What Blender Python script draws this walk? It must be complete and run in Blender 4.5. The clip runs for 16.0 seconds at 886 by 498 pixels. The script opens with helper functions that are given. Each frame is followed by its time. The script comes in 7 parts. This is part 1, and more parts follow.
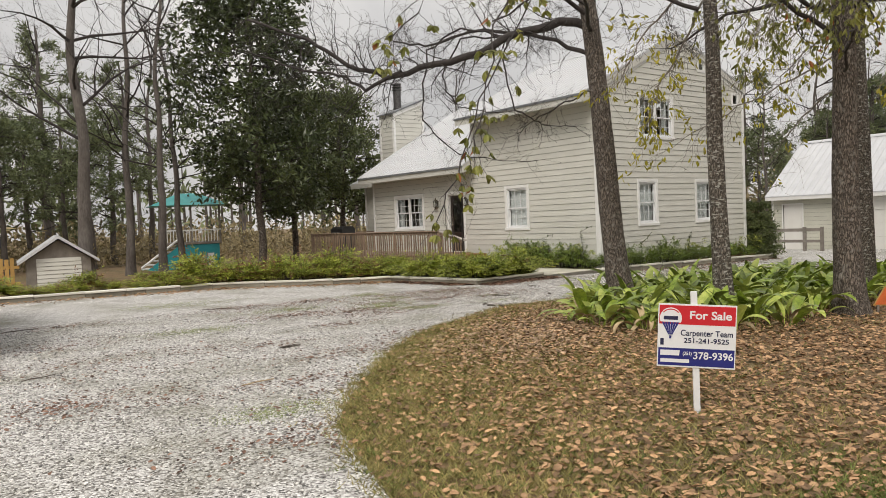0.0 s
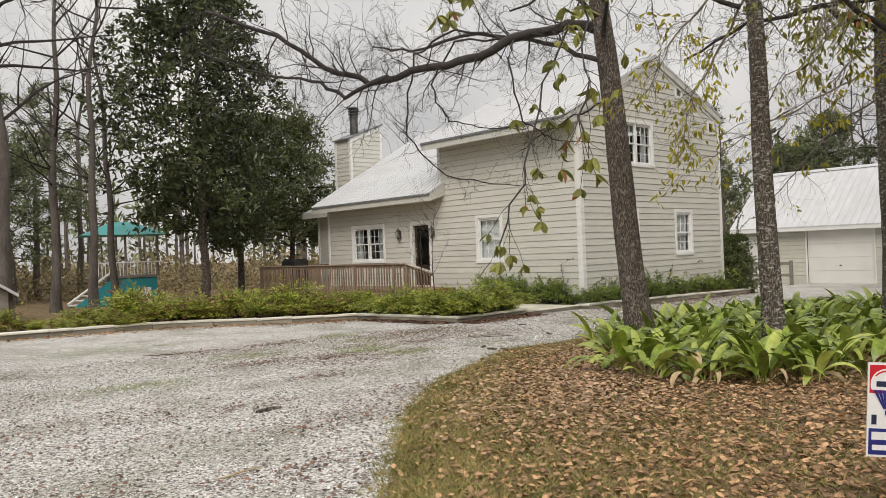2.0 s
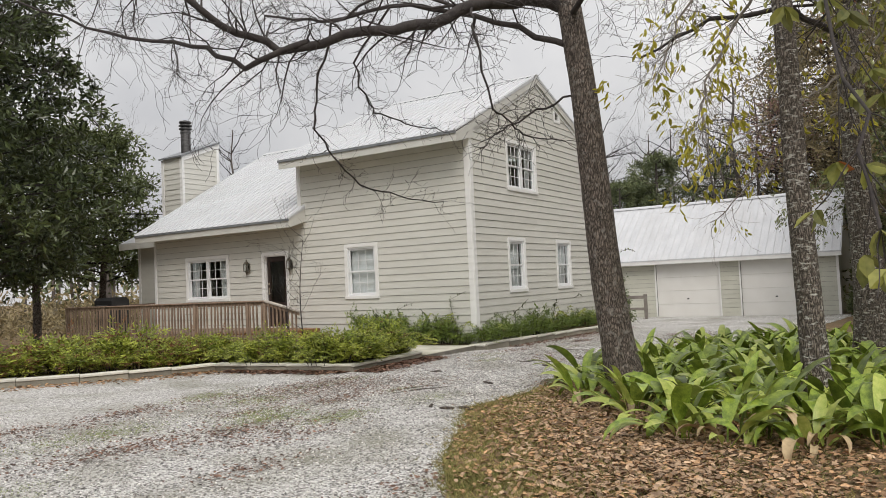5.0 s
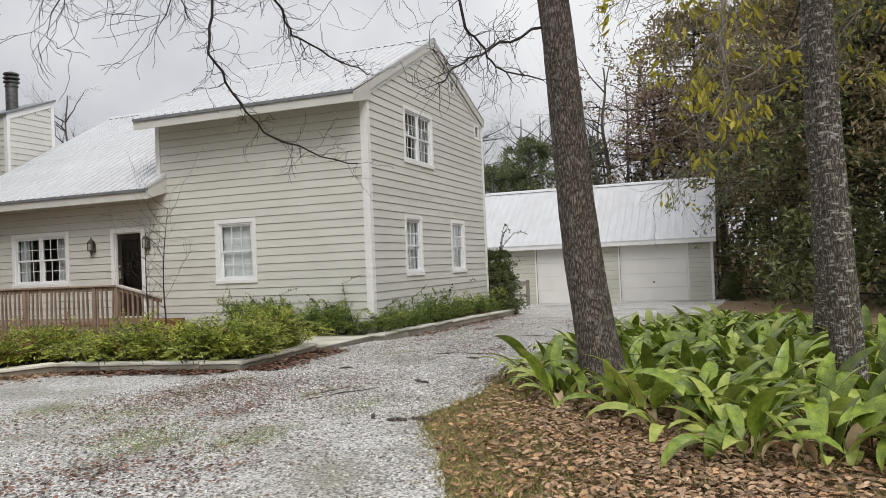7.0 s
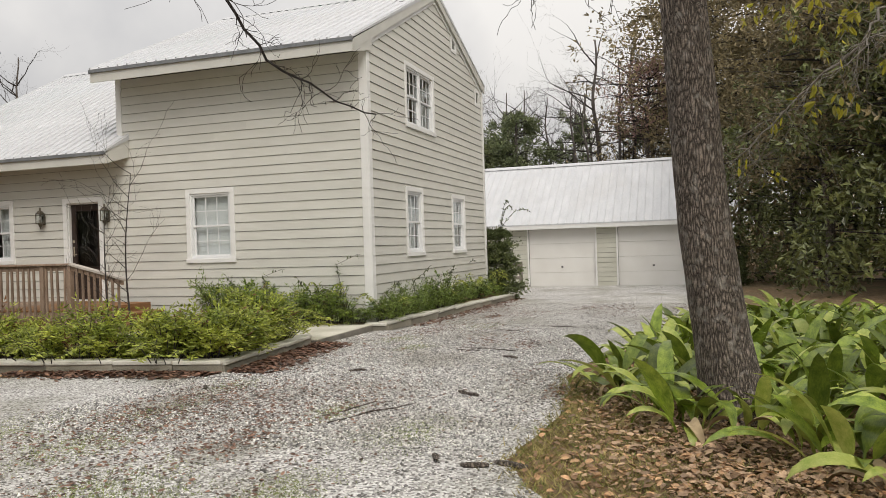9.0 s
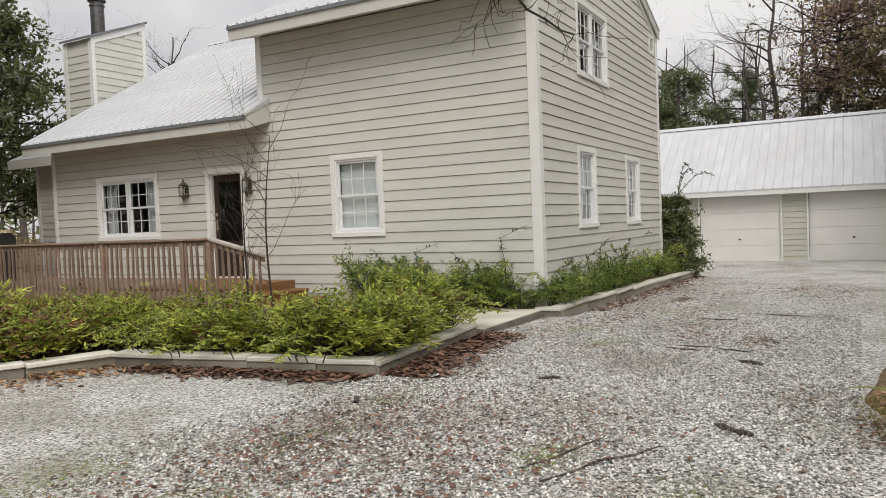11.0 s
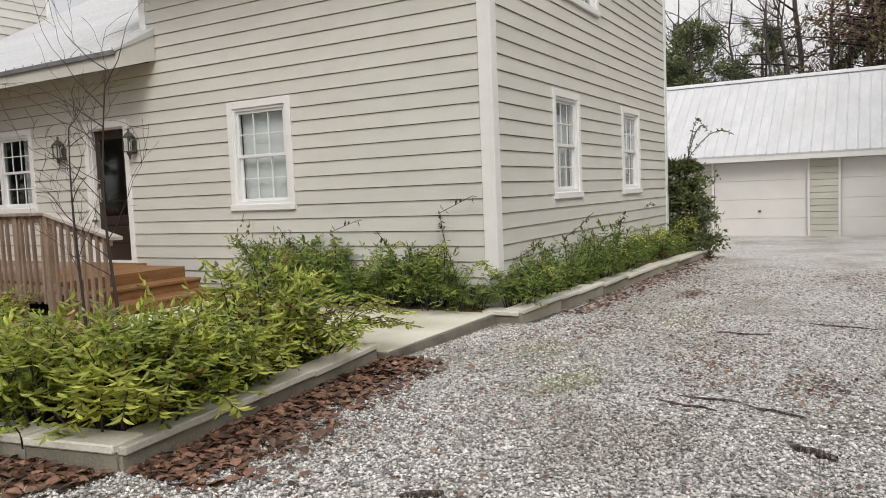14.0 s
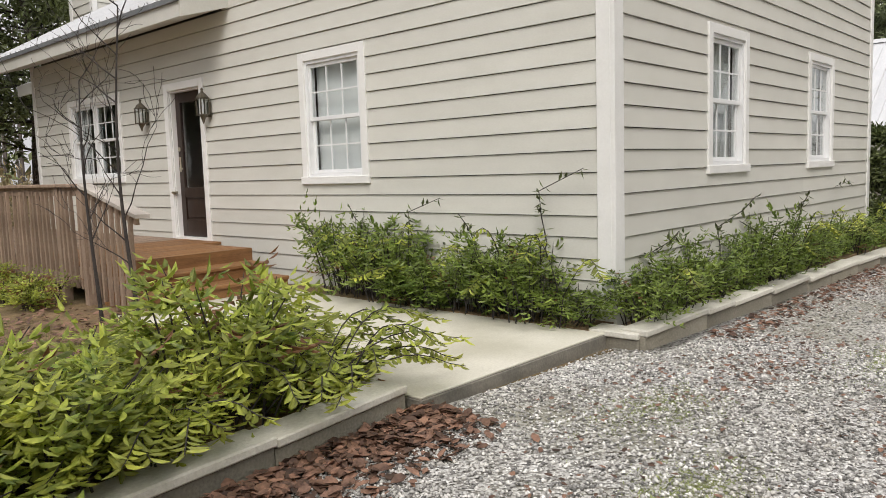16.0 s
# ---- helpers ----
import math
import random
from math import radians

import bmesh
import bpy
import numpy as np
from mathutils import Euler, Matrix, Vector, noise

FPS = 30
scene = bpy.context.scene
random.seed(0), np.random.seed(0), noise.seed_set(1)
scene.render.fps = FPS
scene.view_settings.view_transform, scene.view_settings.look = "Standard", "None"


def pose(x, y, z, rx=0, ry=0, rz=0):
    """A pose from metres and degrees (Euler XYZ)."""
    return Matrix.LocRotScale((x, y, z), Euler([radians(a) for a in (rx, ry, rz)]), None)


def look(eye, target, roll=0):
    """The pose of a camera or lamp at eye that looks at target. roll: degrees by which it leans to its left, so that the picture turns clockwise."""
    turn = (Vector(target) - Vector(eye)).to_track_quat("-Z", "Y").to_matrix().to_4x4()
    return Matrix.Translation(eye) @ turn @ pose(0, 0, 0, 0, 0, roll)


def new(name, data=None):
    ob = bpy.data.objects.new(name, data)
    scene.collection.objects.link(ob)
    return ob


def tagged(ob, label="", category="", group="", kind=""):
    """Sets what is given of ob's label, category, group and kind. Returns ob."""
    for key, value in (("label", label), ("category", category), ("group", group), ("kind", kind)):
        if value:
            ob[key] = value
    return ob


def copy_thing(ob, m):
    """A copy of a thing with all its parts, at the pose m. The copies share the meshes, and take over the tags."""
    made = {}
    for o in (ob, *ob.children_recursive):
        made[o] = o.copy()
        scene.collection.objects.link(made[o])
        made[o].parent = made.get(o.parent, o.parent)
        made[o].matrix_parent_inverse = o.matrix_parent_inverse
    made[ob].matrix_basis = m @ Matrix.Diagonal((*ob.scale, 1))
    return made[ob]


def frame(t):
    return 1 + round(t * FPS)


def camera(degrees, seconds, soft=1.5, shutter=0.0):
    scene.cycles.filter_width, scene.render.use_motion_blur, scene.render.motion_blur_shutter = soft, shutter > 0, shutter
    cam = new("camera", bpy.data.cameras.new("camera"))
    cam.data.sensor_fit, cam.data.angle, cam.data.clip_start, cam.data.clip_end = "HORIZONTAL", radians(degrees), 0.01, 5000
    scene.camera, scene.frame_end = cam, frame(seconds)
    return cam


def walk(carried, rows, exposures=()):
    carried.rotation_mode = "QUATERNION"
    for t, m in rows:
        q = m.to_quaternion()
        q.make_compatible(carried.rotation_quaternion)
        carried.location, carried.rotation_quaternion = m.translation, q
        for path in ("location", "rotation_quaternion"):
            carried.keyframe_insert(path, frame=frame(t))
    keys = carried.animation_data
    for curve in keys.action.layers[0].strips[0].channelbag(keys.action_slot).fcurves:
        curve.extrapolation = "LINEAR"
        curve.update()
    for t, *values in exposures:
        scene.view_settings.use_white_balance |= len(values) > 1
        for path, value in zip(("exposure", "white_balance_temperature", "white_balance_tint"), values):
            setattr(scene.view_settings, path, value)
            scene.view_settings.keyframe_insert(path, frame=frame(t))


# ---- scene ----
cam = camera(61.2, 16.0, 0.7)
EXPOSURES = [(0, 0.08, 6900, 10), (3.5, 0.08, 6900, 10), (6.5, 0.08, 6350, 10), (7.5, 0.08, 6600, 10), (8.5, 0.10, 6850, 10), (9.5, 0.14, 6800, 10), (12, 0.05, 6600, 10), (16, 0.34, 6650, 11)]
PATH = [
    (0, (0.745, 0.793, 1.516), (1.981, 2.363, 1.439), -2.4),
    (0.5, (0.928, 1.260, 1.491), (2.156, 2.837, 1.472), -0.7),
    (1, (1.072, 1.806, 1.481), (2.253, 3.420, 1.501), -0.4),
    (1.5, (1.198, 2.377, 1.472), (2.357, 4.007, 1.485), -0.9),
    (2, (1.334, 2.898, 1.466), (2.697, 4.361, 1.474), -2.2),
    (2.5, (1.498, 3.385, 1.477), (3.111, 4.567, 1.512), -2.6),
    (3, (1.610, 3.894, 1.483), (3.301, 4.957, 1.585), -2.1),
    (3.5, (1.705, 4.459, 1.441), (3.357, 5.582, 1.546), -1.3),
    (3.7, (1.737, 4.680, 1.436), (3.369, 5.833, 1.533), -1.3),
    (5.8, (2.736, 7.013, 1.348), (4.497, 7.958, 1.424), -3.1),
    (6, (2.815, 7.193, 1.335), (4.597, 8.099, 1.406), -3.0),
    (6.5, (3.223, 7.679, 1.311), (5.054, 8.481, 1.371), -2.8),
    (7, (3.698, 8.1, 1.295), (5.563, 8.821, 1.338), -2.4),
    (7.5, (4.157, 8.463, 1.301), (6.051, 9.105, 1.33), -2.2),
    (8, (4.607, 8.875, 1.273), (6.518, 9.464, 1.29), -1.9),
    (8.5, (5.02, 9.266, 1.273), (6.933, 9.848, 1.274), -1.9),
    (9, (5.399, 9.655, 1.295), (7.295, 10.292, 1.283), -1.8),
    (9.5, (5.782, 10.028, 1.272), (7.612, 10.835, 1.245), -1.8),
    (9.7, (5.926, 10.162, 1.272), (7.71, 11.065, 1.231), -2.0),
    (11.8, (8.035, 11.279, 1.274), (9.778, 12.257, 1.201), -2.3),
    (12, (8.253, 11.309, 1.281), (10.005, 12.27, 1.199), -2.4),
    (12.5, (8.824, 11.375, 1.248), (10.586, 12.316, 1.148), -2.4),
    (13, (9.39, 11.466, 1.244), (11.152, 12.404, 1.123), -2.4),
    (13.5, (9.966, 11.557, 1.226), (11.712, 12.521, 1.089), -2.3),
    (14, (10.531, 11.632, 1.221), (12.257, 12.631, 1.07), -2.3),
    (14.5, (11.146, 11.772, 1.208), (12.849, 12.807, 1.04), -2.3),
    (15, (11.676, 11.926, 1.206), (13.318, 13.054, 1.04), -1.9),
    (15.5, (12.228, 12.109, 1.18), (13.773, 13.366, 0.999), -2.0),
    (16, (12.714, 12.27, 1.188), (14.183, 13.612, 0.979), -1.8),
]
walk(cam, [(t, look(eye, target, roll)) for t, eye, target, roll in PATH], EXPOSURES)

# ---- world and light ----
world = bpy.data.worlds.new("overcast")
scene.world = world
world.use_nodes = True
wn, wl = world.node_tree.nodes, world.node_tree.links
SUN_EL, SUN_AZ = 46.0, 232.0
sky = wn.new("ShaderNodeTexSky")
sky.sky_type, sky.sun_disc = "NISHITA", False
sky.sun_elevation, sky.sun_rotation = radians(SUN_EL), radians(SUN_AZ)
sky.dust_density = 4.0
grey = wn.new("ShaderNodeHueSaturation")
grey.inputs["Saturation"].default_value = 0.15
wl.new(sky.outputs[0], grey.inputs["Color"])
cloud = wn.new("ShaderNodeTexNoise")
cloud.inputs["Scale"].default_value, cloud.inputs["Detail"].default_value = 2.6, 6.0
ramp = wn.new("ShaderNodeValToRGB")
ramp.color_ramp.elements[0].position, ramp.color_ramp.elements[0].color = 0.38, (6.7, 6.85, 7.25, 1)
ramp.color_ramp.elements[1].position, ramp.color_ramp.elements[1].color = 0.62, (9.9, 9.9, 10.0, 1)
wl.new(cloud.outputs["Fac"], ramp.inputs["Fac"])
deck_mix = wn.new("ShaderNodeMix")
deck_mix.data_type = "RGBA"
deck_mix.inputs["Factor"].default_value = 0.85
wl.new(grey.outputs[0], deck_mix.inputs["A"])
wl.new(ramp.outputs[0], deck_mix.inputs["B"])
wco, wsep, wmap, wmul = wn.new("ShaderNodeTexCoord"), wn.new("ShaderNodeSeparateXYZ"), wn.new("ShaderNodeMapRange"), wn.new("ShaderNodeMix")
wl.new(wco.outputs["Generated"], wsep.inputs[0])
wl.new(wsep.outputs["Z"], wmap.inputs["Value"])
wmap.inputs["From Min"].default_value, wmap.inputs["From Max"].default_value = 0.1, 1.0
wmap.inputs["To Min"].default_value, wmap.inputs["To Max"].default_value = 0.88, 1.75
wmul.data_type, wmul.blend_type = "RGBA", "MULTIPLY"
wmul.inputs["Factor"].default_value = 1.0
wl.new(deck_mix.outputs["Result"], wmul.inputs["A"])
wl.new(wmap.outputs[0], wmul.inputs["B"])
background = wn["Background"]
background.inputs["Strength"].default_value = 0.085
wl.new(wmul.outputs["Result"], background.inputs["Color"])

sun_data = bpy.data.lights.new("sun", "SUN")
sun_data.energy, sun_data.angle, sun_data.color = 1.5, radians(30), (1.0, 0.96, 0.9)
sun = new("sun", sun_data)
el, az = radians(SUN_EL), radians(SUN_AZ)
sun.matrix_world = look((0, 0, 30), Vector((0, 0, 30)) - Vector((math.sin(az) * math.cos(el), math.cos(az) * math.cos(el), math.sin(el))))


# ---- materials ----
def material(name, low, high, rough=0.7, scale=8.0, fine=60.0, bump=0.15, depth=0.01, metal=0.0, random_by=None, spread=0.25, stretch=(1, 1, 1), stain=None, stain_scale=0.7, stain_amount=0.5, thin=0.0, spec=0.5):
    """Colour between low and high by noise at two scales, relief by the fine one. random_by: 'object' or 'island' varies the brightness."""
    m = bpy.data.materials.new(name)
    m.use_nodes = True
    n, l = m.node_tree.nodes, m.node_tree.links
    b = n["Principled BSDF"]
    co = n.new("ShaderNodeTexCoord")
    mp = n.new("ShaderNodeMapping")
    mp.inputs["Scale"].default_value = stretch
    l.new(co.outputs["Object"], mp.inputs["Vector"])
    big, small = n.new("ShaderNodeTexNoise"), n.new("ShaderNodeTexNoise")
    for t, s, d in ((big, scale, 4), (small, fine, 3)):
        t.inputs["Scale"].default_value, t.inputs["Detail"].default_value = s, d
        l.new(mp.outputs[0], t.inputs["Vector"])
    mixf = n.new("ShaderNodeMath")
    mixf.operation = "MULTIPLY_ADD"
    l.new(big.outputs["Fac"], mixf.inputs[0])
    mixf.inputs[1].default_value = 0.6
    half = n.new("ShaderNodeMath")
    half.operation = "MULTIPLY"
    half.inputs[1].default_value = 0.4
    l.new(small.outputs["Fac"], half.inputs[0])
    l.new(half.outputs[0], mixf.inputs[2])
    r = n.new("ShaderNodeValToRGB")
    r.color_ramp.elements[0].position, r.color_ramp.elements[0].color = 0.33, (*low, 1)
    r.color_ramp.elements[1].position, r.color_ramp.elements[1].color = 0.67, (*high, 1)
    l.new(mixf.outputs[0], r.inputs["Fac"])
    out = r.outputs[0]
    if stain:
        st = n.new("ShaderNodeTexNoise")
        st.inputs["Scale"].default_value, st.inputs["Detail"].default_value = stain_scale, 5
        l.new(co.outputs["Object"], st.inputs["Vector"])
        sr = n.new("ShaderNodeValToRGB")
        sr.color_ramp.elements[0].position, sr.color_ramp.elements[1].position = 0.48, 0.72
        l.new(st.outputs["Fac"], sr.inputs["Fac"])
        amt = n.new("ShaderNodeMath")
        amt.operation = "MULTIPLY"
        amt.inputs[1].default_value = stain_amount
        l.new(sr.outputs[0], amt.inputs[0])
        sm = n.new("ShaderNodeMix")
        sm.data_type = "RGBA"
        l.new(amt.outputs[0], sm.inputs["Factor"])
        l.new(out, sm.inputs["A"])
        sm.inputs["B"].default_value = (*stain, 1)
        out = sm.outputs["Result"]
    if random_by:
        src = n.new("ShaderNodeObjectInfo").outputs["Random"] if random_by == "object" else n.new("ShaderNodeNewGeometry").outputs["Random Per Island"]
        rng = n.new("ShaderNodeMapRange")
        rng.inputs["To Min"].default_value, rng.inputs["To Max"].default_value = 1 - spread, 1 + spread
        l.new(src, rng.inputs["Value"])
        hs = n.new("ShaderNodeHueSaturation")
        l.new(rng.outputs[0], hs.inputs["Value"])
        l.new(out, hs.inputs["Color"])
        out = hs.outputs[0]
    l.new(out, b.inputs["Base Color"])
    b.inputs["Roughness"].default_value, b.inputs["Metallic"].default_value = rough, metal
    b.inputs["Specular IOR Level"].default_value = spec
    bp = n.new("ShaderNodeBump")
    bp.inputs["Strength"].default_value, bp.inputs["Distance"].default_value = bump, depth
    l.new(small.outputs["Fac"], bp.inputs["Height"])
    l.new(bp.outputs[0], b.inputs["Normal"])
    if thin:
        tr = n.new("ShaderNodeBsdfTranslucent")
        l.new(out, tr.inputs["Color"])
        ms = n.new("ShaderNodeMixShader")
        ms.inputs["Fac"].default_value = thin
        l.new(b.outputs[0], ms.inputs[1])
        l.new(tr.outputs[0], ms.inputs[2])
        l.new(ms.outputs[0], n["Material Output"].inputs["Surface"])
    return m


def bark_material(name, crack, plate, lichen, lichen_amount, scale=30.0, squash=0.22, banded=1.0):
    """Furrowed bark: long plates parted by dark cracks, with lichen spots."""
    m = bpy.data.materials.new(name)
    m.use_nodes = True
    n, l = m.node_tree.nodes, m.node_tree.links
    b = n["Principled BSDF"]
    co, mp = n.new("ShaderNodeTexCoord"), n.new("ShaderNodeMapping")
    mp.inputs["Scale"].default_value = (1, 1, squash)
    l.new(co.outputs["Object"], mp.inputs["Vector"])
    warp = n.new("ShaderNodeTexNoise")
    warp.inputs["Scale"].default_value, warp.inputs["Detail"].default_value = 9, 3
    l.new(mp.outputs[0], warp.inputs["Vector"])
    add = n.new("ShaderNodeMix")
    add.data_type, add.blend_type = "VECTOR", "MIX"
    add.inputs["Factor"].default_value = 0.11
    l.new(mp.outputs[0], add.inputs["A"])
    l.new(warp.outputs["Color"], add.inputs["B"])
    cells = n.new("ShaderNodeTexVoronoi")
    cells.feature = "DISTANCE_TO_EDGE"
    cells.inputs["Scale"].default_value = scale
    l.new(add.outputs["Result"], cells.inputs["Vector"])
    fine = n.new("ShaderNodeTexNoise")
    fine.inputs["Scale"].default_value, fine.inputs["Detail"].default_value = 70, 4
    l.new(co.outputs["Object"], fine.inputs["Vector"])
    r = n.new("ShaderNodeValToRGB")
    r.color_ramp.elements[0].position, r.color_ramp.elements[0].color = 0.0, (*crack, 1)
    r.color_ramp.elements[1].position, r.color_ramp.elements[1].color = 0.32, (*plate, 1)
    l.new(cells.outputs["Distance"], r.inputs["Fac"])
    tone = n.new("ShaderNodeMix")
    tone.data_type, tone.blend_type = "RGBA", "MULTIPLY"
    tone.inputs["Factor"].default_value = 0.75
    l.new(r.outputs[0], tone.inputs["A"])
    fr = n.new("ShaderNodeMapRange")
    fr.inputs["From Min"].default_value, fr.inputs["From Max"].default_value = 0.3, 0.7
    fr.inputs["To Min"].default_value, fr.inputs["To Max"].default_value = 0.45, 1.5
    l.new(fine.outputs["Fac"], fr.inputs["Value"])
    l.new(fr.outputs[0], tone.inputs["B"])
    spots = n.new("ShaderNodeTexNoise")
    spots.inputs["Scale"].default_value, spots.inputs["Detail"].default_value = 13, 5
    bands = n.new("ShaderNodeMapping")
    bands.inputs["Scale"].default_value = (1, 1, banded)
    l.new(co.outputs["Object"], bands.inputs["Vector"])
    l.new(bands.outputs[0], spots.inputs["Vector"])
    sr = n.new("ShaderNodeMapRange")
    sr.inputs["From Min"].default_value, sr.inputs["From Max"].default_value = 0.55, 0.68
    sr.inputs["To Max"].default_value = lichen_amount
    l.new(spots.outputs["Fac"], sr.inputs["Value"])
    mx = n.new("ShaderNodeMix")
    mx.data_type = "RGBA"
    l.new(sr.outputs[0], mx.inputs["Factor"])
    l.new(tone.outputs["Result"], mx.inputs["A"])
    mx.inputs["B"].default_value = (*lichen, 1)
    l.new(mx.outputs["Result"], b.inputs["Base Color"])
    b.inputs["Roughness"].default_value = 0.95
    height = n.new("ShaderNodeMath")
    height.operation = "MULTIPLY_ADD"
    l.new(fine.outputs["Fac"], height.inputs[0])
    height.inputs[1].default_value = 0.25
    l.new(cells.outputs["Distance"], height.inputs[2])
    bp = n.new("ShaderNodeBump")
    bp.inputs["Strength"].default_value, bp.inputs["Distance"].default_value = 1.0, 0.028
    l.new(height.outputs[0], bp.inputs["Height"])
    l.new(bp.outputs[0], b.inputs["Normal"])
    return m


BARK = bark_material("oak_bark", (0.03, 0.023, 0.018), (0.25, 0.205, 0.17), (0.33, 0.31, 0.28), 0.5, 50.0, 0.24)
BARK_PALE = bark_material("lichen_bark", (0.035, 0.028, 0.022), (0.24, 0.205, 0.17), (0.52, 0.51, 0.46), 0.9, 46.0, 0.3, banded=2.6)
SIDING = material("painted_siding", (0.568, 0.558, 0.508), (0.644, 0.635, 0.585), 0.6, 1.3, 45, 0.06, 0.004, random_by="object", spread=0.035, stretch=(1, 1, 3))
GARAGE_SIDING = material("garage_siding", (0.50, 0.495, 0.42), (0.58, 0.575, 0.50), 0.6, 2, 40, 0.06, 0.004, random_by="object", spread=0.05)
TRIM = material("white_trim", (0.76, 0.755, 0.735), (0.83, 0.825, 0.81), 0.5, 3, 50, 0.05, 0.003)
FASCIA = material("fascia_paint", (0.55, 0.54, 0.50), (0.63, 0.62, 0.58), 0.55, 3, 50, 0.06, 0.003)
VINYL = material("window_vinyl", (0.74, 0.75, 0.76), (0.80, 0.80, 0.80), 0.35, 5, 40, 0.02, 0.002)
ROOF = material("painted_metal_roof", (0.50, 0.51, 0.53), (0.62, 0.625, 0.64), 0.38, 1.2, 9, 0.05, 0.006, stain=(0.42, 0.40, 0.38), stain_scale=0.55, stain_amount=0.28, stretch=(1, 3, 1))
ROOF_EDGE = material("roof_edge_metal", (0.13, 0.14, 0.15), (0.23, 0.24, 0.25), 0.4, 5, 40, 0.05, 0.003)
CORE = material("wall_core", (0.10, 0.095, 0.085), (0.14, 0.13, 0.12), 0.9)
DARK_WOOD = material("dark_stained_door", (0.018, 0.010, 0.008), (0.042, 0.024, 0.017), 0.4, 4, 60, 0.15, 0.003, stretch=(6, 6, 1))
ROOM = material("room_plaster", (0.20, 0.18, 0.16), (0.26, 0.24, 0.21), 0.9)
CURTAIN = material("sheer_curtain", (0.72, 0.73, 0.74), (0.80, 0.81, 0.81), 0.9, 6, 40, 0.1, 0.01, thin=0.3)
BLIND = material("window_shade", (0.74, 0.75, 0.75), (0.80, 0.81, 0.81), 0.8, 2, 40, 0.05, 0.004)
DECK_OLD = material("weathered_deck_wood", (0.17, 0.115, 0.08), (0.36, 0.265, 0.20), 0.85, 4, 70, 0.35, 0.006, random_by="object", spread=0.22, stretch=(3, 3, 0.5))
DECK_NEW = material("stained_step_wood", (0.15, 0.068, 0.024), (0.34, 0.17, 0.065), 0.6, 3, 50, 0.25, 0.006, random_by="object", spread=0.15, stretch=(0.6, 5, 5))
RAIL_CAP = material("pale_rail_cap", (0.36, 0.32, 0.28), (0.56, 0.51, 0.46), 0.8, 4, 60, 0.25, 0.005)
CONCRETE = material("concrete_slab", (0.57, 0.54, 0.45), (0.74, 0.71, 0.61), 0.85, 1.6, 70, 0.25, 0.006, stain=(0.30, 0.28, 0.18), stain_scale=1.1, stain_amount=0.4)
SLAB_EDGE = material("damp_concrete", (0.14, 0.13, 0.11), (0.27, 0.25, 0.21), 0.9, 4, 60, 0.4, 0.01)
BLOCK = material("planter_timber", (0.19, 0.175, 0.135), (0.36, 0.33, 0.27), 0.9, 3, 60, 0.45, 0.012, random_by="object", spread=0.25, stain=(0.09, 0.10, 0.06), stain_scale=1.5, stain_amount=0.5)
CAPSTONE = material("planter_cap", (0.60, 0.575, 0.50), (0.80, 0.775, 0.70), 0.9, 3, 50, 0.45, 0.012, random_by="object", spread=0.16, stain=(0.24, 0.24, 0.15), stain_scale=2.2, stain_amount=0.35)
BARK_GREY = material("grey_bark", (0.06, 0.05, 0.045), (0.16, 0.14, 0.125), 0.95, 4, 25, 0.8, 0.03, stretch=(1, 1, 0.3))
TWIG = material("twig_bark", (0.022, 0.018, 0.017), (0.062, 0.052, 0.048), 0.9, 10, 60, 0.3, 0.004)
OAK_LEAF = material("turning_oak_leaf", (0.10, 0.12, 0.025), (0.30, 0.29, 0.07), 0.5, 3, 40, 0.1, 0.003, random_by="island", spread=0.45, thin=0.35)
RUST_LEAF = material("rust_leaf", (0.28, 0.08, 0.02), (0.42, 0.16, 0.05), 0.6, 5, 40, 0.1, 0.003, random_by="island", spread=0.3, thin=0.3)
BED_LEAF = material("strap_leaf", (0.075, 0.13, 0.014), (0.29, 0.365, 0.055), 0.34, 5, 30, 0.12, 0.004, random_by="object", spread=0.5, stretch=(4, 4, 0.6), thin=0.16)
BED_PALE = material("pale_strap_leaf", (0.27, 0.36, 0.055), (0.52, 0.55, 0.15), 0.4, 5, 30, 0.12, 0.004, random_by="object", spread=0.25, stretch=(4, 4, 0.6), thin=0.2)
BED_DEAD = material("dry_strap_leaf", (0.25, 0.18, 0.10), (0.47, 0.36, 0.21), 0.7, 5, 30, 0.12, 0.004, random_by="object", spread=0.3)
SHRUB_LEAF = material("shrub_leaf", (0.09, 0.155, 0.018), (0.60, 0.62, 0.115), 0.4, 2.4, 30, 0.08, 0.003, random_by="island", spread=0.5, thin=0.4)
WALL_LEAF = material("wall_shrub_leaf", (0.065, 0.12, 0.02), (0.33, 0.41, 0.09), 0.42, 2.0, 30, 0.08, 0.003, random_by="island", spread=0.5, thin=0.35)
SHRUB_RED = material("bronze_leaf", (0.15, 0.07, 0.03), (0.28, 0.13, 0.06), 0.5, 1.6, 30, 0.08, 0.003, random_by="island", spread=0.4, thin=0.25)
MAGNOLIA = material("evergreen_leaf", (0.03, 0.045, 0.016), (0.098, 0.12, 0.044), 0.33, 0.5, 20, 0.06, 0.003, random_by="island", spread=0.6, thin=0.08)
EVERGREEN = material("live_oak_leaf", (0.055, 0.078, 0.024), (0.165, 0.19, 0.068), 0.45, 0.6, 20, 0.06, 0.003, random_by="island", spread=0.5, thin=0.12)
BROWN_LEAF = material("brown_hanging_leaf", (0.13, 0.105, 0.052), (0.33, 0.265, 0.14), 0.6, 0.6, 20, 0.06, 0.003, random_by="island", spread=0.5, thin=0.15)
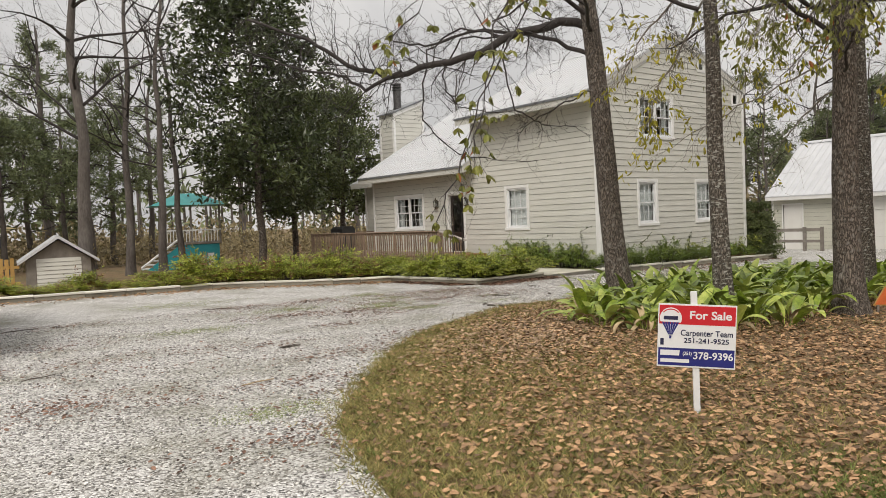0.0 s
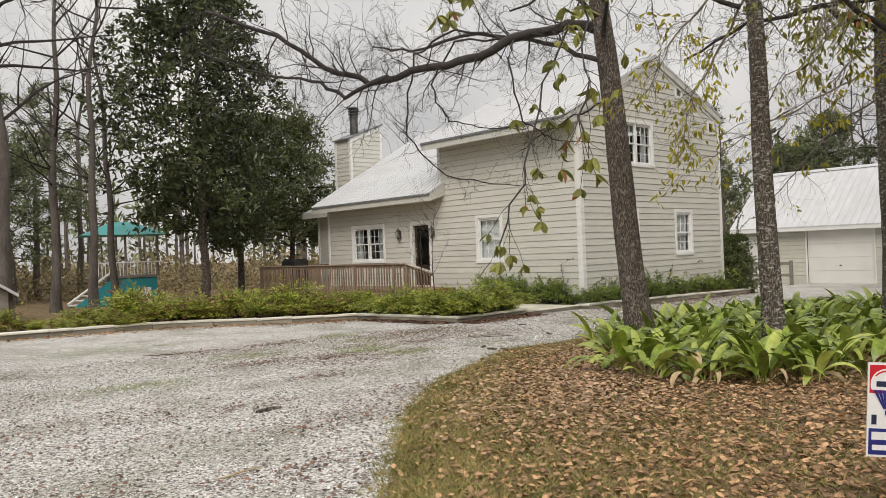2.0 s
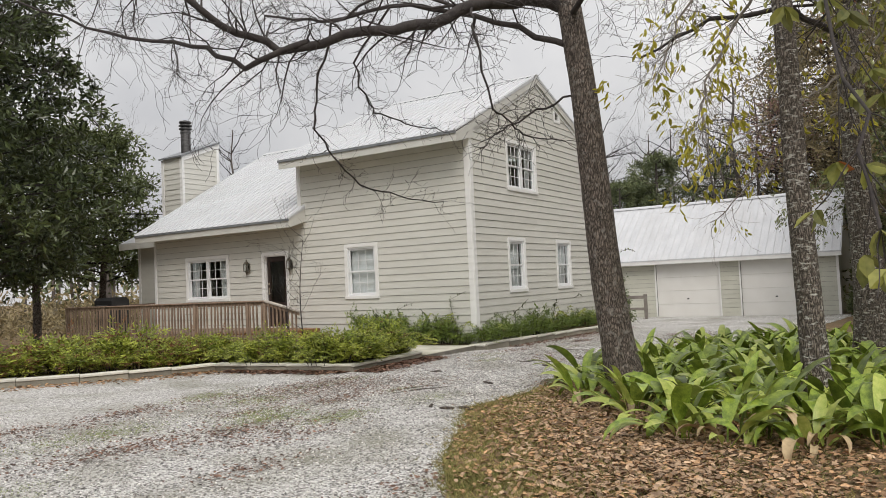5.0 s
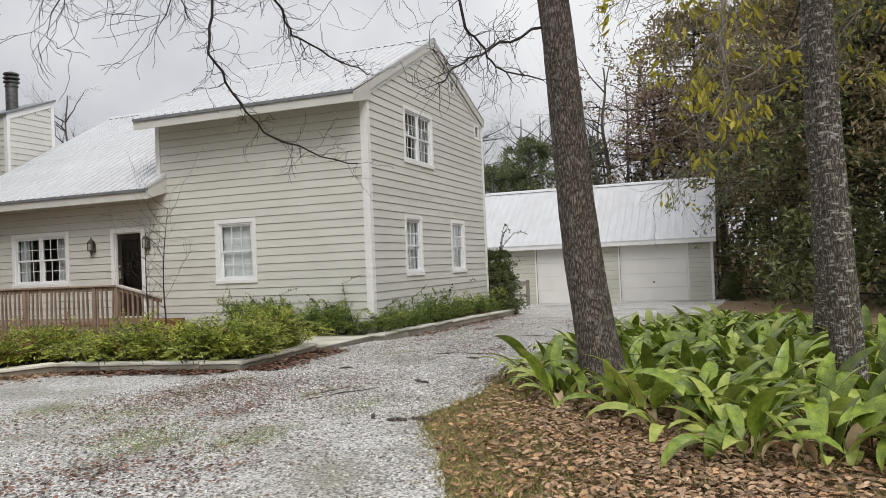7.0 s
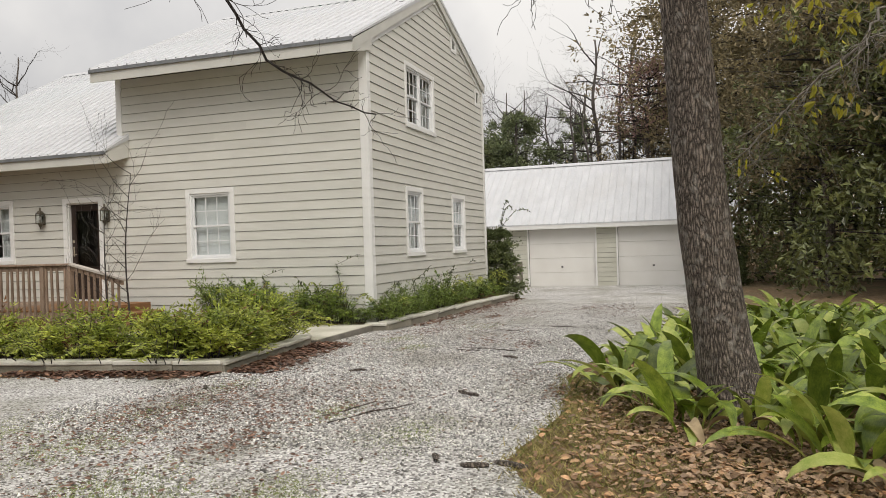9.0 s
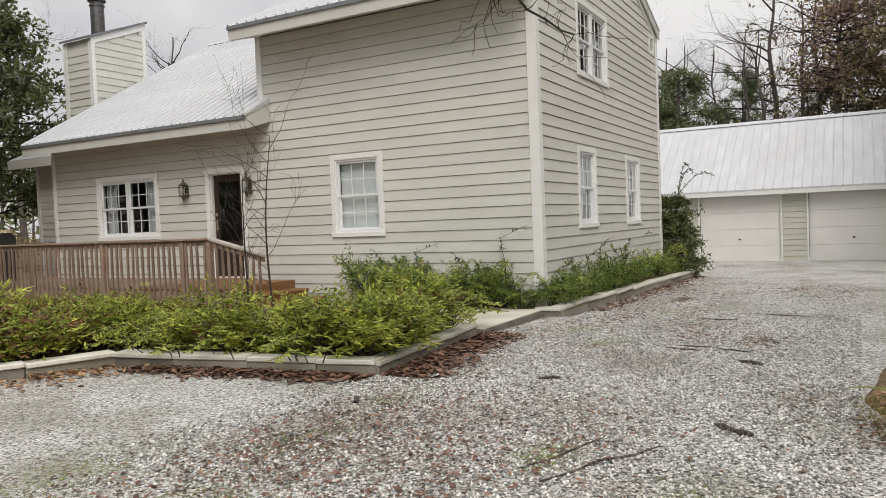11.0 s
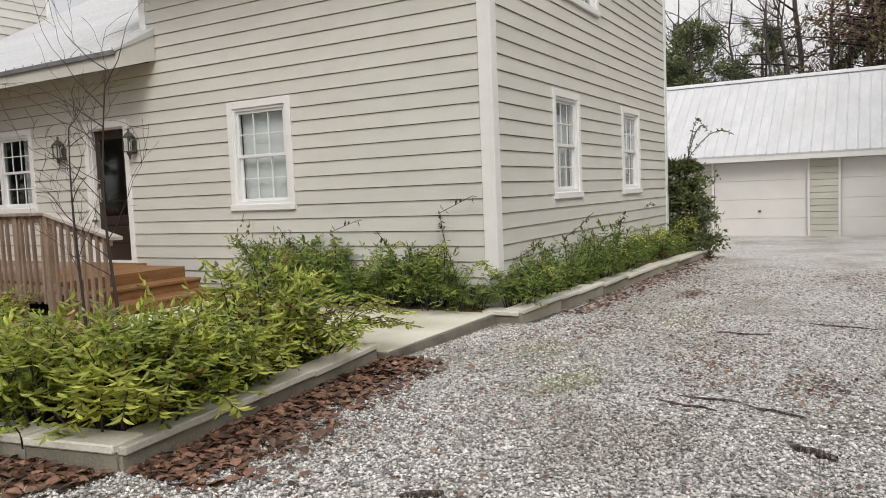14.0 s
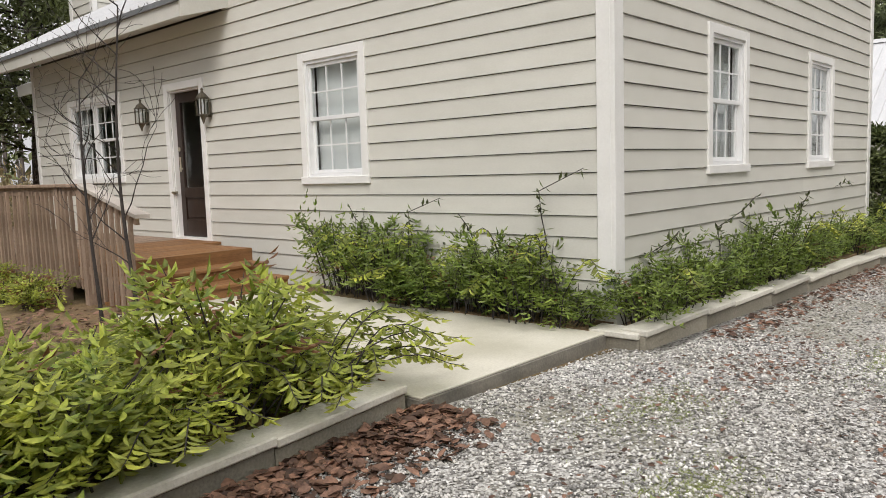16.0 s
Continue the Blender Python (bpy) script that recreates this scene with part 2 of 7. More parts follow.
HOLLY = material("holly_leaf", (0.08, 0.10, 0.035), (0.25, 0.27, 0.10), 0.28, 0.5, 20, 0.06, 0.003, random_by="island", spread=0.65, thin=0.12)
YELLOW_LEAF = material("yellow_green_leaf", (0.26, 0.26, 0.025), (0.55, 0.47, 0.06), 0.5, 2, 30, 0.08, 0.003, random_by="island", spread=0.4, thin=0.45)
RED_TWIG = material("red_fruiting_twig", (0.24, 0.135, 0.115), (0.38, 0.24, 0.20), 0.7, 1, 20, 0.06, 0.003, random_by="island", spread=0.4, thin=0.2)
PALE_TWIG = material("pale_twig_bark", (0.15, 0.13, 0.11), (0.30, 0.27, 0.23), 0.9, 10, 60, 0.3, 0.004)
PINE = material("pine_needle", (0.065, 0.09, 0.04), (0.19, 0.215, 0.095), 0.6, 0.7, 20, 0.06, 0.003, random_by="island", spread=0.5, thin=0.1)
LITTER = material("fallen_leaf", (0.165, 0.088, 0.04), (0.51, 0.315, 0.17), 0.75, 6, 50, 0.15, 0.004, random_by="island", spread=0.62)
LITTER_PALE = material("curled_oak_leaf", (0.22, 0.135, 0.078), (0.52, 0.365, 0.235), 0.7, 6, 50, 0.15, 0.004, random_by="island", spread=0.5)
LITTER_RED = material("red_fallen_leaf", (0.075, 0.04, 0.028), (0.27, 0.15, 0.098), 0.7, 9, 50, 0.2, 0.004, random_by="island", spread=0.7)
GRASS = material("winter_grass", (0.18, 0.165, 0.048), (0.45, 0.37, 0.155), 0.8, 1.5, 20, 0.05, 0.003, random_by="island", spread=0.4, thin=0.2)
GRASS_GREEN = material("green_grass", (0.10, 0.15, 0.03), (0.24, 0.28, 0.08), 0.8, 1.5, 20, 0.05, 0.003, random_by="island", spread=0.4, thin=0.2)
MOSS = material("pale_drive_weed", (0.17, 0.22, 0.06), (0.36, 0.40, 0.15), 0.8, 1.5, 20, 0.05, 0.003, random_by="island", spread=0.4, thin=0.2)
SOIL = material("leafy_soil", (0.11, 0.072, 0.038), (0.30, 0.20, 0.105), 0.95, 5, 40, 0.8, 0.03, stain=(0.10, 0.10, 0.035), stain_scale=0.45, stain_amount=0.7)
STONE = material("gravel_stone", (0.38, 0.365, 0.345), (0.68, 0.665, 0.635), 0.85, 9, 60, 0.25, 0.004, random_by="island", spread=0.75, stain=(0.17, 0.14, 0.09), stain_scale=0.8, stain_amount=0.5)
GARAGE_DOOR = material("garage_door_paint", (0.72, 0.705, 0.67), (0.79, 0.78, 0.75), 0.5, 1.5, 40, 0.04, 0.003)
TEAL = material("teal_paint", (0.015, 0.24, 0.28), (0.03, 0.33, 0.37), 0.5, 2, 30, 0.05, 0.004)
TEAL_ROOF = material("teal_canopy", (0.03, 0.28, 0.28), (0.06, 0.38, 0.37), 0.5, 2, 30, 0.05, 0.004)
CEDAR = material("yellow_fence_wood", (0.38, 0.22, 0.06), (0.55, 0.34, 0.12), 0.8, 4, 50, 0.2, 0.005, random_by="object", spread=0.15)
GREY_WOOD = material("grey_fence_wood", (0.16, 0.14, 0.12), (0.30, 0.27, 0.24), 0.9, 4, 50, 0.3, 0.006)
BLACK_PAINT = material("black_car_paint", (0.008, 0.009, 0.011), (0.014, 0.015, 0.018), 0.15, 3, 40, 0.0, 0.001)
RUBBER = material("tyre_rubber", (0.012, 0.012, 0.012), (0.03, 0.03, 0.03), 0.85, 8, 60, 0.3, 0.004)
CHROME = material("chrome", (0.6, 0.6, 0.6), (0.7, 0.7, 0.7), 0.14, 3, 40, 0.02, 0.001, metal=1.0)
RED_LENS = material("red_lens", (0.45, 0.008, 0.008), (0.6, 0.015, 0.012), 0.12, 5, 40, 0.02, 0.001)
BLACK_PLASTIC = material("black_plastic", (0.012, 0.012, 0.013), (0.03, 0.03, 0.032), 0.5, 5, 60, 0.15, 0.002)
STEEL = material("flue_steel", (0.07, 0.068, 0.068), (0.17, 0.165, 0.165), 0.45, 5, 40, 0.1, 0.003, metal=0.6, stretch=(1, 1, 3))
BRONZE = material("lantern_bronze", (0.09, 0.08, 0.06), (0.20, 0.175, 0.135), 0.4, 8, 60, 0.1, 0.002, metal=0.7)
BRASS = material("door_hardware", (0.45, 0.40, 0.30), (0.62, 0.57, 0.46), 0.3, 8, 60, 0.05, 0.001, metal=0.9)
SIGN_WHITE = material("sign_white", (0.74, 0.74, 0.75), (0.80, 0.80, 0.80), 0.45, 3, 60, 0.02, 0.001)
SIGN_RED = material("sign_red", (0.52, 0.012, 0.02), (0.60, 0.02, 0.03), 0.45, 3, 60, 0.02, 0.001)
SIGN_BLUE = material("sign_blue", (0.014, 0.018, 0.15), (0.022, 0.028, 0.20), 0.45, 3, 60, 0.02, 0.001)
SIGN_INK = material("sign_ink", (0.012, 0.015, 0.05), (0.02, 0.022, 0.07), 0.5, 3, 60, 0.02, 0.001)
ORANGE = material("orange_marker", (0.55, 0.10, 0.02), (0.70, 0.17, 0.04), 0.6, 8, 60, 0.1, 0.002)

GLASS = bpy.data.materials.new("window_glass")
GLASS.use_nodes = True
gn, gl = GLASS.node_tree.nodes, GLASS.node_tree.links
g_clear, g_shine, g_mix, g_fres = gn.new("ShaderNodeBsdfTransparent"), gn.new("ShaderNodeBsdfGlossy"), gn.new("ShaderNodeMixShader"), gn.new("ShaderNodeLayerWeight")
g_pow, g_rng = gn.new("ShaderNodeMath"), gn.new("ShaderNodeMapRange")
g_pow.operation = "POWER"
g_pow.inputs[1].default_value = 4.0
gl.new(g_fres.outputs["Facing"], g_pow.inputs[0])
gl.new(g_pow.outputs[0], g_rng.inputs["Value"])
g_rng.inputs["To Min"].default_value, g_rng.inputs["To Max"].default_value = 0.05, 0.9
g_shine.inputs["Roughness"].default_value = 0.03
g_clear.inputs["Color"].default_value = (0.94, 0.96, 0.96, 1)
gl.new(g_rng.outputs[0], g_mix.inputs["Fac"])
gl.new(g_clear.outputs[0], g_mix.inputs[1])
gl.new(g_shine.outputs[0], g_mix.inputs[2])
gl.new(g_mix.outputs[0], gn["Material Output"].inputs["Surface"])


def gravel_material():
    m = bpy.data.materials.new("limestone_gravel")
    m.use_nodes = True
    n, l = m.node_tree.nodes, m.node_tree.links
    b = n["Principled BSDF"]
    co = n.new("ShaderNodeTexCoord")
    cells = n.new("ShaderNodeTexVoronoi")
    cells.inputs["Scale"].default_value = 58
    l.new(co.outputs["Object"], cells.inputs["Vector"])
    bw = n.new("ShaderNodeSeparateColor")
    l.new(cells.outputs["Color"], bw.inputs[0])
    ramp_ = n.new("ShaderNodeValToRGB")
    e = ramp_.color_ramp.elements
    e[0].position, e[0].color = 0.0, (0.10, 0.09, 0.08, 1)
    e[1].position, e[1].color = 1.0, (0.92, 0.90, 0.87, 1)
    mid = e.new(0.35)
    mid.color = (0.45, 0.43, 0.405, 1)
    l.new(bw.outputs[0], ramp_.inputs["Fac"])
    dirt = n.new("ShaderNodeTexNoise")
    dirt.inputs["Scale"].default_value, dirt.inputs["Detail"].default_value = 0.9, 7
    l.new(co.outputs["Object"], dirt.inputs["Vector"])
    dr = n.new("ShaderNodeValToRGB")
    dr.color_ramp.elements[0].position, dr.color_ramp.elements[1].position = 0.46, 0.74
    l.new(dirt.outputs["Fac"], dr.inputs["Fac"])
    da = n.new("ShaderNodeMath")
    da.operation = "MULTIPLY"
    da.inputs[1].default_value = 0.72
    l.new(dr.outputs[0], da.inputs[0])
    mx = n.new("ShaderNodeMix")
    mx.data_type = "RGBA"
    l.new(da.outputs[0], mx.inputs["Factor"])
    l.new(ramp_.outputs[0], mx.inputs["A"])
    mx.inputs["B"].default_value = (0.20, 0.19, 0.115, 1)
    l.new(mx.outputs["Result"], b.inputs["Base Color"])
    b.inputs["Roughness"].default_value = 0.9
    bp = n.new("ShaderNodeBump")
    bp.inputs["Strength"].default_value, bp.inputs["Distance"].default_value = 0.9, 0.02
    inv = n.new("ShaderNodeMath")
    inv.operation = "SUBTRACT"
    inv.inputs[0].default_value = 1
    l.new(cells.outputs["Distance"], inv.inputs[1])
    l.new(inv.outputs[0], bp.inputs["Height"])
    l.new(bp.outputs[0], b.inputs["Normal"])
    return m


GRAVEL = gravel_material()


# ---- building helpers ----
rnd = random.Random(7)


def mesh_of(name, bm, mat_):
    me = bpy.data.meshes.new(name)
    bm.normal_update()
    bm.to_mesh(me)
    bm.free()
    me.materials.append(mat_)
    return me


def part(name, bm, material_, parent, label="", matrix=None):
    """Links a bmesh or a mesh as one object under parent."""
    me = bm if isinstance(bm, bpy.types.Mesh) else mesh_of(name, bm, material_)
    ob = new(name, me)
    if parent:
        ob.parent = parent
    if matrix is not None:
        ob.matrix_basis = matrix
    if label:
        ob["label"] = label
    return ob


def thing(name, at, label, category, group="", kind="", turn=0.0):
    ob = new(name)
    ob.matrix_basis = pose(*at, 0, 0, turn)
    return tagged(ob, label, category, group, kind)


def single(name, bm, material_, label, category="", kind="", group="", at=(0, 0, 0), turn=0.0):
    ob = part(name, bm, material_, None)
    ob.matrix_basis = pose(*at, 0, 0, turn)
    return tagged(ob, label, category, group, kind)


def box(bm, x0, x1, y0, y1, z0, z1, bevel=0.0):
    m = Matrix.LocRotScale(((x0 + x1) / 2, (y0 + y1) / 2, (z0 + z1) / 2), None, (abs(x1 - x0), abs(y1 - y0), abs(z1 - z0)))
    made = bmesh.ops.create_cube(bm, size=1.0, matrix=m)["verts"]
    if bevel:
        edges = {e for v in made for e in v.link_edges}
        bmesh.ops.bevel(bm, geom=list(edges), offset=bevel, segments=1, affect="EDGES")
    return bm


def boxed(*a, bevel=0.0):
    return box(bmesh.new(), *a, bevel=bevel)


def prism(bm, points, vec):
    """Extrudes a flat outline along vec into a closed solid."""
    lo = [bm.verts.new(p) for p in points]
    hi = [bm.verts.new(Vector(p) + Vector(vec)) for p in points]
    n = len(lo)
    bm.faces.new(lo)
    bm.faces.new(hi[::-1])
    for i in range(n):
        bm.faces.new((lo[i], hi[i], hi[(i + 1) % n], lo[(i + 1) % n]))
    bmesh.ops.recalc_face_normals(bm, faces=bm.faces)
    return bm


def disc_stack(bm, rings, sides=20, at=(0, 0, 0)):
    """A turned shape: rings of (radius, z)."""
    rows = [[bm.verts.new((at[0] + r * math.cos(2 * math.pi * i / sides), at[1] + r * math.sin(2 * math.pi * i / sides), at[2] + z)) for i in range(sides)] for r, z in rings]
    for a, b in zip(rows, rows[1:]):
        for i in range(sides):
            bm.faces.new((a[i], a[(i + 1) % sides], b[(i + 1) % sides], b[i]))
    bm.faces.new(rows[0][::-1])
    bm.faces.new(rows[-1])
    return bm


class Buf:
    """Plain lists of corners and faces, for meshes with many pieces."""

    def __init__(self):
        self.v, self.f = [], []

    def tube(self, pts, radii, sides=6, ridges=0.0, seed=0.0):
        base = len(self.v)
        pts = [Vector(p) for p in pts]
        ref = Vector((0.31, 0.17, 0.93))
        for k, p in enumerate(pts):
            d = (pts[min(k + 1, len(pts) - 1)] - pts[max(k - 1, 0)]).normalized()
            a = d.cross(ref if abs(d.dot(ref)) < 0.9 else Vector((1, 0, 0))).normalized()
            b = d.cross(a)
            for i in range(sides):
                w = 2 * math.pi * i / sides
                r = radii[k]
                if ridges:
                    r *= 1 + ridges * (noise.noise((math.cos(w) * 3.2, math.sin(w) * 3.2, p.z * 0.9 + seed)) + 0.7 * noise.noise((math.cos(w) * 9, math.sin(w) * 9, p.z * 3.5 + seed)))
                self.v.append(p + a * (r * math.cos(w)) + b * (r * math.sin(w)))
        for k in range(len(pts) - 1):
            for i in range(sides):
                j = (i + 1) % sides
                self.f.append((base + k * sides + i, base + k * sides + j, base + (k + 1) * sides + j, base + (k + 1) * sides + i))
        return self

    def oval(self, p, d, side, length, width, curl=0.12):
        """A rounded leaf of six corners, folded along its rib."""
        up = d.cross(side)
        b = len(self.v)
        lift = up * (width * 0.14)
        self.v += [p, p + d * (length * 0.28) + side * (width * 0.42) + lift, p + d * (length * 0.66) + side * (width * 0.46) + lift - up * (length * curl * 0.4), p + d * length - up * (length * curl), p + d * (length * 0.66) - side * (width * 0.46) + lift - up * (length * curl * 0.4), p + d * (length * 0.28) - side * (width * 0.42) + lift]
        self.f += [(b, b + 1, b + 2, b + 3), (b, b + 3, b + 4, b + 5)]

    def leaf(self, p, d, side, length, width, curl=0.15):
        """A pointed leaf folded along its rib, from p along d."""
        up = d.cross(side)
        b = len(self.v)
        m = p + d * (length * 0.45) + up * (length * curl)
        tip = p + d * length
        self.v += [p, m + side * (width / 2) + up * (width * 0.12), tip, m - side * (width / 2) + up * (width * 0.12)]
        self.f += [(b, b + 1, b + 2), (b, b + 2, b + 3)]

    def mesh(self, name, mat_, smooth=False):
        me = bpy.data.meshes.new(name)
        me.from_pydata([tuple(p) for p in self.v], [], self.f)
        me.materials.append(mat_)
        if smooth:
            me.polygons.foreach_set("use_smooth", [True] * len(me.polygons))
        me.update()
        return me


def rand_dir(r, flat=1.0):
    while True:
        v = Vector((r.uniform(-1, 1), r.uniform(-1, 1), r.uniform(-1, 1) * flat))
        if 0.05 < v.length < 1:
            return v.normalized()


def ground_z(x, y=0.0):
    return -0.017 * (max(-20.0, min(50.0, x)) - 4.0)


def inside(poly, x, y):
    hit = False
    for (x0, y0), (x1, y1) in zip(poly, poly[1:] + poly[:1]):
        if (y0 > y) != (y1 > y) and x < (x1 - x0) * (y - y0) / (y1 - y0) + x0:
            hit = not hit
    return hit


def edge_distance(line, x, y):
    best = 1e9
    for (x0, y0), (x1, y1) in zip(line, line[1:]):
        dx, dy = x1 - x0, y1 - y0
        t = max(0.0, min(1.0, ((x - x0) * dx + (y - y0) * dy) / (dx * dx + dy * dy)))
        best = min(best, math.hypot(x - x0 - t * dx, y - y0 - t * dy))
    return best


# ---- ground, drive, planters ----
LAWN_EDGE = [(2.3, -8.0), (2.5, 2.0), (2.75, 3.5), (3.04, 4.45), (3.5, 5.62), (4.2, 6.58), (5.6, 8.08), (7.3, 9.45), (8.9, 10.25), (9.95, 10.8), (11.6, 10.72), (13.2, 10.95), (15.2, 10.75), (19.0, 10.0), (26.0, 8.9), (35.3, 8.3)]
BED_EDGE = [(12.9, 14.95), (12.42, 18.0), (11.6, 18.3), (10.2, 19.0), (8.6, 20.15), (6.5, 20.35), (4.0, 20.45), (1.0, 20.9), (-4.0, 22.5), (-12.0, 25.0)]
PLANTS = [(12.7, 10.6), (11.7, 10.1), (10.7, 9.35), (9.5, 8.5), (8.75, 7.8), (8.85, 7.1), (9.1, 6.3), (10.2, 5.75), (11.3, 5.95), (13.2, 6.25), (15.8, 6.3), (18.8, 6.6), (19.6, 8.6), (17.0, 9.9), (14.6, 10.25)]


def wavy(line, step=0.22, amount=0.09):
    out = []
    for (x0, y0), (x1, y1) in zip(line, line[1:]):
        n = max(1, int(math.hypot(x1 - x0, y1 - y0) / step))
        for i in range(n):
            t = i / n
            x, y = x0 + (x1 - x0) * t, y0 + (y1 - y0) * t
            out.append((x + amount * noise.noise((x * 1.7, y * 1.7, 3)), y + amount * noise.noise((x * 1.7, y * 1.7, 9))))
    return out + [line[-1]]


def make_ground():
    bm = bmesh.new()
    xs = [-600, -120, -20, 4, 50, 160, 600]
    ys = [-600, -100, 0, 40, 140, 600]
    grid = [[bm.verts.new((x, y, ground_z(x))) for x in xs] for y in ys]
    for a, b in zip(grid, grid[1:]):
        for i in range(len(xs) - 1):
            bm.faces.new((a[i], a[i + 1], b[i + 1], b[i]))
    single("ground", bm, SOIL, "brown leafy soil with patches of winter grass", "ground", "structure")
    outline = wavy(LAWN_EDGE) + [(35.5, 8.3), (35.5, 21.0), (27.0, 21.0), (27.0, 14.8), (17.9, 14.8), (17.7, 15.1), (15.7, 15.2)] + BED_EDGE + [(-16.0, 22.0), (-16.0, -8.0)]
    bm = bmesh.new()
    face = bm.faces.new([bm.verts.new((x, y, ground_z(x) + 0.012)) for x, y in outline])
    bmesh.ops.triangulate(bm, faces=[face])
    bmesh.ops.recalc_face_normals(bm, faces=bm.faces)
    if sum(f.normal.z for f in bm.faces) < 0:
        bmesh.ops.reverse_faces(bm, faces=bm.faces)
    single("gravel_drive", bm, GRAVEL, "pale crushed limestone gravel drive", "driveway", "structure")


make_ground()


def planter_wall(name, line, top, label):
    """A low retaining edge of blocks with flat caps; every block and cap is a piece."""
    root = thing(name, (*line[0], ground_z(line[0][0])), label, "planter edge", kind="structure")
    inv = root.matrix_basis.inverted()
    for (x0, y0), (x1, y1) in zip(line, line[1:]):
        length = math.hypot(x1 - x0, y1 - y0)
        ang = math.degrees(math.atan2(y1 - y0, x1 - x0))
        s = 0.0
        while s < length - 0.05:
            w = min(rnd.uniform(0.75, 1.15), length - s)
            if length - s - w < 0.25:
                w = length - s
            cx, cy = x0 + (x1 - x0) * (s + w / 2) / length, y0 + (y1 - y0) * (s + w / 2) / length
            g = ground_z(cx)
            h = top(cx, cy)
            m = inv @ pose(cx, cy, g, rnd.uniform(-1, 1), rnd.uniform(-0.7, 0.7), ang + rnd.uniform(-0.8, 0.8))
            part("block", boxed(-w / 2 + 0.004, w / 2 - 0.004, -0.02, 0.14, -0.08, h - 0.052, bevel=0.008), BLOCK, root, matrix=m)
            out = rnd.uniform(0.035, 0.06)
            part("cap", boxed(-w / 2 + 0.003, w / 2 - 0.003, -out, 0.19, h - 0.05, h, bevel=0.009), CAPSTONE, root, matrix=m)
            s += w
    return root


planter_wall("front_planter_edge", [(12.9, 14.95), (15.66, 15.3)], lambda x, y: 0.16, "low planter edge of weathered blocks with pale flat caps")
planter_wall("court_planter_edge", BED_EDGE[:9][::-1], lambda x, y: 0.165, "long low planter edge with pale caps beside the gravel")
planter_wall("side_planter_edge", [(17.82, 14.92), (19.5, 14.9), (27.2, 14.72)], lambda x, y: 0.185, "low planter edge along the gable wall")
planter_wall("planter_return", [(17.80, 15.36), (17.82, 14.94)], lambda x, y: 0.15, "short darker planter edge beside the walk slab")

SOIL_TOP = 0.11
bm = bmesh.new()
bed = [(12.98, 15.05), (12.5, 18.05), (11.65, 18.4), (10.25, 19.1), (8.65, 20.25), (6.5, 20.45), (4.0, 20.55), (1.0, 21.0), (-4.0, 22.6), (-4.0, 27.0), (18.1, 31.0), (18.1, 19.4), (15.75, 19.4), (15.66, 15.4)]
face = bm.faces.new([bm.verts.new((x, y, ground_z(x) + (SOIL_TOP if y < 24 else 0.02))) for x, y in bed])
bmesh.ops.triangulate(bm, faces=[face])
bmesh.ops.recalc_face_normals(bm, faces=bm.faces)
if sum(f.normal.z for f in bm.faces) < 0:
    bmesh.ops.reverse_faces(bm, faces=bm.faces)
single("planting_bed", bm, SOIL, "brown leaf-strewn soil of the raised planting bed", "soil", "structure")
single("side_planting_bed", boxed(17.9, 27.2, 14.98, 15.34, -0.5, -0.13), SOIL, "soil of the narrow bed along the house", "soil", "structure")
single("house_side_bed", boxed(17.75, 18.13, 15.34, 19.4, -0.5, -0.1), SOIL, "soil of the bed between slab and house", "soil", "structure")

walk_slab = thing("walk_slab", (16.7, 15.2, -0.3), "cream concrete walk slab leading to wooden steps", "path", kind="structure")
inv = walk_slab.matrix_basis.inverted()
# slab body in a darker concrete than the cream top
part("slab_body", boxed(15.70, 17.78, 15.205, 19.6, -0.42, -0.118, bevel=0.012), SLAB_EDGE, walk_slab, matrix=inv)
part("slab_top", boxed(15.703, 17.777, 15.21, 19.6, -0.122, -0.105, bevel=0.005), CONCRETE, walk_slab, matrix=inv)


# ---- house ----
HX, HY = 18.17, 15.355
LAP = 0.1813
FW = (18.26, 19.40, 1.075, 2.565)
WW = (23.97, 25.97, 1.15, 2.56)
DOOR = (21.50, 22.57, 0.30, 2.53)
S1 = (19.96, 21.01, 1.07, 2.54)
S2 = (23.07, 24.18, 1.07, 2.54)
UP = (20.10, 21.97, 3.80, 5.20)
V1, V2 = (23.38, 23.83, 6.14, 6.58), (25.45, 25.90, 5.12, 5.60)


def at_face(face, u, d, z):
    return (HX - d, u, z) if face == "front" else ((u, HY - d, z) if face == "side" else (35.38 - d, u, z))


def fbox(bm, face, u0, u1, d0, d1, z0, z1, bevel=0.0):
    a, b = at_face(face, u0, d0, z0), at_face(face, u1, d1, z1)
    return box(bm, min(a[0], b[0]), max(a[0], b[0]), min(a[1], b[1]), max(a[1], b[1]), min(a[2], b[2]), max(a[2], b[2]), bevel)


def cut(span, holes):
    """The pieces of the span (a, b) that are left outside the holes."""
    parts_ = [span]
    for h0, h1 in holes:
        parts_ = [q for a, b in parts_ for q in ((a, min(b, h0)), (max(a, h1), b)) if q[1] - q[0] > 0.01]
    return parts_


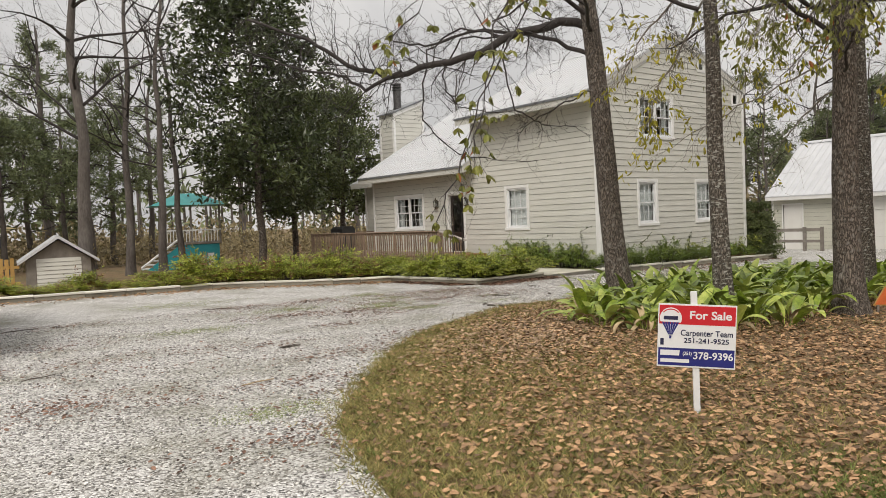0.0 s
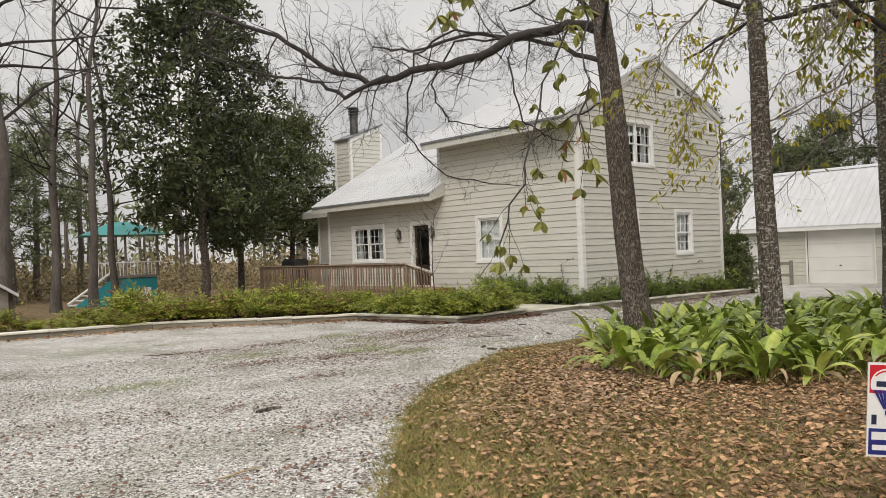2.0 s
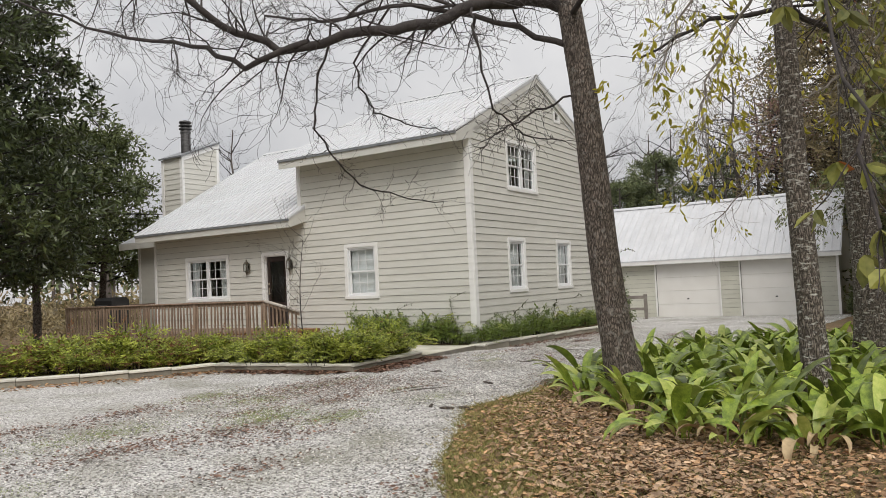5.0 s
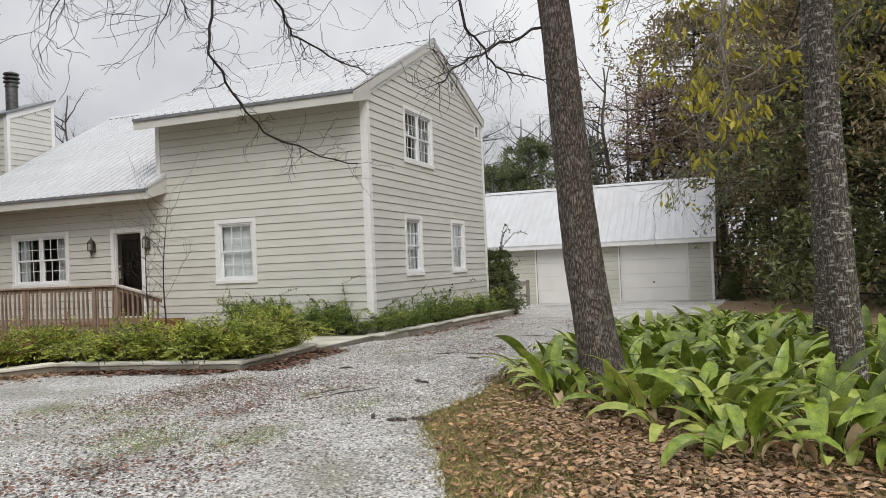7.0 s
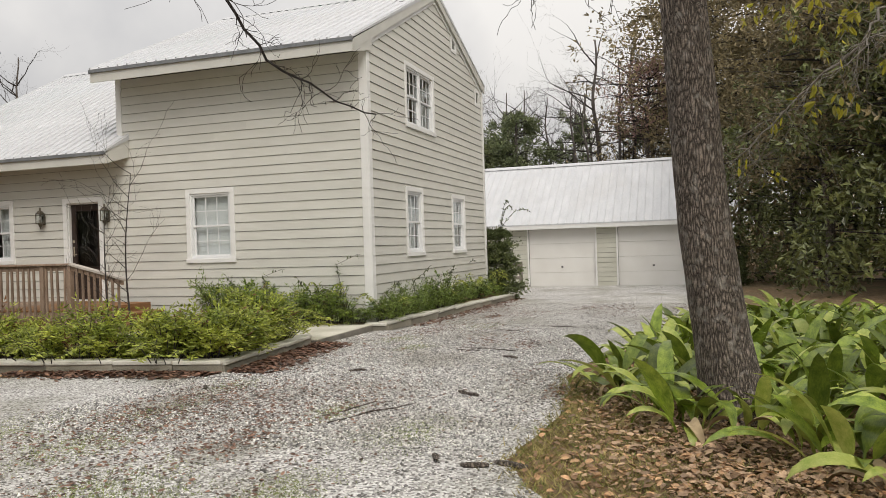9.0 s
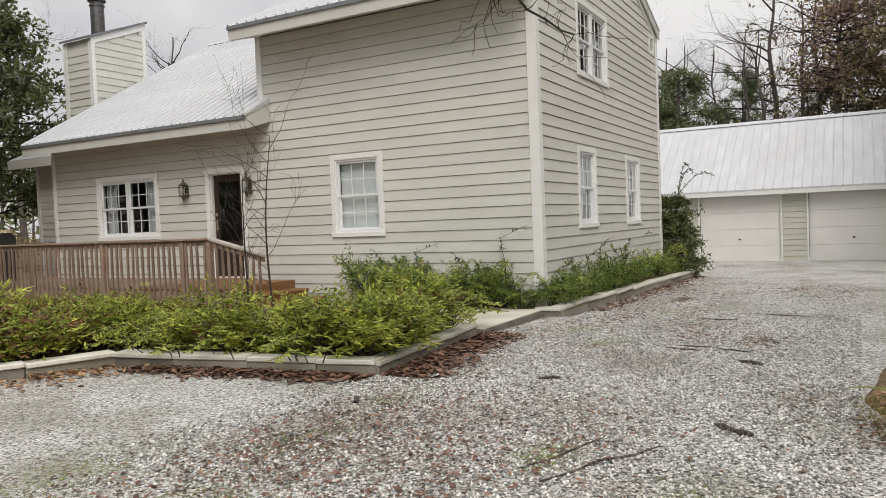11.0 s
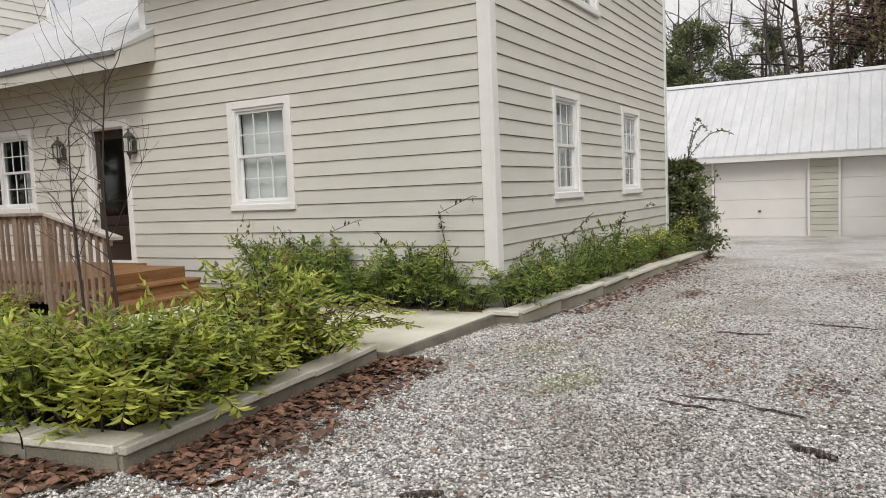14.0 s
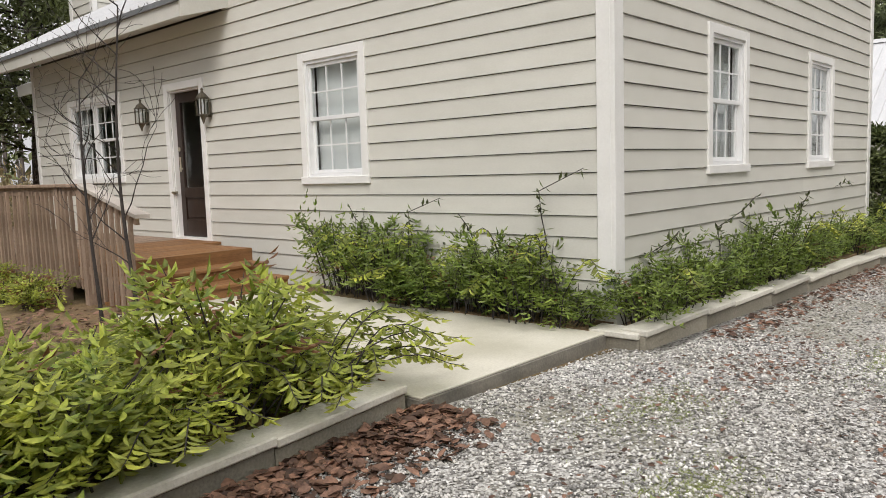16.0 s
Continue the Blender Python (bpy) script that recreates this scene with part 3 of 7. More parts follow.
def lay_boards(wall, face, z_from, z_to, span_at, openings, mat_, lap=LAP, phase=0.592):
    """Lapped boards, each a piece of its own, thicker at the lower edge."""
    k = math.floor((z_from - phase) / lap)
    while phase + k * lap < z_to:
        z0 = phase + k * lap
        # the 7 mm gap bares the dark core, standing in for each lap's shadow line
        z1 = z0 + lap - 0.007
        k += 1
        z1 = min(z1, z_to)
        if z1 - z0 < 0.02:
            continue
        hits = [o for o in openings if o[2] < z1 - 0.004 and o[3] > z0 + 0.004]
        lo, hi = span_at(z0), span_at(z1)
        span = (max(lo[0], hi[0]), min(lo[1], hi[1]))
        if span[1] - span[0] < 0.05:
            continue
        pieces = []
        for u0, u1 in cut(span, [(o[0], o[1]) for o in hits]):
            # a long run is made of boards butted end to end
            joints = [u0] + ([u0 + (u1 - u0) * rnd.uniform(0.35, 0.65)] if u1 - u0 > 4.5 else []) + [u1]
            pieces += [(p, q, z0, z1) for p, q in zip(joints, joints[1:])]
        for u0, u1, c, d in hits:
            if d < z1 - 0.012:
                pieces.append((u0, u1, d + 0.001, z1))
            if c > z0 + 0.012:
                pieces.append((u0, u1, z0, c - 0.001))
        for p, q, za, zb in pieces:
            ta, tb = (0.030 - 0.017 * (z - z0) / (z1 - z0) for z in (za, zb))
            pts = [at_face(face, p, d, z) for d, z in ((0.0, za), (ta, za), (tb, zb), (0.0, zb))]
            part("board", prism(bmesh.new(), pts, Vector(at_face(face, q - 0.0015, 0, 0)) - Vector(at_face(face, p, 0, 0))), mat_, wall)


def wall_core(name, face, outline_boxes, parent, mat_=CORE):
    bm = bmesh.new()
    for u0, u1, z0, z1 in outline_boxes:
        fbox(bm, face, u0, u1, -0.16, 0.0, z0, z1)
    bmesh.ops.remove_doubles(bm, verts=bm.verts, dist=0.0005)
    return part(name, bm, mat_, parent)


def grid_minus(u0, u1, z0, z1, openings):
    us = sorted({u0, u1, *[o[0] for o in openings], *[o[1] for o in openings]})
    zs = sorted({z0, z1, *[o[2] for o in openings], *[o[3] for o in openings]})
    out = []
    for a, b in zip(us, us[1:]):
        for c, d in zip(zs, zs[1:]):
            m, n = (a + b) / 2, (c + d) / 2
            if u0 <= a and b <= u1 and z0 <= c and d <= z1 and not any(o[0] < m < o[1] and o[2] < n < o[3] for o in openings):
                out.append((a, b, c, d))
    return out


def window(parent, face, spec, units=1, cols=3, inside_="shade", trim=0.095, label=""):
    """A double-hung window: trim as the part; sashes, bars, panes and what hangs behind as its pieces."""
    u0, u1, z0, z1 = spec
    bm = bmesh.new()
    fbox(bm, face, u0, u0 + trim, 0, 0.042, z0, z1, 0.004)
    fbox(bm, face, u1 - trim, u1, 0, 0.042, z0, z1, 0.004)
    fbox(bm, face, u0 + trim, u1 - trim, 0, 0.040, z1 - trim, z1, 0.004)
    fbox(bm, face, u0 - 0.012, u1 + 0.012, 0, 0.060, z0, z0 + trim * 0.9, 0.005)
    w = part("window", bm, TRIM, parent, label)
    a0, a1, c0, c1 = u0 + trim, u1 - trim, z0 + trim * 0.9, z1 - trim
    width = (a1 - a0) / units
    for k in range(units):
        b0, b1 = a0 + k * width, a0 + (k + 1) * width
        bm = bmesh.new()
        j = 0.035
        for s, t in ((b0, b0 + j), (b1 - j, b1)):
            fbox(bm, face, s, t, -0.10, 0.018, c0, c1)
        fbox(bm, face, b0 + j, b1 - j, -0.10, 0.018, c1 - j, c1)
        fbox(bm, face, b0 + j, b1 - j, -0.10, 0.022, c0, c0 + j)
        part("jamb", bm, VINYL, w)
        zm = (c0 + c1) / 2
        for lower in (True, False):
            d = -0.055 if lower else -0.022
            p0, p1 = (c0 + j, zm + 0.02) if lower else (zm - 0.02, c1 - j)
            q0, q1 = b0 + j, b1 - j
            bm = bmesh.new()
            r = 0.042
            fbox(bm, face, q0, q0 + r, d - 0.015, d + 0.015, p0, p1, 0.003)
            fbox(bm, face, q1 - r, q1, d - 0.015, d + 0.015, p0, p1, 0.003)
            fbox(bm, face, q0 + r, q1 - r, d - 0.015, d + 0.015, p0, p0 + r, 0.003)
            fbox(bm, face, q0 + r, q1 - r, d - 0.015, d + 0.015, p1 - r, p1, 0.003)
            part("sash", bm, VINYL, w)
            for c in range(1, cols):
                u = q0 + r + (q1 - q0 - 2 * r) * c / cols
                part("muntin", fbox(bmesh.new(), face, u - 0.008, u + 0.008, d - 0.008, d + 0.008, p0 + r, p1 - r), VINYL, w)
            z = (p0 + p1) / 2
            part("muntin", fbox(bmesh.new(), face, q0 + r, q1 - r, d - 0.0085, d + 0.0085, z - 0.008, z + 0.008), VINYL, w)
            pane = part("pane", fbox(bmesh.new(), face, q0 + r, q1 - r, d - 0.002, d + 0.002, p0 + r, p1 - r), GLASS, w)
            pane.visible_shadow = False
    if inside_ == "shade":
        part("shade", fbox(bmesh.new(), face, a0 + 0.02, a1 - 0.02, -0.145, -0.14, c0 + 0.02, c1 - 0.02), BLIND, w, "pale roller shade")
    elif inside_ == "half":
        part("shade", fbox(bmesh.new(), face, a0 + 0.02, a1 - 0.02, -0.145, -0.14, c0 + (c1 - c0) * 0.42, c1 - 0.02), BLIND, w, "half-drawn pale shade")
        folds(w, face, a0, a1, c0, c0 + (c1 - c0) * 0.5)
    elif inside_ == "curtain":
        folds(w, face, a0 + 0.02, a0 + (a1 - a0) * 0.27, c0, c1)
        folds(w, face, a1 - (a1 - a0) * 0.18, a1 - 0.02, c0, c1)
    return w


def folds(w, face, u0, u1, z0, z1):
    """A gathered curtain: a pleated strip with thickness."""
    bm = bmesh.new()
    n = max(6, int((u1 - u0) / 0.02))
    front_, back_ = [], []
    for i in range(n + 1):
        u = u0 + (u1 - u0) * i / n
        d = -0.17 + 0.018 * math.sin(i * 1.35) + 0.006 * math.sin(i * 0.5)
        front_.append([bm.verts.new(at_face(face, u, d, z)) for z in (z0, z1)])
        back_.append([bm.verts.new(at_face(face, u, d - 0.004, z)) for z in (z0, z1)])
    for row in (front_, back_):
        for a, b in zip(row, row[1:]):
            bm.faces.new((a[0], b[0], b[1], a[1]))
    part("curtain", bm, CURTAIN, w, "gathered pale sheer curtain")


house = thing("house", (0, 0, 0), "two-storey farmhouse in cream lap siding with white metal roof", "house")

# front wall
front_open = [FW, WW, DOOR]
front_wall = wall_core("front_wall", "front", grid_minus(HY, 27.5, -0.45, 5.0, front_open + [(21.03, 27.5, 3.3, 5.0)]), house)
front_wall["label"] = "cream lap-sided front wall"
lay_boards(front_wall, "front", -0.2, 0.592 + LAP * 15 - 0.003, lambda z: (HY + 0.135, 27.42), [(o[0], o[1], o[2], o[3]) for o in front_open], SIDING)
lay_boards(front_wall, "front", 0.592 + LAP * 15 + 0.01, 4.96, lambda z: (HY + 0.135, 20.93), [], SIDING)

# gable wall
APEX = (22.15, 7.33)


def rake(z, drop=0.17):
    """The span of the gable wall at height z, under both slopes."""
    a = HX + 0.115 if z < 4.9 else max(HX + 0.115, 17.43 + (z + drop - 5.02) / 0.489)
    b = 26.09 if z < 5.5 else min(26.09, APEX[0] + (APEX[1] - z - drop) / 0.363)
    return (a, b)


side_open = [S1, S2, UP, V1, V2]
core = grid_minus(HX + 0.002, 26.2, -0.45, 5.62, [S1, S2, UP, V2, (HX + 0.002, 19.0, 5.21, 5.62)])
gable_wall = wall_core("gable_wall", "side", core, house)
gable_wall["label"] = "cream lap-sided gable wall"
bm = bmesh.new()
prism(bm, [(19.0, HY, 5.62), (26.2, HY, 5.62), (APEX[0], HY, 7.1)], (0, 0.16, 0))
prism(bm, [(HX + 0.002, HY, 5.21), (19.0, HY, 5.21), (19.0, HY, 5.62)], (0, 0.16, 0))
part("gable_top", bm, CORE, gable_wall)
lay_boards(gable_wall, "side", -0.2, 7.2, rake, side_open, SIDING)

# other walls, closing the volume
for nm, bm in (("back_wall", boxed(26.04, 26.2, HY + 0.162, 21.03, -0.45, 5.6)), ("inner_gable_wall", boxed(HX + 0.162, 26.04, 20.87, 21.03, 3.3, 5.4)),
               ("inner_gable_top", prism(bmesh.new(), [(18.75, 20.87, 5.4), (26.0, 20.87, 5.4), (APEX[0], 20.87, 7.1)], (0, 0.15, 0))),
               ("far_gable_wall", boxed(HX + 0.162, 28.4, 27.34, 27.5, -0.45, 3.5)), ("far_gable_top", prism(bmesh.new(), [(18.4, 27.34, 3.5), (28.2, 27.34, 3.5), (23.4, 27.34, 6.5)], (0, 0.16, 0))),
               ("wing_back_wall", boxed(28.4, 28.56, 21.03, 27.5, -0.45, 3.3)), ("inner_floor", boxed(HX + 0.162, 26.0, HY + 0.162, 27.34, 0.2, 0.3)),
               ("partition", boxed(HX + 1.9, HX + 2.0, HY + 0.162, 27.34, 0.3, 4.3)), ("upper_floor", boxed(HX + 0.162, 26.04, HY + 0.162, 20.87, 2.75, 2.85))):
    part(nm, bm, ROOM, house)
# stepped wing beyond the chimney
bm = bmesh.new()
box(bm, 19.5, 27.0, 27.52, 30.2, -0.45, 3.22)
wing = part("back_wing", bm, SIDING, house)
for k in range(-4, 14):
    z0 = 0.592 + k * LAP
    bm = bmesh.new()
    prism(bm, [(19.5, 27.55, z0), (19.473, 27.55, z0), (19.49, 27.55, z0 + LAP - 0.005), (19.5, 27.55, z0 + LAP - 0.005)], (0, 2.62, 0))
    part("board", bm, SIDING, wing)
part("wing_roof", prism(bmesh.new(), [(18.95, 27.62, 3.24), (18.95, 27.62, 3.34), (23.0, 27.62, 5.2), (23.0, 27.62, 5.1)], (0, 2.95, 0)), ROOF, house)
part("wing_fascia", boxed(18.92, 18.96, 27.62, 30.57, 3.1, 3.33), FASCIA, house)
part("corner_board", boxed(19.455, 19.53, 30.12, 30.225, -0.4, 3.2), TRIM, house)

# corner boards
for a in ((HX - 0.04, HX + 0.11, HY - 0.04, HY, -0.3, 4.97), (HX - 0.04, HX, HY, HY + 0.13, -0.3, 4.97),
          (26.09, 26.235, HY - 0.04, HY, -0.3, 5.62), (HX - 0.04, HX, 20.93, 21.05, 3.42, 5.0), (HX - 0.04, HX, 27.42, 27.53, -0.3, 3.34),
          (HX - 0.04, HX + 0.10, 21.032, 21.062, 3.5, 5.05)):
    part("corner_board", boxed(*a, bevel=0.004), TRIM, house)
part("skirt_board", boxed(HX - 0.031, HX, HY + 0.13, 20.0, -0.42, -0.2), SIDING, house)


# roofs
def roof_slope(name, lo, hi, y0, y1, thick=0.10, ribs=True, mat_=ROOF, pitch_y=0.23):
    """One slope between an eave (x, z) and a ridge (x, z), with raised ribs."""
    (xa, za), (xb, zb) = lo, hi
    bm = bmesh.new()
    prism(bm, [(xa, y0, za), (xb, y0, zb), (xb, y0, zb - thick), (xa, y0, za - 0.03)], (0, y1 - y0, 0))
    r = part(name, bm, mat_, house, "white painted ribbed metal roof")
    if ribs:
        length = math.hypot(xb - xa, zb - za)
        s = Vector((xb - xa, 0, zb - za)) / length
        nrm = Vector((-s.z, 0, s.x)) if s.x > 0 else Vector((s.z, 0, -s.x))
        bm = bmesh.new()
        prism(bm, [(0, -0.024, 0), (0, -0.012, 0.028), (0, 0.012, 0.028), (0, 0.024, 0)], (length, 0, 0))
        me = mesh_of("rib", bm, mat_)
        m3 = Matrix((s, Vector((0, 1, 0)) if s.x > 0 else Vector((0, -1, 0)), nrm)).transposed().to_4x4()
        n = int((y1 - y0) / pitch_y)
        for i in range(n + 1):
            y = y0 + 0.04 + i * (y1 - y0 - 0.08) / n
            part("rib", me, mat_, r, matrix=Matrix.Translation((xa, y, za)) @ m3)
    return r


roof_slope("main_roof_front", (17.43, 5.02), APEX, 15.25, 21.08)
roof_slope("main_roof_back", (26.3, 5.82), APEX, 15.25, 21.08, ribs=False)
roof_slope("wing_roof_front", (HX + 0.002, 3.38 + 0.72 * 0.572), (23.4, 6.77), 21.04, 27.6)
roof_slope("wing_roof_back", (29.0, 3.6), (23.4, 6.77), 21.04, 27.6, ribs=False)
roof_slope("wing_roof_eave", (17.45, 3.38), (HX, 3.38 + 0.72 * 0.572), 20.76, 27.6)
part("ridge_cap", prism(bmesh.new(), [(21.98, 15.24, 7.27), (22.15, 15.24, 7.36), (22.32, 15.24, 7.285), (22.15, 15.24, 7.33)], (0, 5.85, 0)), ROOF, house)
part("ridge_cap", prism(bmesh.new(), [(23.23, 21.05, 6.70), (23.4, 21.05, 6.81), (23.57, 21.05, 6.70), (23.4, 21.05, 6.77)], (0, 6.56, 0)), ROOF, house)
# fascias, soffits, rakes, drip edges
part("fascia", boxed(17.45, 17.48, 15.27, 21.06, 4.76, 4.975), FASCIA, house)
part("drip_edge", boxed(17.415, 17.449, 15.255, 21.075, 4.945, 5.01), ROOF_EDGE, house)
part("soffit", prism(bmesh.new(), [(17.48, 15.29, 4.77), (HX - 0.03, 15.29, 4.955), (HX - 0.03, 15.29, 4.985), (17.48, 15.29, 4.80)], (0, 5.75, 0)), FASCIA, house)
part("fascia", boxed(17.47, 17.50, 20.78, 27.58, 3.13, 3.335), FASCIA, house)
part("drip_edge", boxed(17.432, 17.468, 20.765, 27.59, 3.308, 3.37), ROOF_EDGE, house)
part("soffit", prism(bmesh.new(), [(17.50, 20.80, 3.14), (HX - 0.03, 20.80, 3.33), (HX - 0.03, 20.80, 3.36), (17.50, 20.80, 3.17)], (0, 6.78, 0)), FASCIA, house)
part("eave_end", prism(bmesh.new(), [(17.49, 20.775, 3.13), (HX - 0.028, 20.775, 3.32), (HX - 0.028, 20.775, 3.74), (17.49, 20.775, 3.35)], (0, 0.024, 0)), FASCIA, house)
for (xa, za), (xb, zb), nm in (((17.46, 5.0), (22.15, 7.31), "rake_board"), ((26.28, 5.80), (22.15, 7.31), "rake_board")):
    part(nm, prism(bmesh.new(), [(xa, 15.262, za - 0.22), (xa, 15.262, za - 0.03), (xb, 15.262, zb - 0.035), (xb, 15.262, zb - 0.235)], (0, 0.03, 0)), FASCIA, house)
    part("rake_frieze", prism(bmesh.new(), [(xa + (0.6 if xa < 20 else -0.06), HY - 0.045, za + (0.6 * 0.49 if xa < 20 else 0.02) - 0.33), (xa + (0.6 if xa < 20 else -0.06), HY - 0.045, za + (0.6 * 0.49 if xa < 20 else 0.02) - 0.12), (xb, HY - 0.045, zb - 0.12), (xb, HY - 0.045, zb - 0.33)], (0, 0.043, 0)), TRIM, house)
    part("rake_soffit", prism(bmesh.new(), [(xa, 15.293, za - 0.13), (xa, 15.293, za - 0.11), (xb, 15.293, zb - 0.11), (xb, 15.293, zb - 0.13)], (0, 0.062, 0)), FASCIA, house)
part("eave_end", prism(bmesh.new(), [(17.485, 15.268, 4.755), (HX + 0.13, 15.268, 4.97), (HX + 0.13, 15.268, 5.29), (17.485, 15.268, 4.965)], (0, 0.045, 0)), FASCIA, house)
part("eave_end", prism(bmesh.new(), [(17.455, 21.045, 4.76), (HX - 0.03, 21.045, 4.95), (HX - 0.03, 21.045, 5.3), (17.455, 21.045, 4.98)], (0, 0.026, 0)), FASCIA, house)
part("rake_board", prism(bmesh.new(), [(17.48, 27.57, 3.13), (17.48, 27.57, 3.34), (23.4, 27.57, 6.73), (23.4, 27.57, 6.52)], (0, 0.025, 0)), FASCIA, house)

window(house, "front", FW, 1, 3, "shade", label="double-hung window with white trim and drawn shade")
window(house, "front", WW, 2, 3, "curtain", label="paired double-hung windows with curtains")
window(house, "side", S1, 1, 3, "half", label="double-hung window with half-drawn shade")
window(house, "side", S2, 1, 3, "half", label="double-hung window with half-drawn shade")
window(house, "side", UP, 2, 3, "curtain", label="paired upper windows with curtains")
for v in (V1, V2):
    bm = bmesh.new()
    t = 0.09
    fbox(bm, "side", v[0], v[0] + t, 0, 0.042, v[2], v[3])
    fbox(bm, "side", v[1] - t, v[1], 0, 0.042, v[2], v[3])
    fbox(bm, "side", v[0] + t, v[1] - t, 0, 0.04, v[3] - t, v[3])
    fbox(bm, "side", v[0] + t, v[1] - t, 0, 0.04, v[2], v[2] + t)
    w = part("small_window", bm, TRIM, house, "small square gable window")
    part("pane", fbox(bmesh.new(), "side", v[0] + t, v[1] - t, 0.003, 0.008, v[2] + t, v[3] - t), GLASS, w)

# entrance door
bm = bmesh.new()
fbox(bm, "front", DOOR[0], DOOR[0] + 0.105, 0, 0.042, DOOR[2], DOOR[3], 0.004)
fbox(bm, "front", DOOR[1] - 0.105, DOOR[1], 0, 0.042, DOOR[2], DOOR[3], 0.004)
fbox(bm, "front", DOOR[0] + 0.105, DOOR[1] - 0.105, 0, 0.04, DOOR[3] - 0.105, DOOR[3], 0.004)
fbox(bm, "front", DOOR[0] + 0.09, DOOR[1] - 0.09, -0.12, 0.05, DOOR[2], DOOR[2] + 0.05)
fbox(bm, "front", DOOR[1] - 0.13, DOOR[1] - 0.105, -0.14, 0.0, DOOR[2] + 0.05, DOOR[3] - 0.105)
fbox(bm, "front", DOOR[0] + 0.105, DOOR[0] + 0.13, -0.14, 0.0, DOOR[2] + 0.05, DOOR[3] - 0.105)
fbox(bm, "front", DOOR[0] + 0.13, DOOR[1] - 0.13, -0.14, 0.0, DOOR[3] - 0.13, DOOR[3] - 0.105)
door = part("entrance_door", bm, TRIM, house, "dark wooden glazed entrance door in white frame")
u0, u1, z0, z1 = DOOR[0] + 0.133, DOOR[1] - 0.133, DOOR[2] + 0.055, DOOR[3] - 0.133
bm = bmesh.new()
st = 0.12
fbox(bm, "front", u0, u0 + st, -0.11, -0.065, z0, z1, 0.004)
fbox(bm, "front", u1 - st, u1, -0.11, -0.065, z0, z1, 0.004)
fbox(bm, "front", u0 + st, u1 - st, -0.11, -0.065, z1 - 0.14, z1, 0.004)
fbox(bm, "front", u0 + st, u1 - st, -0.11, -0.065, z0, z0 + 0.24, 0.004)
fbox(bm, "front", u0 + st, u1 - st, -0.11, -0.065, z0 + 0.56, z0 + 0.70, 0.004)
fbox(bm, "front", u0 + st + 0.03, u1 - st - 0.03, -0.10, -0.075, z0 + 0.27, z0 + 0.53, 0.01)
fbox(bm, "front", u0 + st, u1 - st, -0.098, -0.09, z0 + 0.24, z0 + 0.56)
part("leaf", bm, DARK_WOOD, door, "dark brown panelled door leaf")
part("door_glass", fbox(bmesh.new(), "front", u0 + st, u1 - st, -0.09, -0.084, z0 + 0.70, z1 - 0.14), GLASS, door)
bm = bmesh.new()
fbox(bm, "front", u1 - 0.075, u1 - 0.035, -0.065, -0.055, z0 + 0.93, z0 + 1.14, 0.003)
fbox(bm, "front", u1 - 0.15, u1 - 0.045, -0.045, -0.030, z0 + 0.96, z0 + 0.985, 0.004)
fbox(bm, "front", u1 - 0.062, u1 - 0.048, -0.06, -0.035, z0 + 0.965, z0 + 0.98)
part("door_handle", bm, BRASS, door, "brass lever handle")
part("door_lock", fbox(bmesh.new(), "front", u1 - 0.08, u1 - 0.03, -0.065, -0.045, z0 + 1.22, z0 + 1.28, 0.008), BRASS, door)
part("door_closer", fbox(bmesh.new(), "front", DOOR[1] - 0.18, DOOR[1] - 0.08, 0.0, 0.055, z0 + 0.62, z0 + 0.65, 0.005), BRASS, door, "small metal latch")

# chimney
chim = part("chimney", prism(bmesh.new(), [(19.47, 27.66, 3.0), (21.05, 27.66, 3.0), (21.05, 27.66, 6.86), (19.47, 27.66, 6.23)], (0, 1.05, 0)), SIDING, house, "lap-sided chimney chase with sloping top")
for k in range(0, 22):
    z0 = 3.3 + k * LAP
    xs = 19.52 if z0 < 6.1 else min(20.9, 19.52 + (z0 - 6.02) / 0.399)
    if z0 + LAP > 6.75:
        break
    part("board", prism(bmesh.new(), [(xs, 27.66, z0), (xs, 27.633, z0), (xs, 27.65, z0 + LAP - 0.005), (xs, 27.66, z0 + LAP - 0.005)], (20.98 - xs, 0, 0)), SIDING, chim)
    if z0 + LAP < 6.2:
        part("board", prism(bmesh.new(), [(19.47, 27.74, z0), (19.443, 27.74, z0), (19.46, 27.74, z0 + LAP - 0.005), (19.47, 27.74, z0 + LAP - 0.005)], (0, 0.90, 0)), SIDING, chim)
for a in ((19.43, 19.53, 27.62, 27.66, 3.2, 6.2), (19.43, 19.47, 27.66, 27.75, 3.2, 6.2), (19.43, 19.47, 28.62, 28.74, 3.2, 6.2), (20.97, 21.08, 27.62, 27.66, 4.5, 6.8)):
    part("corner_board", boxed(*a), TRIM, chim)
part("chimney_cap", prism(bmesh.new(), [(19.36, 27.57, 6.20), (21.12, 27.57, 6.90), (21.12, 27.57, 6.96), (19.36, 27.57, 6.26)], (0, 1.22, 0)), ROOF_EDGE, chim)
part("cap_trim", prism(bmesh.new(), [(19.42, 27.615, 6.06), (21.09, 27.615, 6.73), (21.09, 27.615, 6.885), (19.42, 27.615, 6.215)], (0, 0.03, 0)), TRIM, chim)
part("flue", disc_stack(bmesh.new(), [(0.17, 6.35), (0.17, 7.2), (0.19, 7.2), (0.19, 7.24), (0.17, 7.24), (0.17, 7.34)], 24, (20.05, 28.15, 0)), STEEL, chim, "grey steel flue pipe")
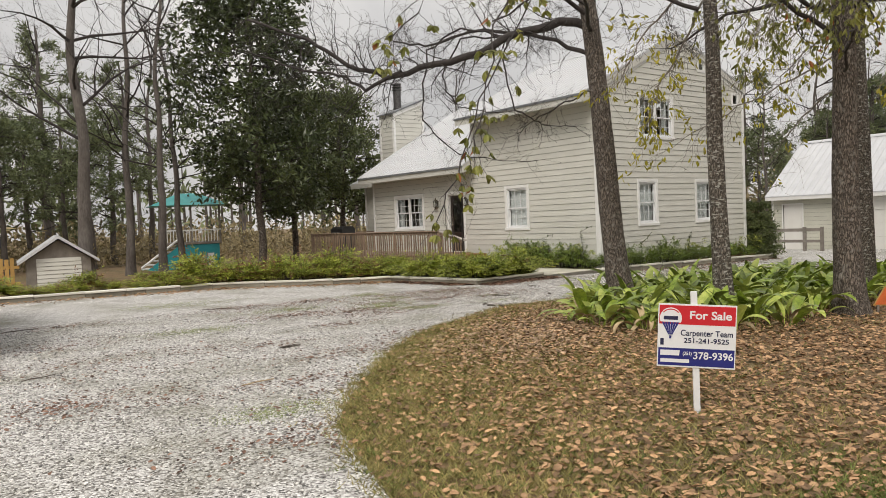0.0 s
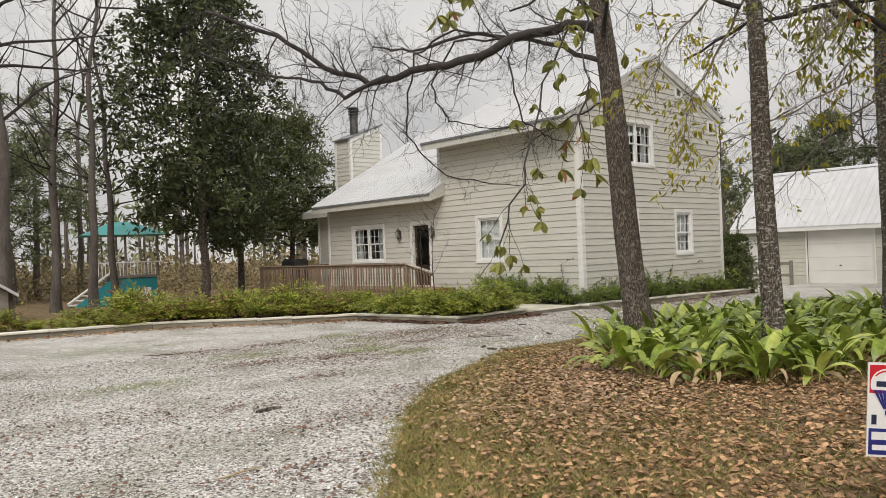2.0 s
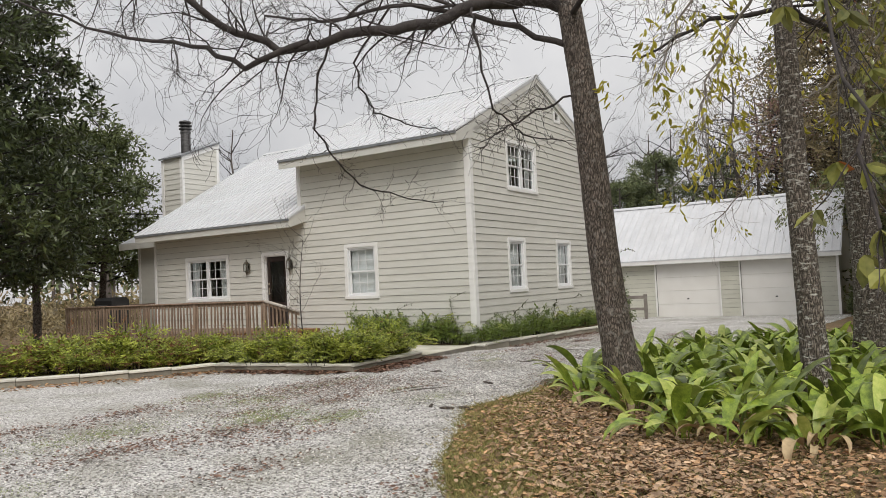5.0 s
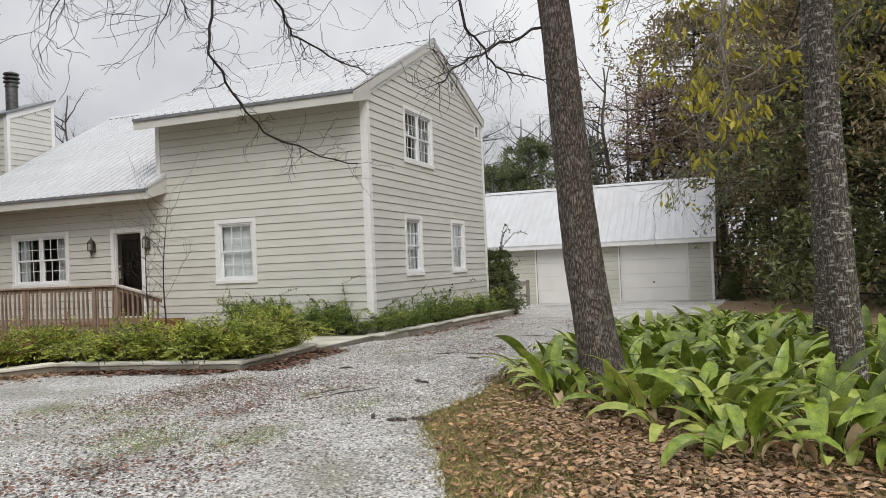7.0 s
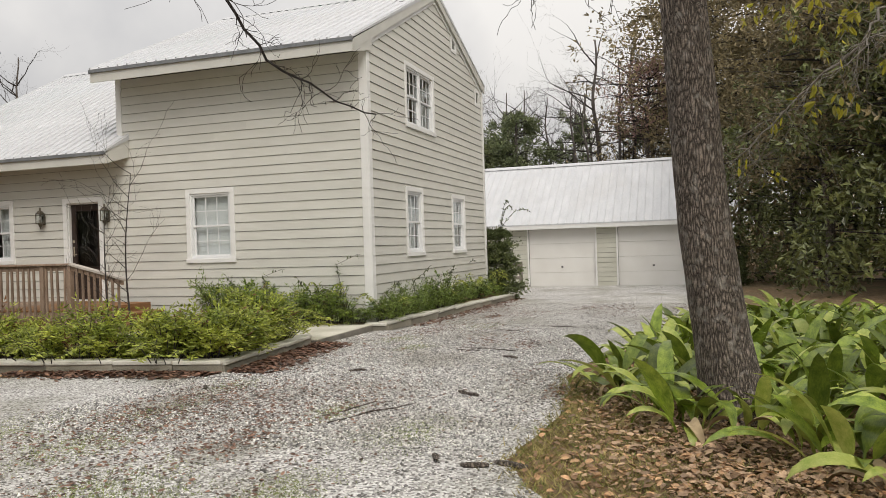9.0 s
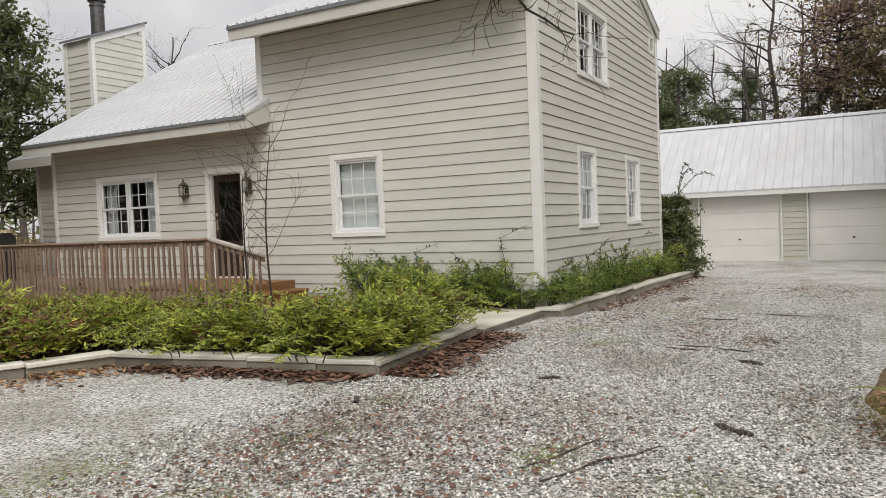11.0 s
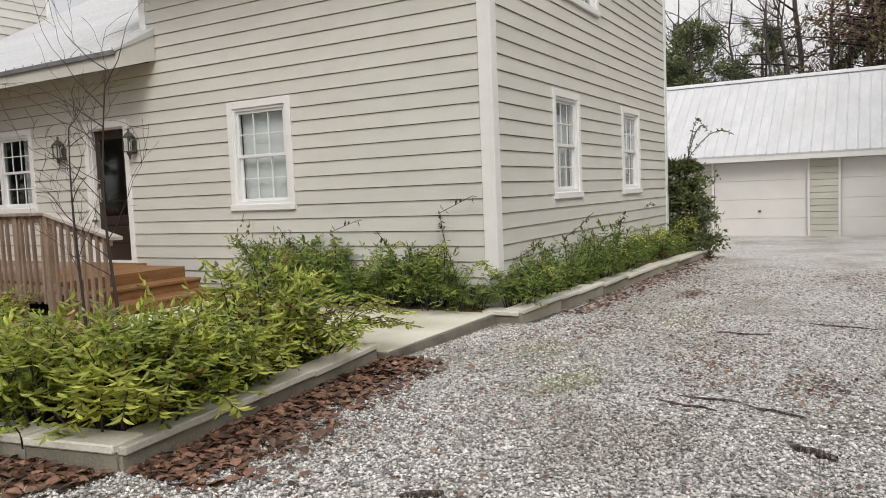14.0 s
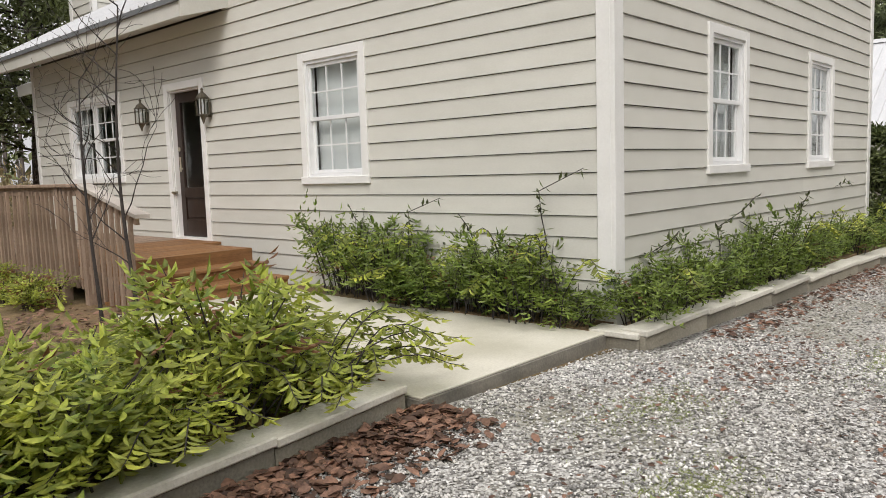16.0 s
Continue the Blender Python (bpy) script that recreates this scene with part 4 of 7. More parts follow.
for z, r in ((7.33, 0.225), (7.45, 0.23), (7.57, 0.22)):
    part("flue_ring", disc_stack(bmesh.new(), [(r - 0.04, z - 0.02), (r, z), (r, z + 0.035), (r - 0.05, z + 0.06)], 24, (20.05, 28.15, 0)), STEEL, chim)
part("flue_cowl", disc_stack(bmesh.new(), [(0.15, 7.3), (0.15, 7.6), (0.08, 7.66)], 24, (20.05, 28.15, 0)), BLACK_PLASTIC, chim)


def lantern(y):
    """A wall lantern: back plate, arm, glazed cage, roof and finials."""
    z = 2.10
    t = thing("wall_lantern", (HX - 0.03, y, z), "bronze coach lantern beside the entrance door", "wall lamp", "lanterns by the door")
    part("back_plate", boxed(-0.015, 0.0, -0.05, 0.05, -0.11, 0.09, bevel=0.004), BRONZE, t)
    part("arm", Buf().tube([(-0.01, 0, -0.05), (-0.06, 0, -0.11), (-0.1, 0, -0.08)], [0.011] * 3, 8).mesh("arm", BRONZE), BRONZE, t)
    for a in range(4):
        x, yy = (-0.1 + (0.058 if a in (0, 1) else -0.058)), (0.058 if a in (0, 3) else -0.058)
        part("cage_bar", boxed(x - 0.007, x + 0.007, yy - 0.007, yy + 0.007, -0.08, 0.13), BRONZE, t)
    part("cage_base", boxed(-0.168, -0.032, -0.068, 0.068, -0.09, -0.075, bevel=0.003), BRONZE, t)
    part("cage_rim", boxed(-0.17, -0.03, -0.07, 0.07, 0.125, 0.14, bevel=0.003), BRONZE, t)
    g = part("lamp_glass", boxed(-0.15, -0.05, -0.05, 0.05, -0.074, 0.124), GLASS, t)
    g.visible_shadow = False
    part("lantern_roof", disc_stack(bmesh.new(), [(0.085, 0.14), (0.05, 0.19), (0.02, 0.21), (0.014, 0.235), (0.022, 0.25), (0.006, 0.27)], 8, (-0.1, 0, 0)), BRONZE, t)
    part("tail", disc_stack(bmesh.new(), [(0.006, -0.2), (0.022, -0.15), (0.035, -0.12), (0.05, -0.09)], 8, (-0.1, 0, 0)), BRONZE, t)
    part("bulb", disc_stack(bmesh.new(), [(0.012, -0.07), (0.014, 0.0), (0.02, 0.04), (0.006, 0.08)], 8, (-0.1, 0, 0)), SIGN_WHITE, t)


lantern(21.36)
lantern(23.10)

# ---- deck, steps, railing ----
deck = thing("deck", (16.0, 20.1, -0.2), "low wooden deck with brown stained boards and steps", "deck")
inv = deck.matrix_basis.inverted()
y = 20.13
while y < 29.0:
    part("plank", boxed(15.98, 17.80 if y < 21.2 else (HX - 0.035 if y < 27.5 else 19.4), y, y + 0.136, 0.285, 0.325, bevel=0.005), DECK_NEW if y < 22.2 else DECK_OLD, deck, matrix=inv)
    y += 0.142
part("rim_board", boxed(15.955, 15.995, 20.1, 29.0, 0.08, 0.283), DECK_OLD, deck, matrix=inv)
part("rim_board", boxed(15.998, 17.80, 20.09, 20.128, 0.17, 0.325), DECK_NEW, deck, matrix=inv)
part("rim_board", boxed(17.80, 17.835, 20.09, 21.25, 0.1, 0.325), DECK_NEW, deck, matrix=inv)
for y in (20.2, 22.4, 24.6, 26.8, 28.9):
    part("deck_post", boxed(15.999, 16.09, y, y + 0.09, -0.35, 0.28), DECK_OLD, deck, matrix=inv)
for i, (yy, zt) in enumerate(((19.75, 0.18), (19.40, 0.035))):
    part("step_tread", boxed(16.02, 17.80 + 0.05 * i, yy - 0.025, yy + 0.345, zt - 0.04, zt, bevel=0.007), DECK_NEW, deck, matrix=inv)
    part("step_riser", boxed(16.03, 17.79 + 0.05 * i, yy, yy + 0.03, zt - 0.145, zt - 0.041), DECK_NEW, deck, matrix=inv)
part("stringer", prism(bmesh.new(), [(16.02, 19.43, -0.11), (16.02, 19.43, -0.008), (16.02, 19.79, -0.008), (16.02, 19.79, 0.135), (16.02, 20.08, 0.135), (16.02, 20.08, -0.11)], (0.035, 0, 0)), DECK_NEW, deck, matrix=inv)

railing = thing("deck_railing", (15.98, 20.1, 0.0), "weathered brown wooden deck railing with square pickets", "railing")
inv = railing.matrix_basis.inverted()
RX = 15.955
post_mesh = mesh_of("post", boxed(-0.045, 0.045, -0.045, 0.045, -0.33, 1.13, bevel=0.004), DECK_OLD)
picket_mesh = mesh_of("picket", boxed(-0.018, 0.018, -0.019, 0.019, 0.06, 1.09, bevel=0.003), DECK_OLD)
for y in (20.24, 20.86, 22.9, 25.0, 27.0, 28.95):
    part("post", post_mesh, DECK_OLD, railing, matrix=inv @ pose(RX, y, 0))
y = 20.36
while y < 28.9:
    part("picket", picket_mesh, DECK_OLD, railing, matrix=inv @ pose(RX - 0.02 + rnd.uniform(-0.004, 0.004), y, 0, rnd.uniform(-1.3, 1.3), rnd.uniform(-0.8, 0.8), rnd.uniform(-5, 5)))
    y += 0.135
part("top_rail", boxed(RX - 0.02, RX + 0.02, 20.2, 29.0, 1.04, 1.13), DECK_OLD, railing, matrix=inv)
part("rail_cap", boxed(RX - 0.075, RX + 0.075, 20.2, 29.03, 1.132, 1.168, bevel=0.006), DECK_OLD, railing, matrix=inv)
part("bottom_rail", boxed(RX - 0.02, RX + 0.02, 20.2, 29.0, 0.12, 0.20), DECK_OLD, railing, matrix=inv)
part("end_rail_cap", boxed(RX + 0.08, 19.4, 28.95, 29.03, 1.12, 1.16), DECK_OLD, railing, matrix=inv)
# sloping stair rail
slope = (1.165 - 0.87) / (20.2 - 18.97)
for nm, d0, d1, w, mt in (("stair_rail_cap", 0.0, 0.036, 0.07, RAIL_CAP), ("stair_rail", 0.038, 0.128, 0.02, DECK_OLD), ("stair_rail_low", 0.86, 0.94, 0.02, DECK_OLD)):
    yb = 18.97 if nm == "stair_rail_cap" else 19.08
    zb = 1.165 - slope * (20.2 - yb)
    part(nm, prism(bmesh.new(), [(RX - w, 20.2, 1.165 - d0), (RX - w, yb, zb - d0), (RX - w, yb, zb - d1), (RX - w, 20.2, 1.165 - d1)], (2 * w, 0, 0)), mt, railing, "pale weathered sloping rail cap" if mt is RAIL_CAP else "", matrix=inv)
for i in range(8):
    y = 19.14 + i * 0.13
    top = 1.08 - slope * (20.2 - y)
    part("picket", boxed(RX - 0.06, RX - 0.024, y - 0.018, y + 0.018, top - 1.0, top + 0.02, bevel=0.003), DECK_OLD, railing, matrix=inv)

lattice = thing("deck_lattice", (15.93, 21.0, -0.15), "weathered wooden lattice under the deck", "lattice")
for k in range(34):
    for s in (1, -1):
        b = Buf().tube([(0, k * 0.24 - 0.12 * s, -0.12), (0.006 * s, k * 0.24 + 0.12 * s, 0.19)], [0.014, 0.014], 4).mesh("slat", DECK_OLD)
        part("slat", b, DECK_OLD, lattice)

grill = thing("barbecue_grill", (17.0, 28.2, 0.325), "black lidded barbecue grill standing on the deck", "grill")
part("cabinet", boxed(-0.3, 0.3, -0.45, 0.45, 0.0, 0.72, bevel=0.02), BLACK_PLASTIC, grill)
part("lid", prism(bmesh.new(), [(-0.31, -0.46, 0.73), (0.31, -0.46, 0.73), (0.31, -0.46, 1.0), (0.2, -0.46, 1.1), (-0.2, -0.46, 1.1), (-0.31, -0.46, 1.0)], (0, 0.92, 0)), BLACK_PLASTIC, grill)
part("lid_handle", Buf().tube([(-0.36, -0.3, 0.85), (-0.36, 0.3, 0.85)], [0.015] * 2, 8).mesh("lid_handle", STEEL), STEEL, grill)

# ---- garage ----
garage = thing("garage", (0, 0, 0), "white two-door garage with lap siding and metal roof", "garage")
GD1, GD2, GD3 = (13.38, 16.04, -0.56, 1.77), (9.84, 12.50, -0.56, 1.77), (17.75, 18.65, -0.56, 1.55)
GY0, GY1 = 8.85, 19.2
gw = wall_core("front_wall", "garage", grid_minus(GY0, GY1, -0.7, 2.05, [GD1, GD2, GD3]), garage)
lay_boards(gw, "garage", -0.6, 2.0, lambda z: (GY0 + 0.09, GY1 - 0.09), [GD1, GD2, GD3], GARAGE_SIDING, lap=0.19, phase=-0.55)
for nm, y0, y1 in (("side_wall", GY0, GY0 + 0.16), ("side_wall", GY1 - 0.16, GY1)):
    part(nm, prism(bmesh.new(), [(35.545, y0, -0.7), (42.0, y0, -0.7), (42.0, y0, 2.05), (38.7, y0, 4.5), (35.545, y0, 2.25)], (0, y1 - y0, 0)), GARAGE_SIDING, garage)
part("back_wall", boxed(41.84, 42.0, GY0 + 0.162, GY1 - 0.162, -0.7, 2.05), GARAGE_SIDING, garage)
for a in ((GY0 - 0.01, GY0 + 0.09), (GY1 - 0.09, GY1 + 0.01)):
    part("corner_board", fbox(bmesh.new(), "garage", a[0], a[1], 0, 0.04, -0.65, 2.0), TRIM, garage)
for g in (GD1, GD2, GD3):
    bm = bmesh.new()
    fbox(bm, "garage", g[0] - 0.06, g[0], 0, 0.04, g[2], g[3] + 0.06)
    fbox(bm, "garage", g[1], g[1] + 0.06, 0, 0.04, g[2], g[3] + 0.06)
    fbox(bm, "garage", g[0], g[1], 0, 0.04, g[3], g[3] + 0.06)
    dd = part("garage_door" if g is not GD3 else "side_door", bm, TRIM, garage, "white sectional garage door" if g is not GD3 else "plain white door")
    if g is GD3:
        part("leaf", fbox(bmesh.new(), "garage", g[0], g[1], -0.1, -0.03, g[2], g[3], 0.004), GARAGE_DOOR, dd)
        continue
    n = 4
    for i in range(n):
        za, zb = g[2] + (g[3] - g[2]) * i / n, g[2] + (g[3] - g[2]) * (i + 1) / n
        part("door_panel", fbox(bmesh.new(), "garage", g[0] + 0.005, g[1] - 0.005, -0.1, -0.045, za + 0.004, zb - 0.003, 0.005), GARAGE_DOOR, dd)
    part("door_handle", fbox(bmesh.new(), "garage", (g[0] + g[1]) / 2 - 0.04, (g[0] + g[1]) / 2 + 0.04, -0.045, -0.01, 0.22, 0.27), BLACK_PLASTIC, dd)


def garage_roof():
    bm = bmesh.new()
    prism(bm, [(34.98, GY0 - 0.15, 1.98), (38.7, GY0 - 0.15, 4.66), (38.7, GY0 - 0.15, 4.56), (34.98, GY0 - 0.15, 1.93)], (0, GY1 - GY0 + 0.3, 0))
    r = part("roof_front", bm, ROOF, garage, "white metal roof streaked with rust")
    bm = bmesh.new()
    prism(bm, [(42.4, GY0 - 0.15, 1.98), (38.7, GY0 - 0.15, 4.66), (38.7, GY0 - 0.15, 4.56), (42.4, GY0 - 0.15, 1.93)], (0, GY1 - GY0 + 0.3, 0))
    part("roof_back", bm, ROOF, garage)
    s = Vector((3.72, 0, 2.68))
    length = s.length
    s.normalize()
    bm = bmesh.new()
    prism(bm, [(0, -0.02, 0), (0, -0.01, 0.02), (0, 0.01, 0.02), (0, 0.02, 0)], (length, 0, 0))
    me = mesh_of("rib", bm, ROOF)
    m3 = Matrix((s, Vector((0, 1, 0)), Vector((-s.z, 0, s.x)))).transposed().to_4x4()
    for i in range(36):
        part("rib", me, ROOF, r, matrix=Matrix.Translation((34.98, GY0 - 0.1 + i * (GY1 - GY0 + 0.2) / 35, 1.98)) @ m3)
    part("fascia", boxed(34.99, 35.02, GY0 - 0.14, GY1 + 0.14, 1.78, 1.95), TRIM, garage)
    part("soffit", boxed(35.02, 35.36, GY0 - 0.14, GY1 + 0.14, 1.80, 1.83), TRIM, garage)
    part("ridge_cap", prism(bmesh.new(), [(38.52, GY0 - 0.16, 4.58), (38.7, GY0 - 0.16, 4.71), (38.88, GY0 - 0.16, 4.58), (38.7, GY0 - 0.16, 4.66)], (0, GY1 - GY0 + 0.32, 0)), ROOF, garage)


garage_roof()


# ---- trees ----
def limb(buf, p, d, length, r, depth, rg, tips, droop=0.0, sides=6, spread=0.9, wander=0.22, kids=(3, 5), shrink=0.62):
    """A crooked limb with side limbs, down to twigs; tips collects the ends."""
    n = 5 if depth > 0 else 4
    pts, dirs = [p], []
    q, v = Vector(p), Vector(d).normalized()
    for i in range(n):
        v = (v + rand_dir(rg) * (wander if depth > 1 else wander * 1.35) + Vector((0, 0, -droop))).normalized()
        q = q + v * (length / n)
        pts.append(q)
        dirs.append(v)
    radii = [max(0.0022, r * (1 - 0.75 * i / n)) for i in range(n + 1)]
    buf.tube(pts, radii, sides)
    tips.append((pts[-1], dirs[-1]))
    if depth <= 0:
        return
    for k in range(rg.randint(*kids)):
        i = rg.randint(1, n - 1) if k else n - 1
        side = (dirs[i] + rand_dir(rg) * spread + Vector((0, 0, 0.10 - droop))).normalized()
        limb(buf, pts[i + 1] if k == 0 else pts[i], side, length * shrink * rg.uniform(0.7, 1.15), radii[i] * rg.uniform(0.5, 0.7), depth - 1, rg, tips, droop, max(3, sides - 1), spread, wander, kids, shrink)


def trunk_path(h, lean=(0, 0), wob=0.05, step=0.16, rg=rnd, seed=0.0):
    pts = []
    z = 0.0
    while z <= h:
        pts.append(Vector((lean[0] * z + wob * (noise.noise((z * 0.35, seed, 1)) - noise.noise((0, seed, 1))), lean[1] * z + wob * (noise.noise((z * 0.35, seed, 5)) - noise.noise((0, seed, 5))), z)))
        z += step
    return pts


def big_oak(at, r, h, lean, seed, bark, limbs, label, leafy=0):
    """A near tree: ridged trunk with flared foot, hand-set main limbs, wild upper limbs and a few leaves."""
    rg = random.Random(seed)
    t = thing("oak_tree", (*at, ground_z(at[0]) - 0.08), label, "tree", "trees of the lawn bed")
    pts = trunk_path(h, lean, 0.06, 0.09, rg, seed)
    radii = [r * (1 - 0.055 * p.z) * (1 + 0.55 * math.exp(-p.z * 3.2)) for p in pts]
    part("trunk", Buf().tube(pts, radii, 30, 0.055, seed).mesh("trunk", bark, True), bark, t)
    tips = []
    org = Vector((*at, ground_z(at[0]) - 0.08))
    for path, r0, depth in limbs:
        b = Buf()
        ps = [Vector(p) - org for p in path]
        fine = []
        for a, c in zip(ps, ps[1:]):
            for i in range(4):
                s = i / 4
                fine.append(a.lerp(c, s) + rand_dir(rg) * (0.035 if fine else 0))
        fine.append(ps[-1])
        n = len(fine)
        rr = [r0 * (1 - 0.8 * i / n) + 0.004 for i in range(n)]
        b.tube(fine, rr, 9, 0.05, seed)
        for i in range(3, n):
            for _ in range(2):
                low = fine[i] + org
                if low.x < 7.5 and low.z < 4.0:
                    if rg.random() < 0.95:
                        limb(b, fine[i], ((fine[i] - fine[i - 1]).normalized() + rand_dir(rg) * 0.6).normalized(), rg.uniform(0.12, 0.4), 0.003, 0, rg, tips, 0.1, 4)
                elif r0 < 0.03:
                    limb(b, fine[i], ((fine[i] - fine[i - 1]).normalized() * 0.7 + rand_dir(rg) * 0.8).normalized(), rg.uniform(0.15, 0.5), 0.0045, 1, rg, tips, 0.0, 4, 0.8, 0.34, (2, 4))
                elif rg.random() < 0.8:
                    d = ((fine[i] - fine[i - 1]).normalized() * 0.5 + rand_dir(rg) * 0.9 + Vector((0, 0, -0.1))).normalized()
                    limb(b, fine[i], d, rg.uniform(0.45, 1.15), min(0.013, max(0.006, rr[i] * 0.35)), depth, rg, tips, 0.02, 5, 0.85, 0.34, (3, 6), 0.6)
        tips.append((fine[-1], (fine[-1] - fine[-2]).normalized()))
        part("limb", b.mesh("limb", TWIG, True), TWIG, t)
    b = Buf()
    for k in range(9):
        z = h * rg.uniform(0.58, 0.98)
        i = min(len(pts) - 1, int(z / 0.09))
        a = rg.uniform(0, 2 * math.pi)
        limb(b, pts[i], Vector((math.cos(a), math.sin(a), rg.uniform(0.0, 0.7))), rg.uniform(2.0, 3.2), 0.045, 3, rg, tips, -0.03, 6, 0.85, 0.25, (2, 4))
    part("crown", b.mesh("crown", TWIG, True), TWIG, t, "bare upper limbs and twigs")
    if leafy:
        b, red = Buf(), Buf()
        for _ in range(leafy):
            p, d = rg.choice(tips)
            if (p + org).x < 10.6 or (p + org).z < 1.3 or (p + org).y > 7.9:
                continue
            for _ in range(rg.randint(1, 3)):
                v = (d * 0.4 + rand_dir(rg) * 0.6 + Vector((0, 0, -0.9))).normalized()
                side = v.cross(rand_dir(rg)).normalized()
                (b if rg.random() < 0.93 else red).oval(p + rand_dir(rg) * 0.06, v, side, rg.uniform(0.07, 0.12), rg.uniform(0.035, 0.055))
        for p, d in tips:
            w = p + org
            if 3.6 < w.x < 8.4 and w.y < 7.2 and 1.3 < w.z < 5.4:
                for _ in range(4):
                    v = (rand_dir(rg) * 0.7 + Vector((0, 0, -0.8))).normalized()
                    (b if rg.random() < 0.92 else red).oval(p, v, v.cross(rand_dir(rg)).normalized(), rg.uniform(0.06, 0.115), rg.uniform(0.034, 0.056))
        part("leaves", b.mesh("leaves", OAK_LEAF), OAK_LEAF, t, "sparse yellow-green leaves")
        if red.f:
            part("red_leaves", red.mesh("red_leaves", RUST_LEAF), RUST_LEAF, t, "few rust-red leaves")
    return t


big_oak((11.58, 9.38), 0.215, 8.5, (-0.01, 0.098), 3, BARK, [
    ([(11.52, 9.88, 5.0), (11.2, 10.3, 5.05), (10.2, 10.6, 4.75), (9.4, 10.9, 4.35), (8.86, 11.2, 4.2), (8.64, 12.31, 4.21), (8.06, 12.65, 4.39), (7.4, 13.0, 4.9), (6.6, 13.7, 5.3)], 0.085, 2),
    ([(8.7, 11.9, 4.22), (8.4, 12.6, 4.0), (8.3, 13.4, 4.4), (8.0, 14.6, 4.7), (7.4, 15.6, 5.2)], 0.035, 2),
    ([(10.2, 10.6, 4.75), (9.9, 11.6, 5.1), (9.7, 12.4, 4.8), (9.98, 12.95, 4.1), (9.96, 13.0, 3.57), (10.33, 13.0, 3.2), (10.88, 13.0, 2.9), (11.88, 13.0, 2.77), (13.25, 13.05, 2.8)], 0.016, 0),
    ([(10.2, 10.6, 4.75), (9.9, 11.6, 4.9), (9.87, 12.2, 4.3), (10.05, 12.2, 3.92), (10.28, 12.2, 3.72), (10.96, 12.2, 3.68), (12.2, 12.32, 3.75)], 0.014, 0),
    ([(11.53, 9.76, 3.81), (11.3, 10.2, 3.63), (10.9, 10.38, 3.4), (10.6, 10.57, 3.26), (10.3, 10.63, 3.02)], 0.012, 0),
    ([(10.2, 10.6, 4.75), (9.7, 10.3, 4.2), (9.8, 10.19, 3.36), (10.1, 10.12, 3.28), (10.4, 10.08, 3.14), (10.9, 9.76, 3.07)], 0.012, 0),
    ([(11.52, 9.82, 4.4), (11.3, 10.8, 4.9), (10.6, 11.8, 5.2), (10.0, 12.8, 5.0), (9.9, 13.8, 5.3)], 0.04, 2),
], "tall oak with dark ridged bark and one long low limb", 420)
big_oak((11.25, 7.18), 0.14, 9.0, (0.0, 0.028), 5, BARK_PALE, [
    ([(11.2, 7.4, 5.4), (10.2, 7.2, 5.9), (8.6, 6.8, 5.6), (7.0, 6.6, 4.4), (5.9, 6.5, 2.9), (5.4, 6.35, 2.05), (5.0, 6.28, 1.5)], 0.007, 1),
    ([(8.6, 6.8, 5.6), (7.4, 6.6, 5.1), (6.3, 6.3, 4.3), (5.5, 5.9, 3.3), (4.95, 5.5, 2.5), (4.7, 5.35, 2.1)], 0.006, 1),
    ([(8.6, 6.8, 5.6), (7.0, 6.9, 5.4), (5.9, 6.6, 4.6), (4.9, 6.2, 3.5), (4.3, 5.95, 2.95)], 0.005, 1),
    ([(11.2, 7.45, 4.6), (10.6, 8.2, 5.1), (9.4, 8.8, 5.0), (8.3, 9.0, 4.4)], 0.03, 2),
    ([(11.2, 7.4, 5.0), (11.9, 6.6, 5.6), (12.4, 5.6, 5.5), (12.6, 4.6, 5.0)], 0.035, 2),
], "slim straight oak with lichen-spotted bark and hanging leaves", 760)
big_oak((12.35, 5.78), 0.205, 9.0, (0.0, 0.012), 8, BARK, [
    ([(12.37, 5.7, 4.4), (12.9, 5.0, 5.0), (13.3, 4.0, 5.1), (14.0, 3.1, 5.6)], 0.08, 2),
    ([(12.32, 5.82, 3.9), (11.6, 6.3, 4.5), (10.6, 6.5, 4.6), (9.4, 6.4, 4.3)], 0.035, 2),
    ([(12.33, 5.8, 3.3), (12.0, 5.6, 3.7), (11.2, 5.2, 3.8), (10.3, 4.9, 3.4)], 0.02, 1),
], "thick oak with dark bark at the edge of the strap-leaf bed", 900)
big_oak((15.3, 6.87), 0.24, 9.5, (0.0, 0.0), 11, BARK_PALE, [([(15.3, 6.9, 4.8), (14.6, 7.6, 5.3), (14.0, 8.6, 5.2), (13.6, 9.6, 4.7)], 0.05, 2)], "grey-barked oak behind the strap-leaf bed", 500)
big_oak((14.6, 5.55), 0.19, 9.5, (0.0, 0.01), 14, BARK_PALE, [([(14.6, 5.6, 4.4), (13.9, 5.9, 5.0), (13.0, 6.0, 5.1), (12.2, 5.7, 4.6)], 0.04, 2)], "pale-barked tree standing in leaf litter", 500)


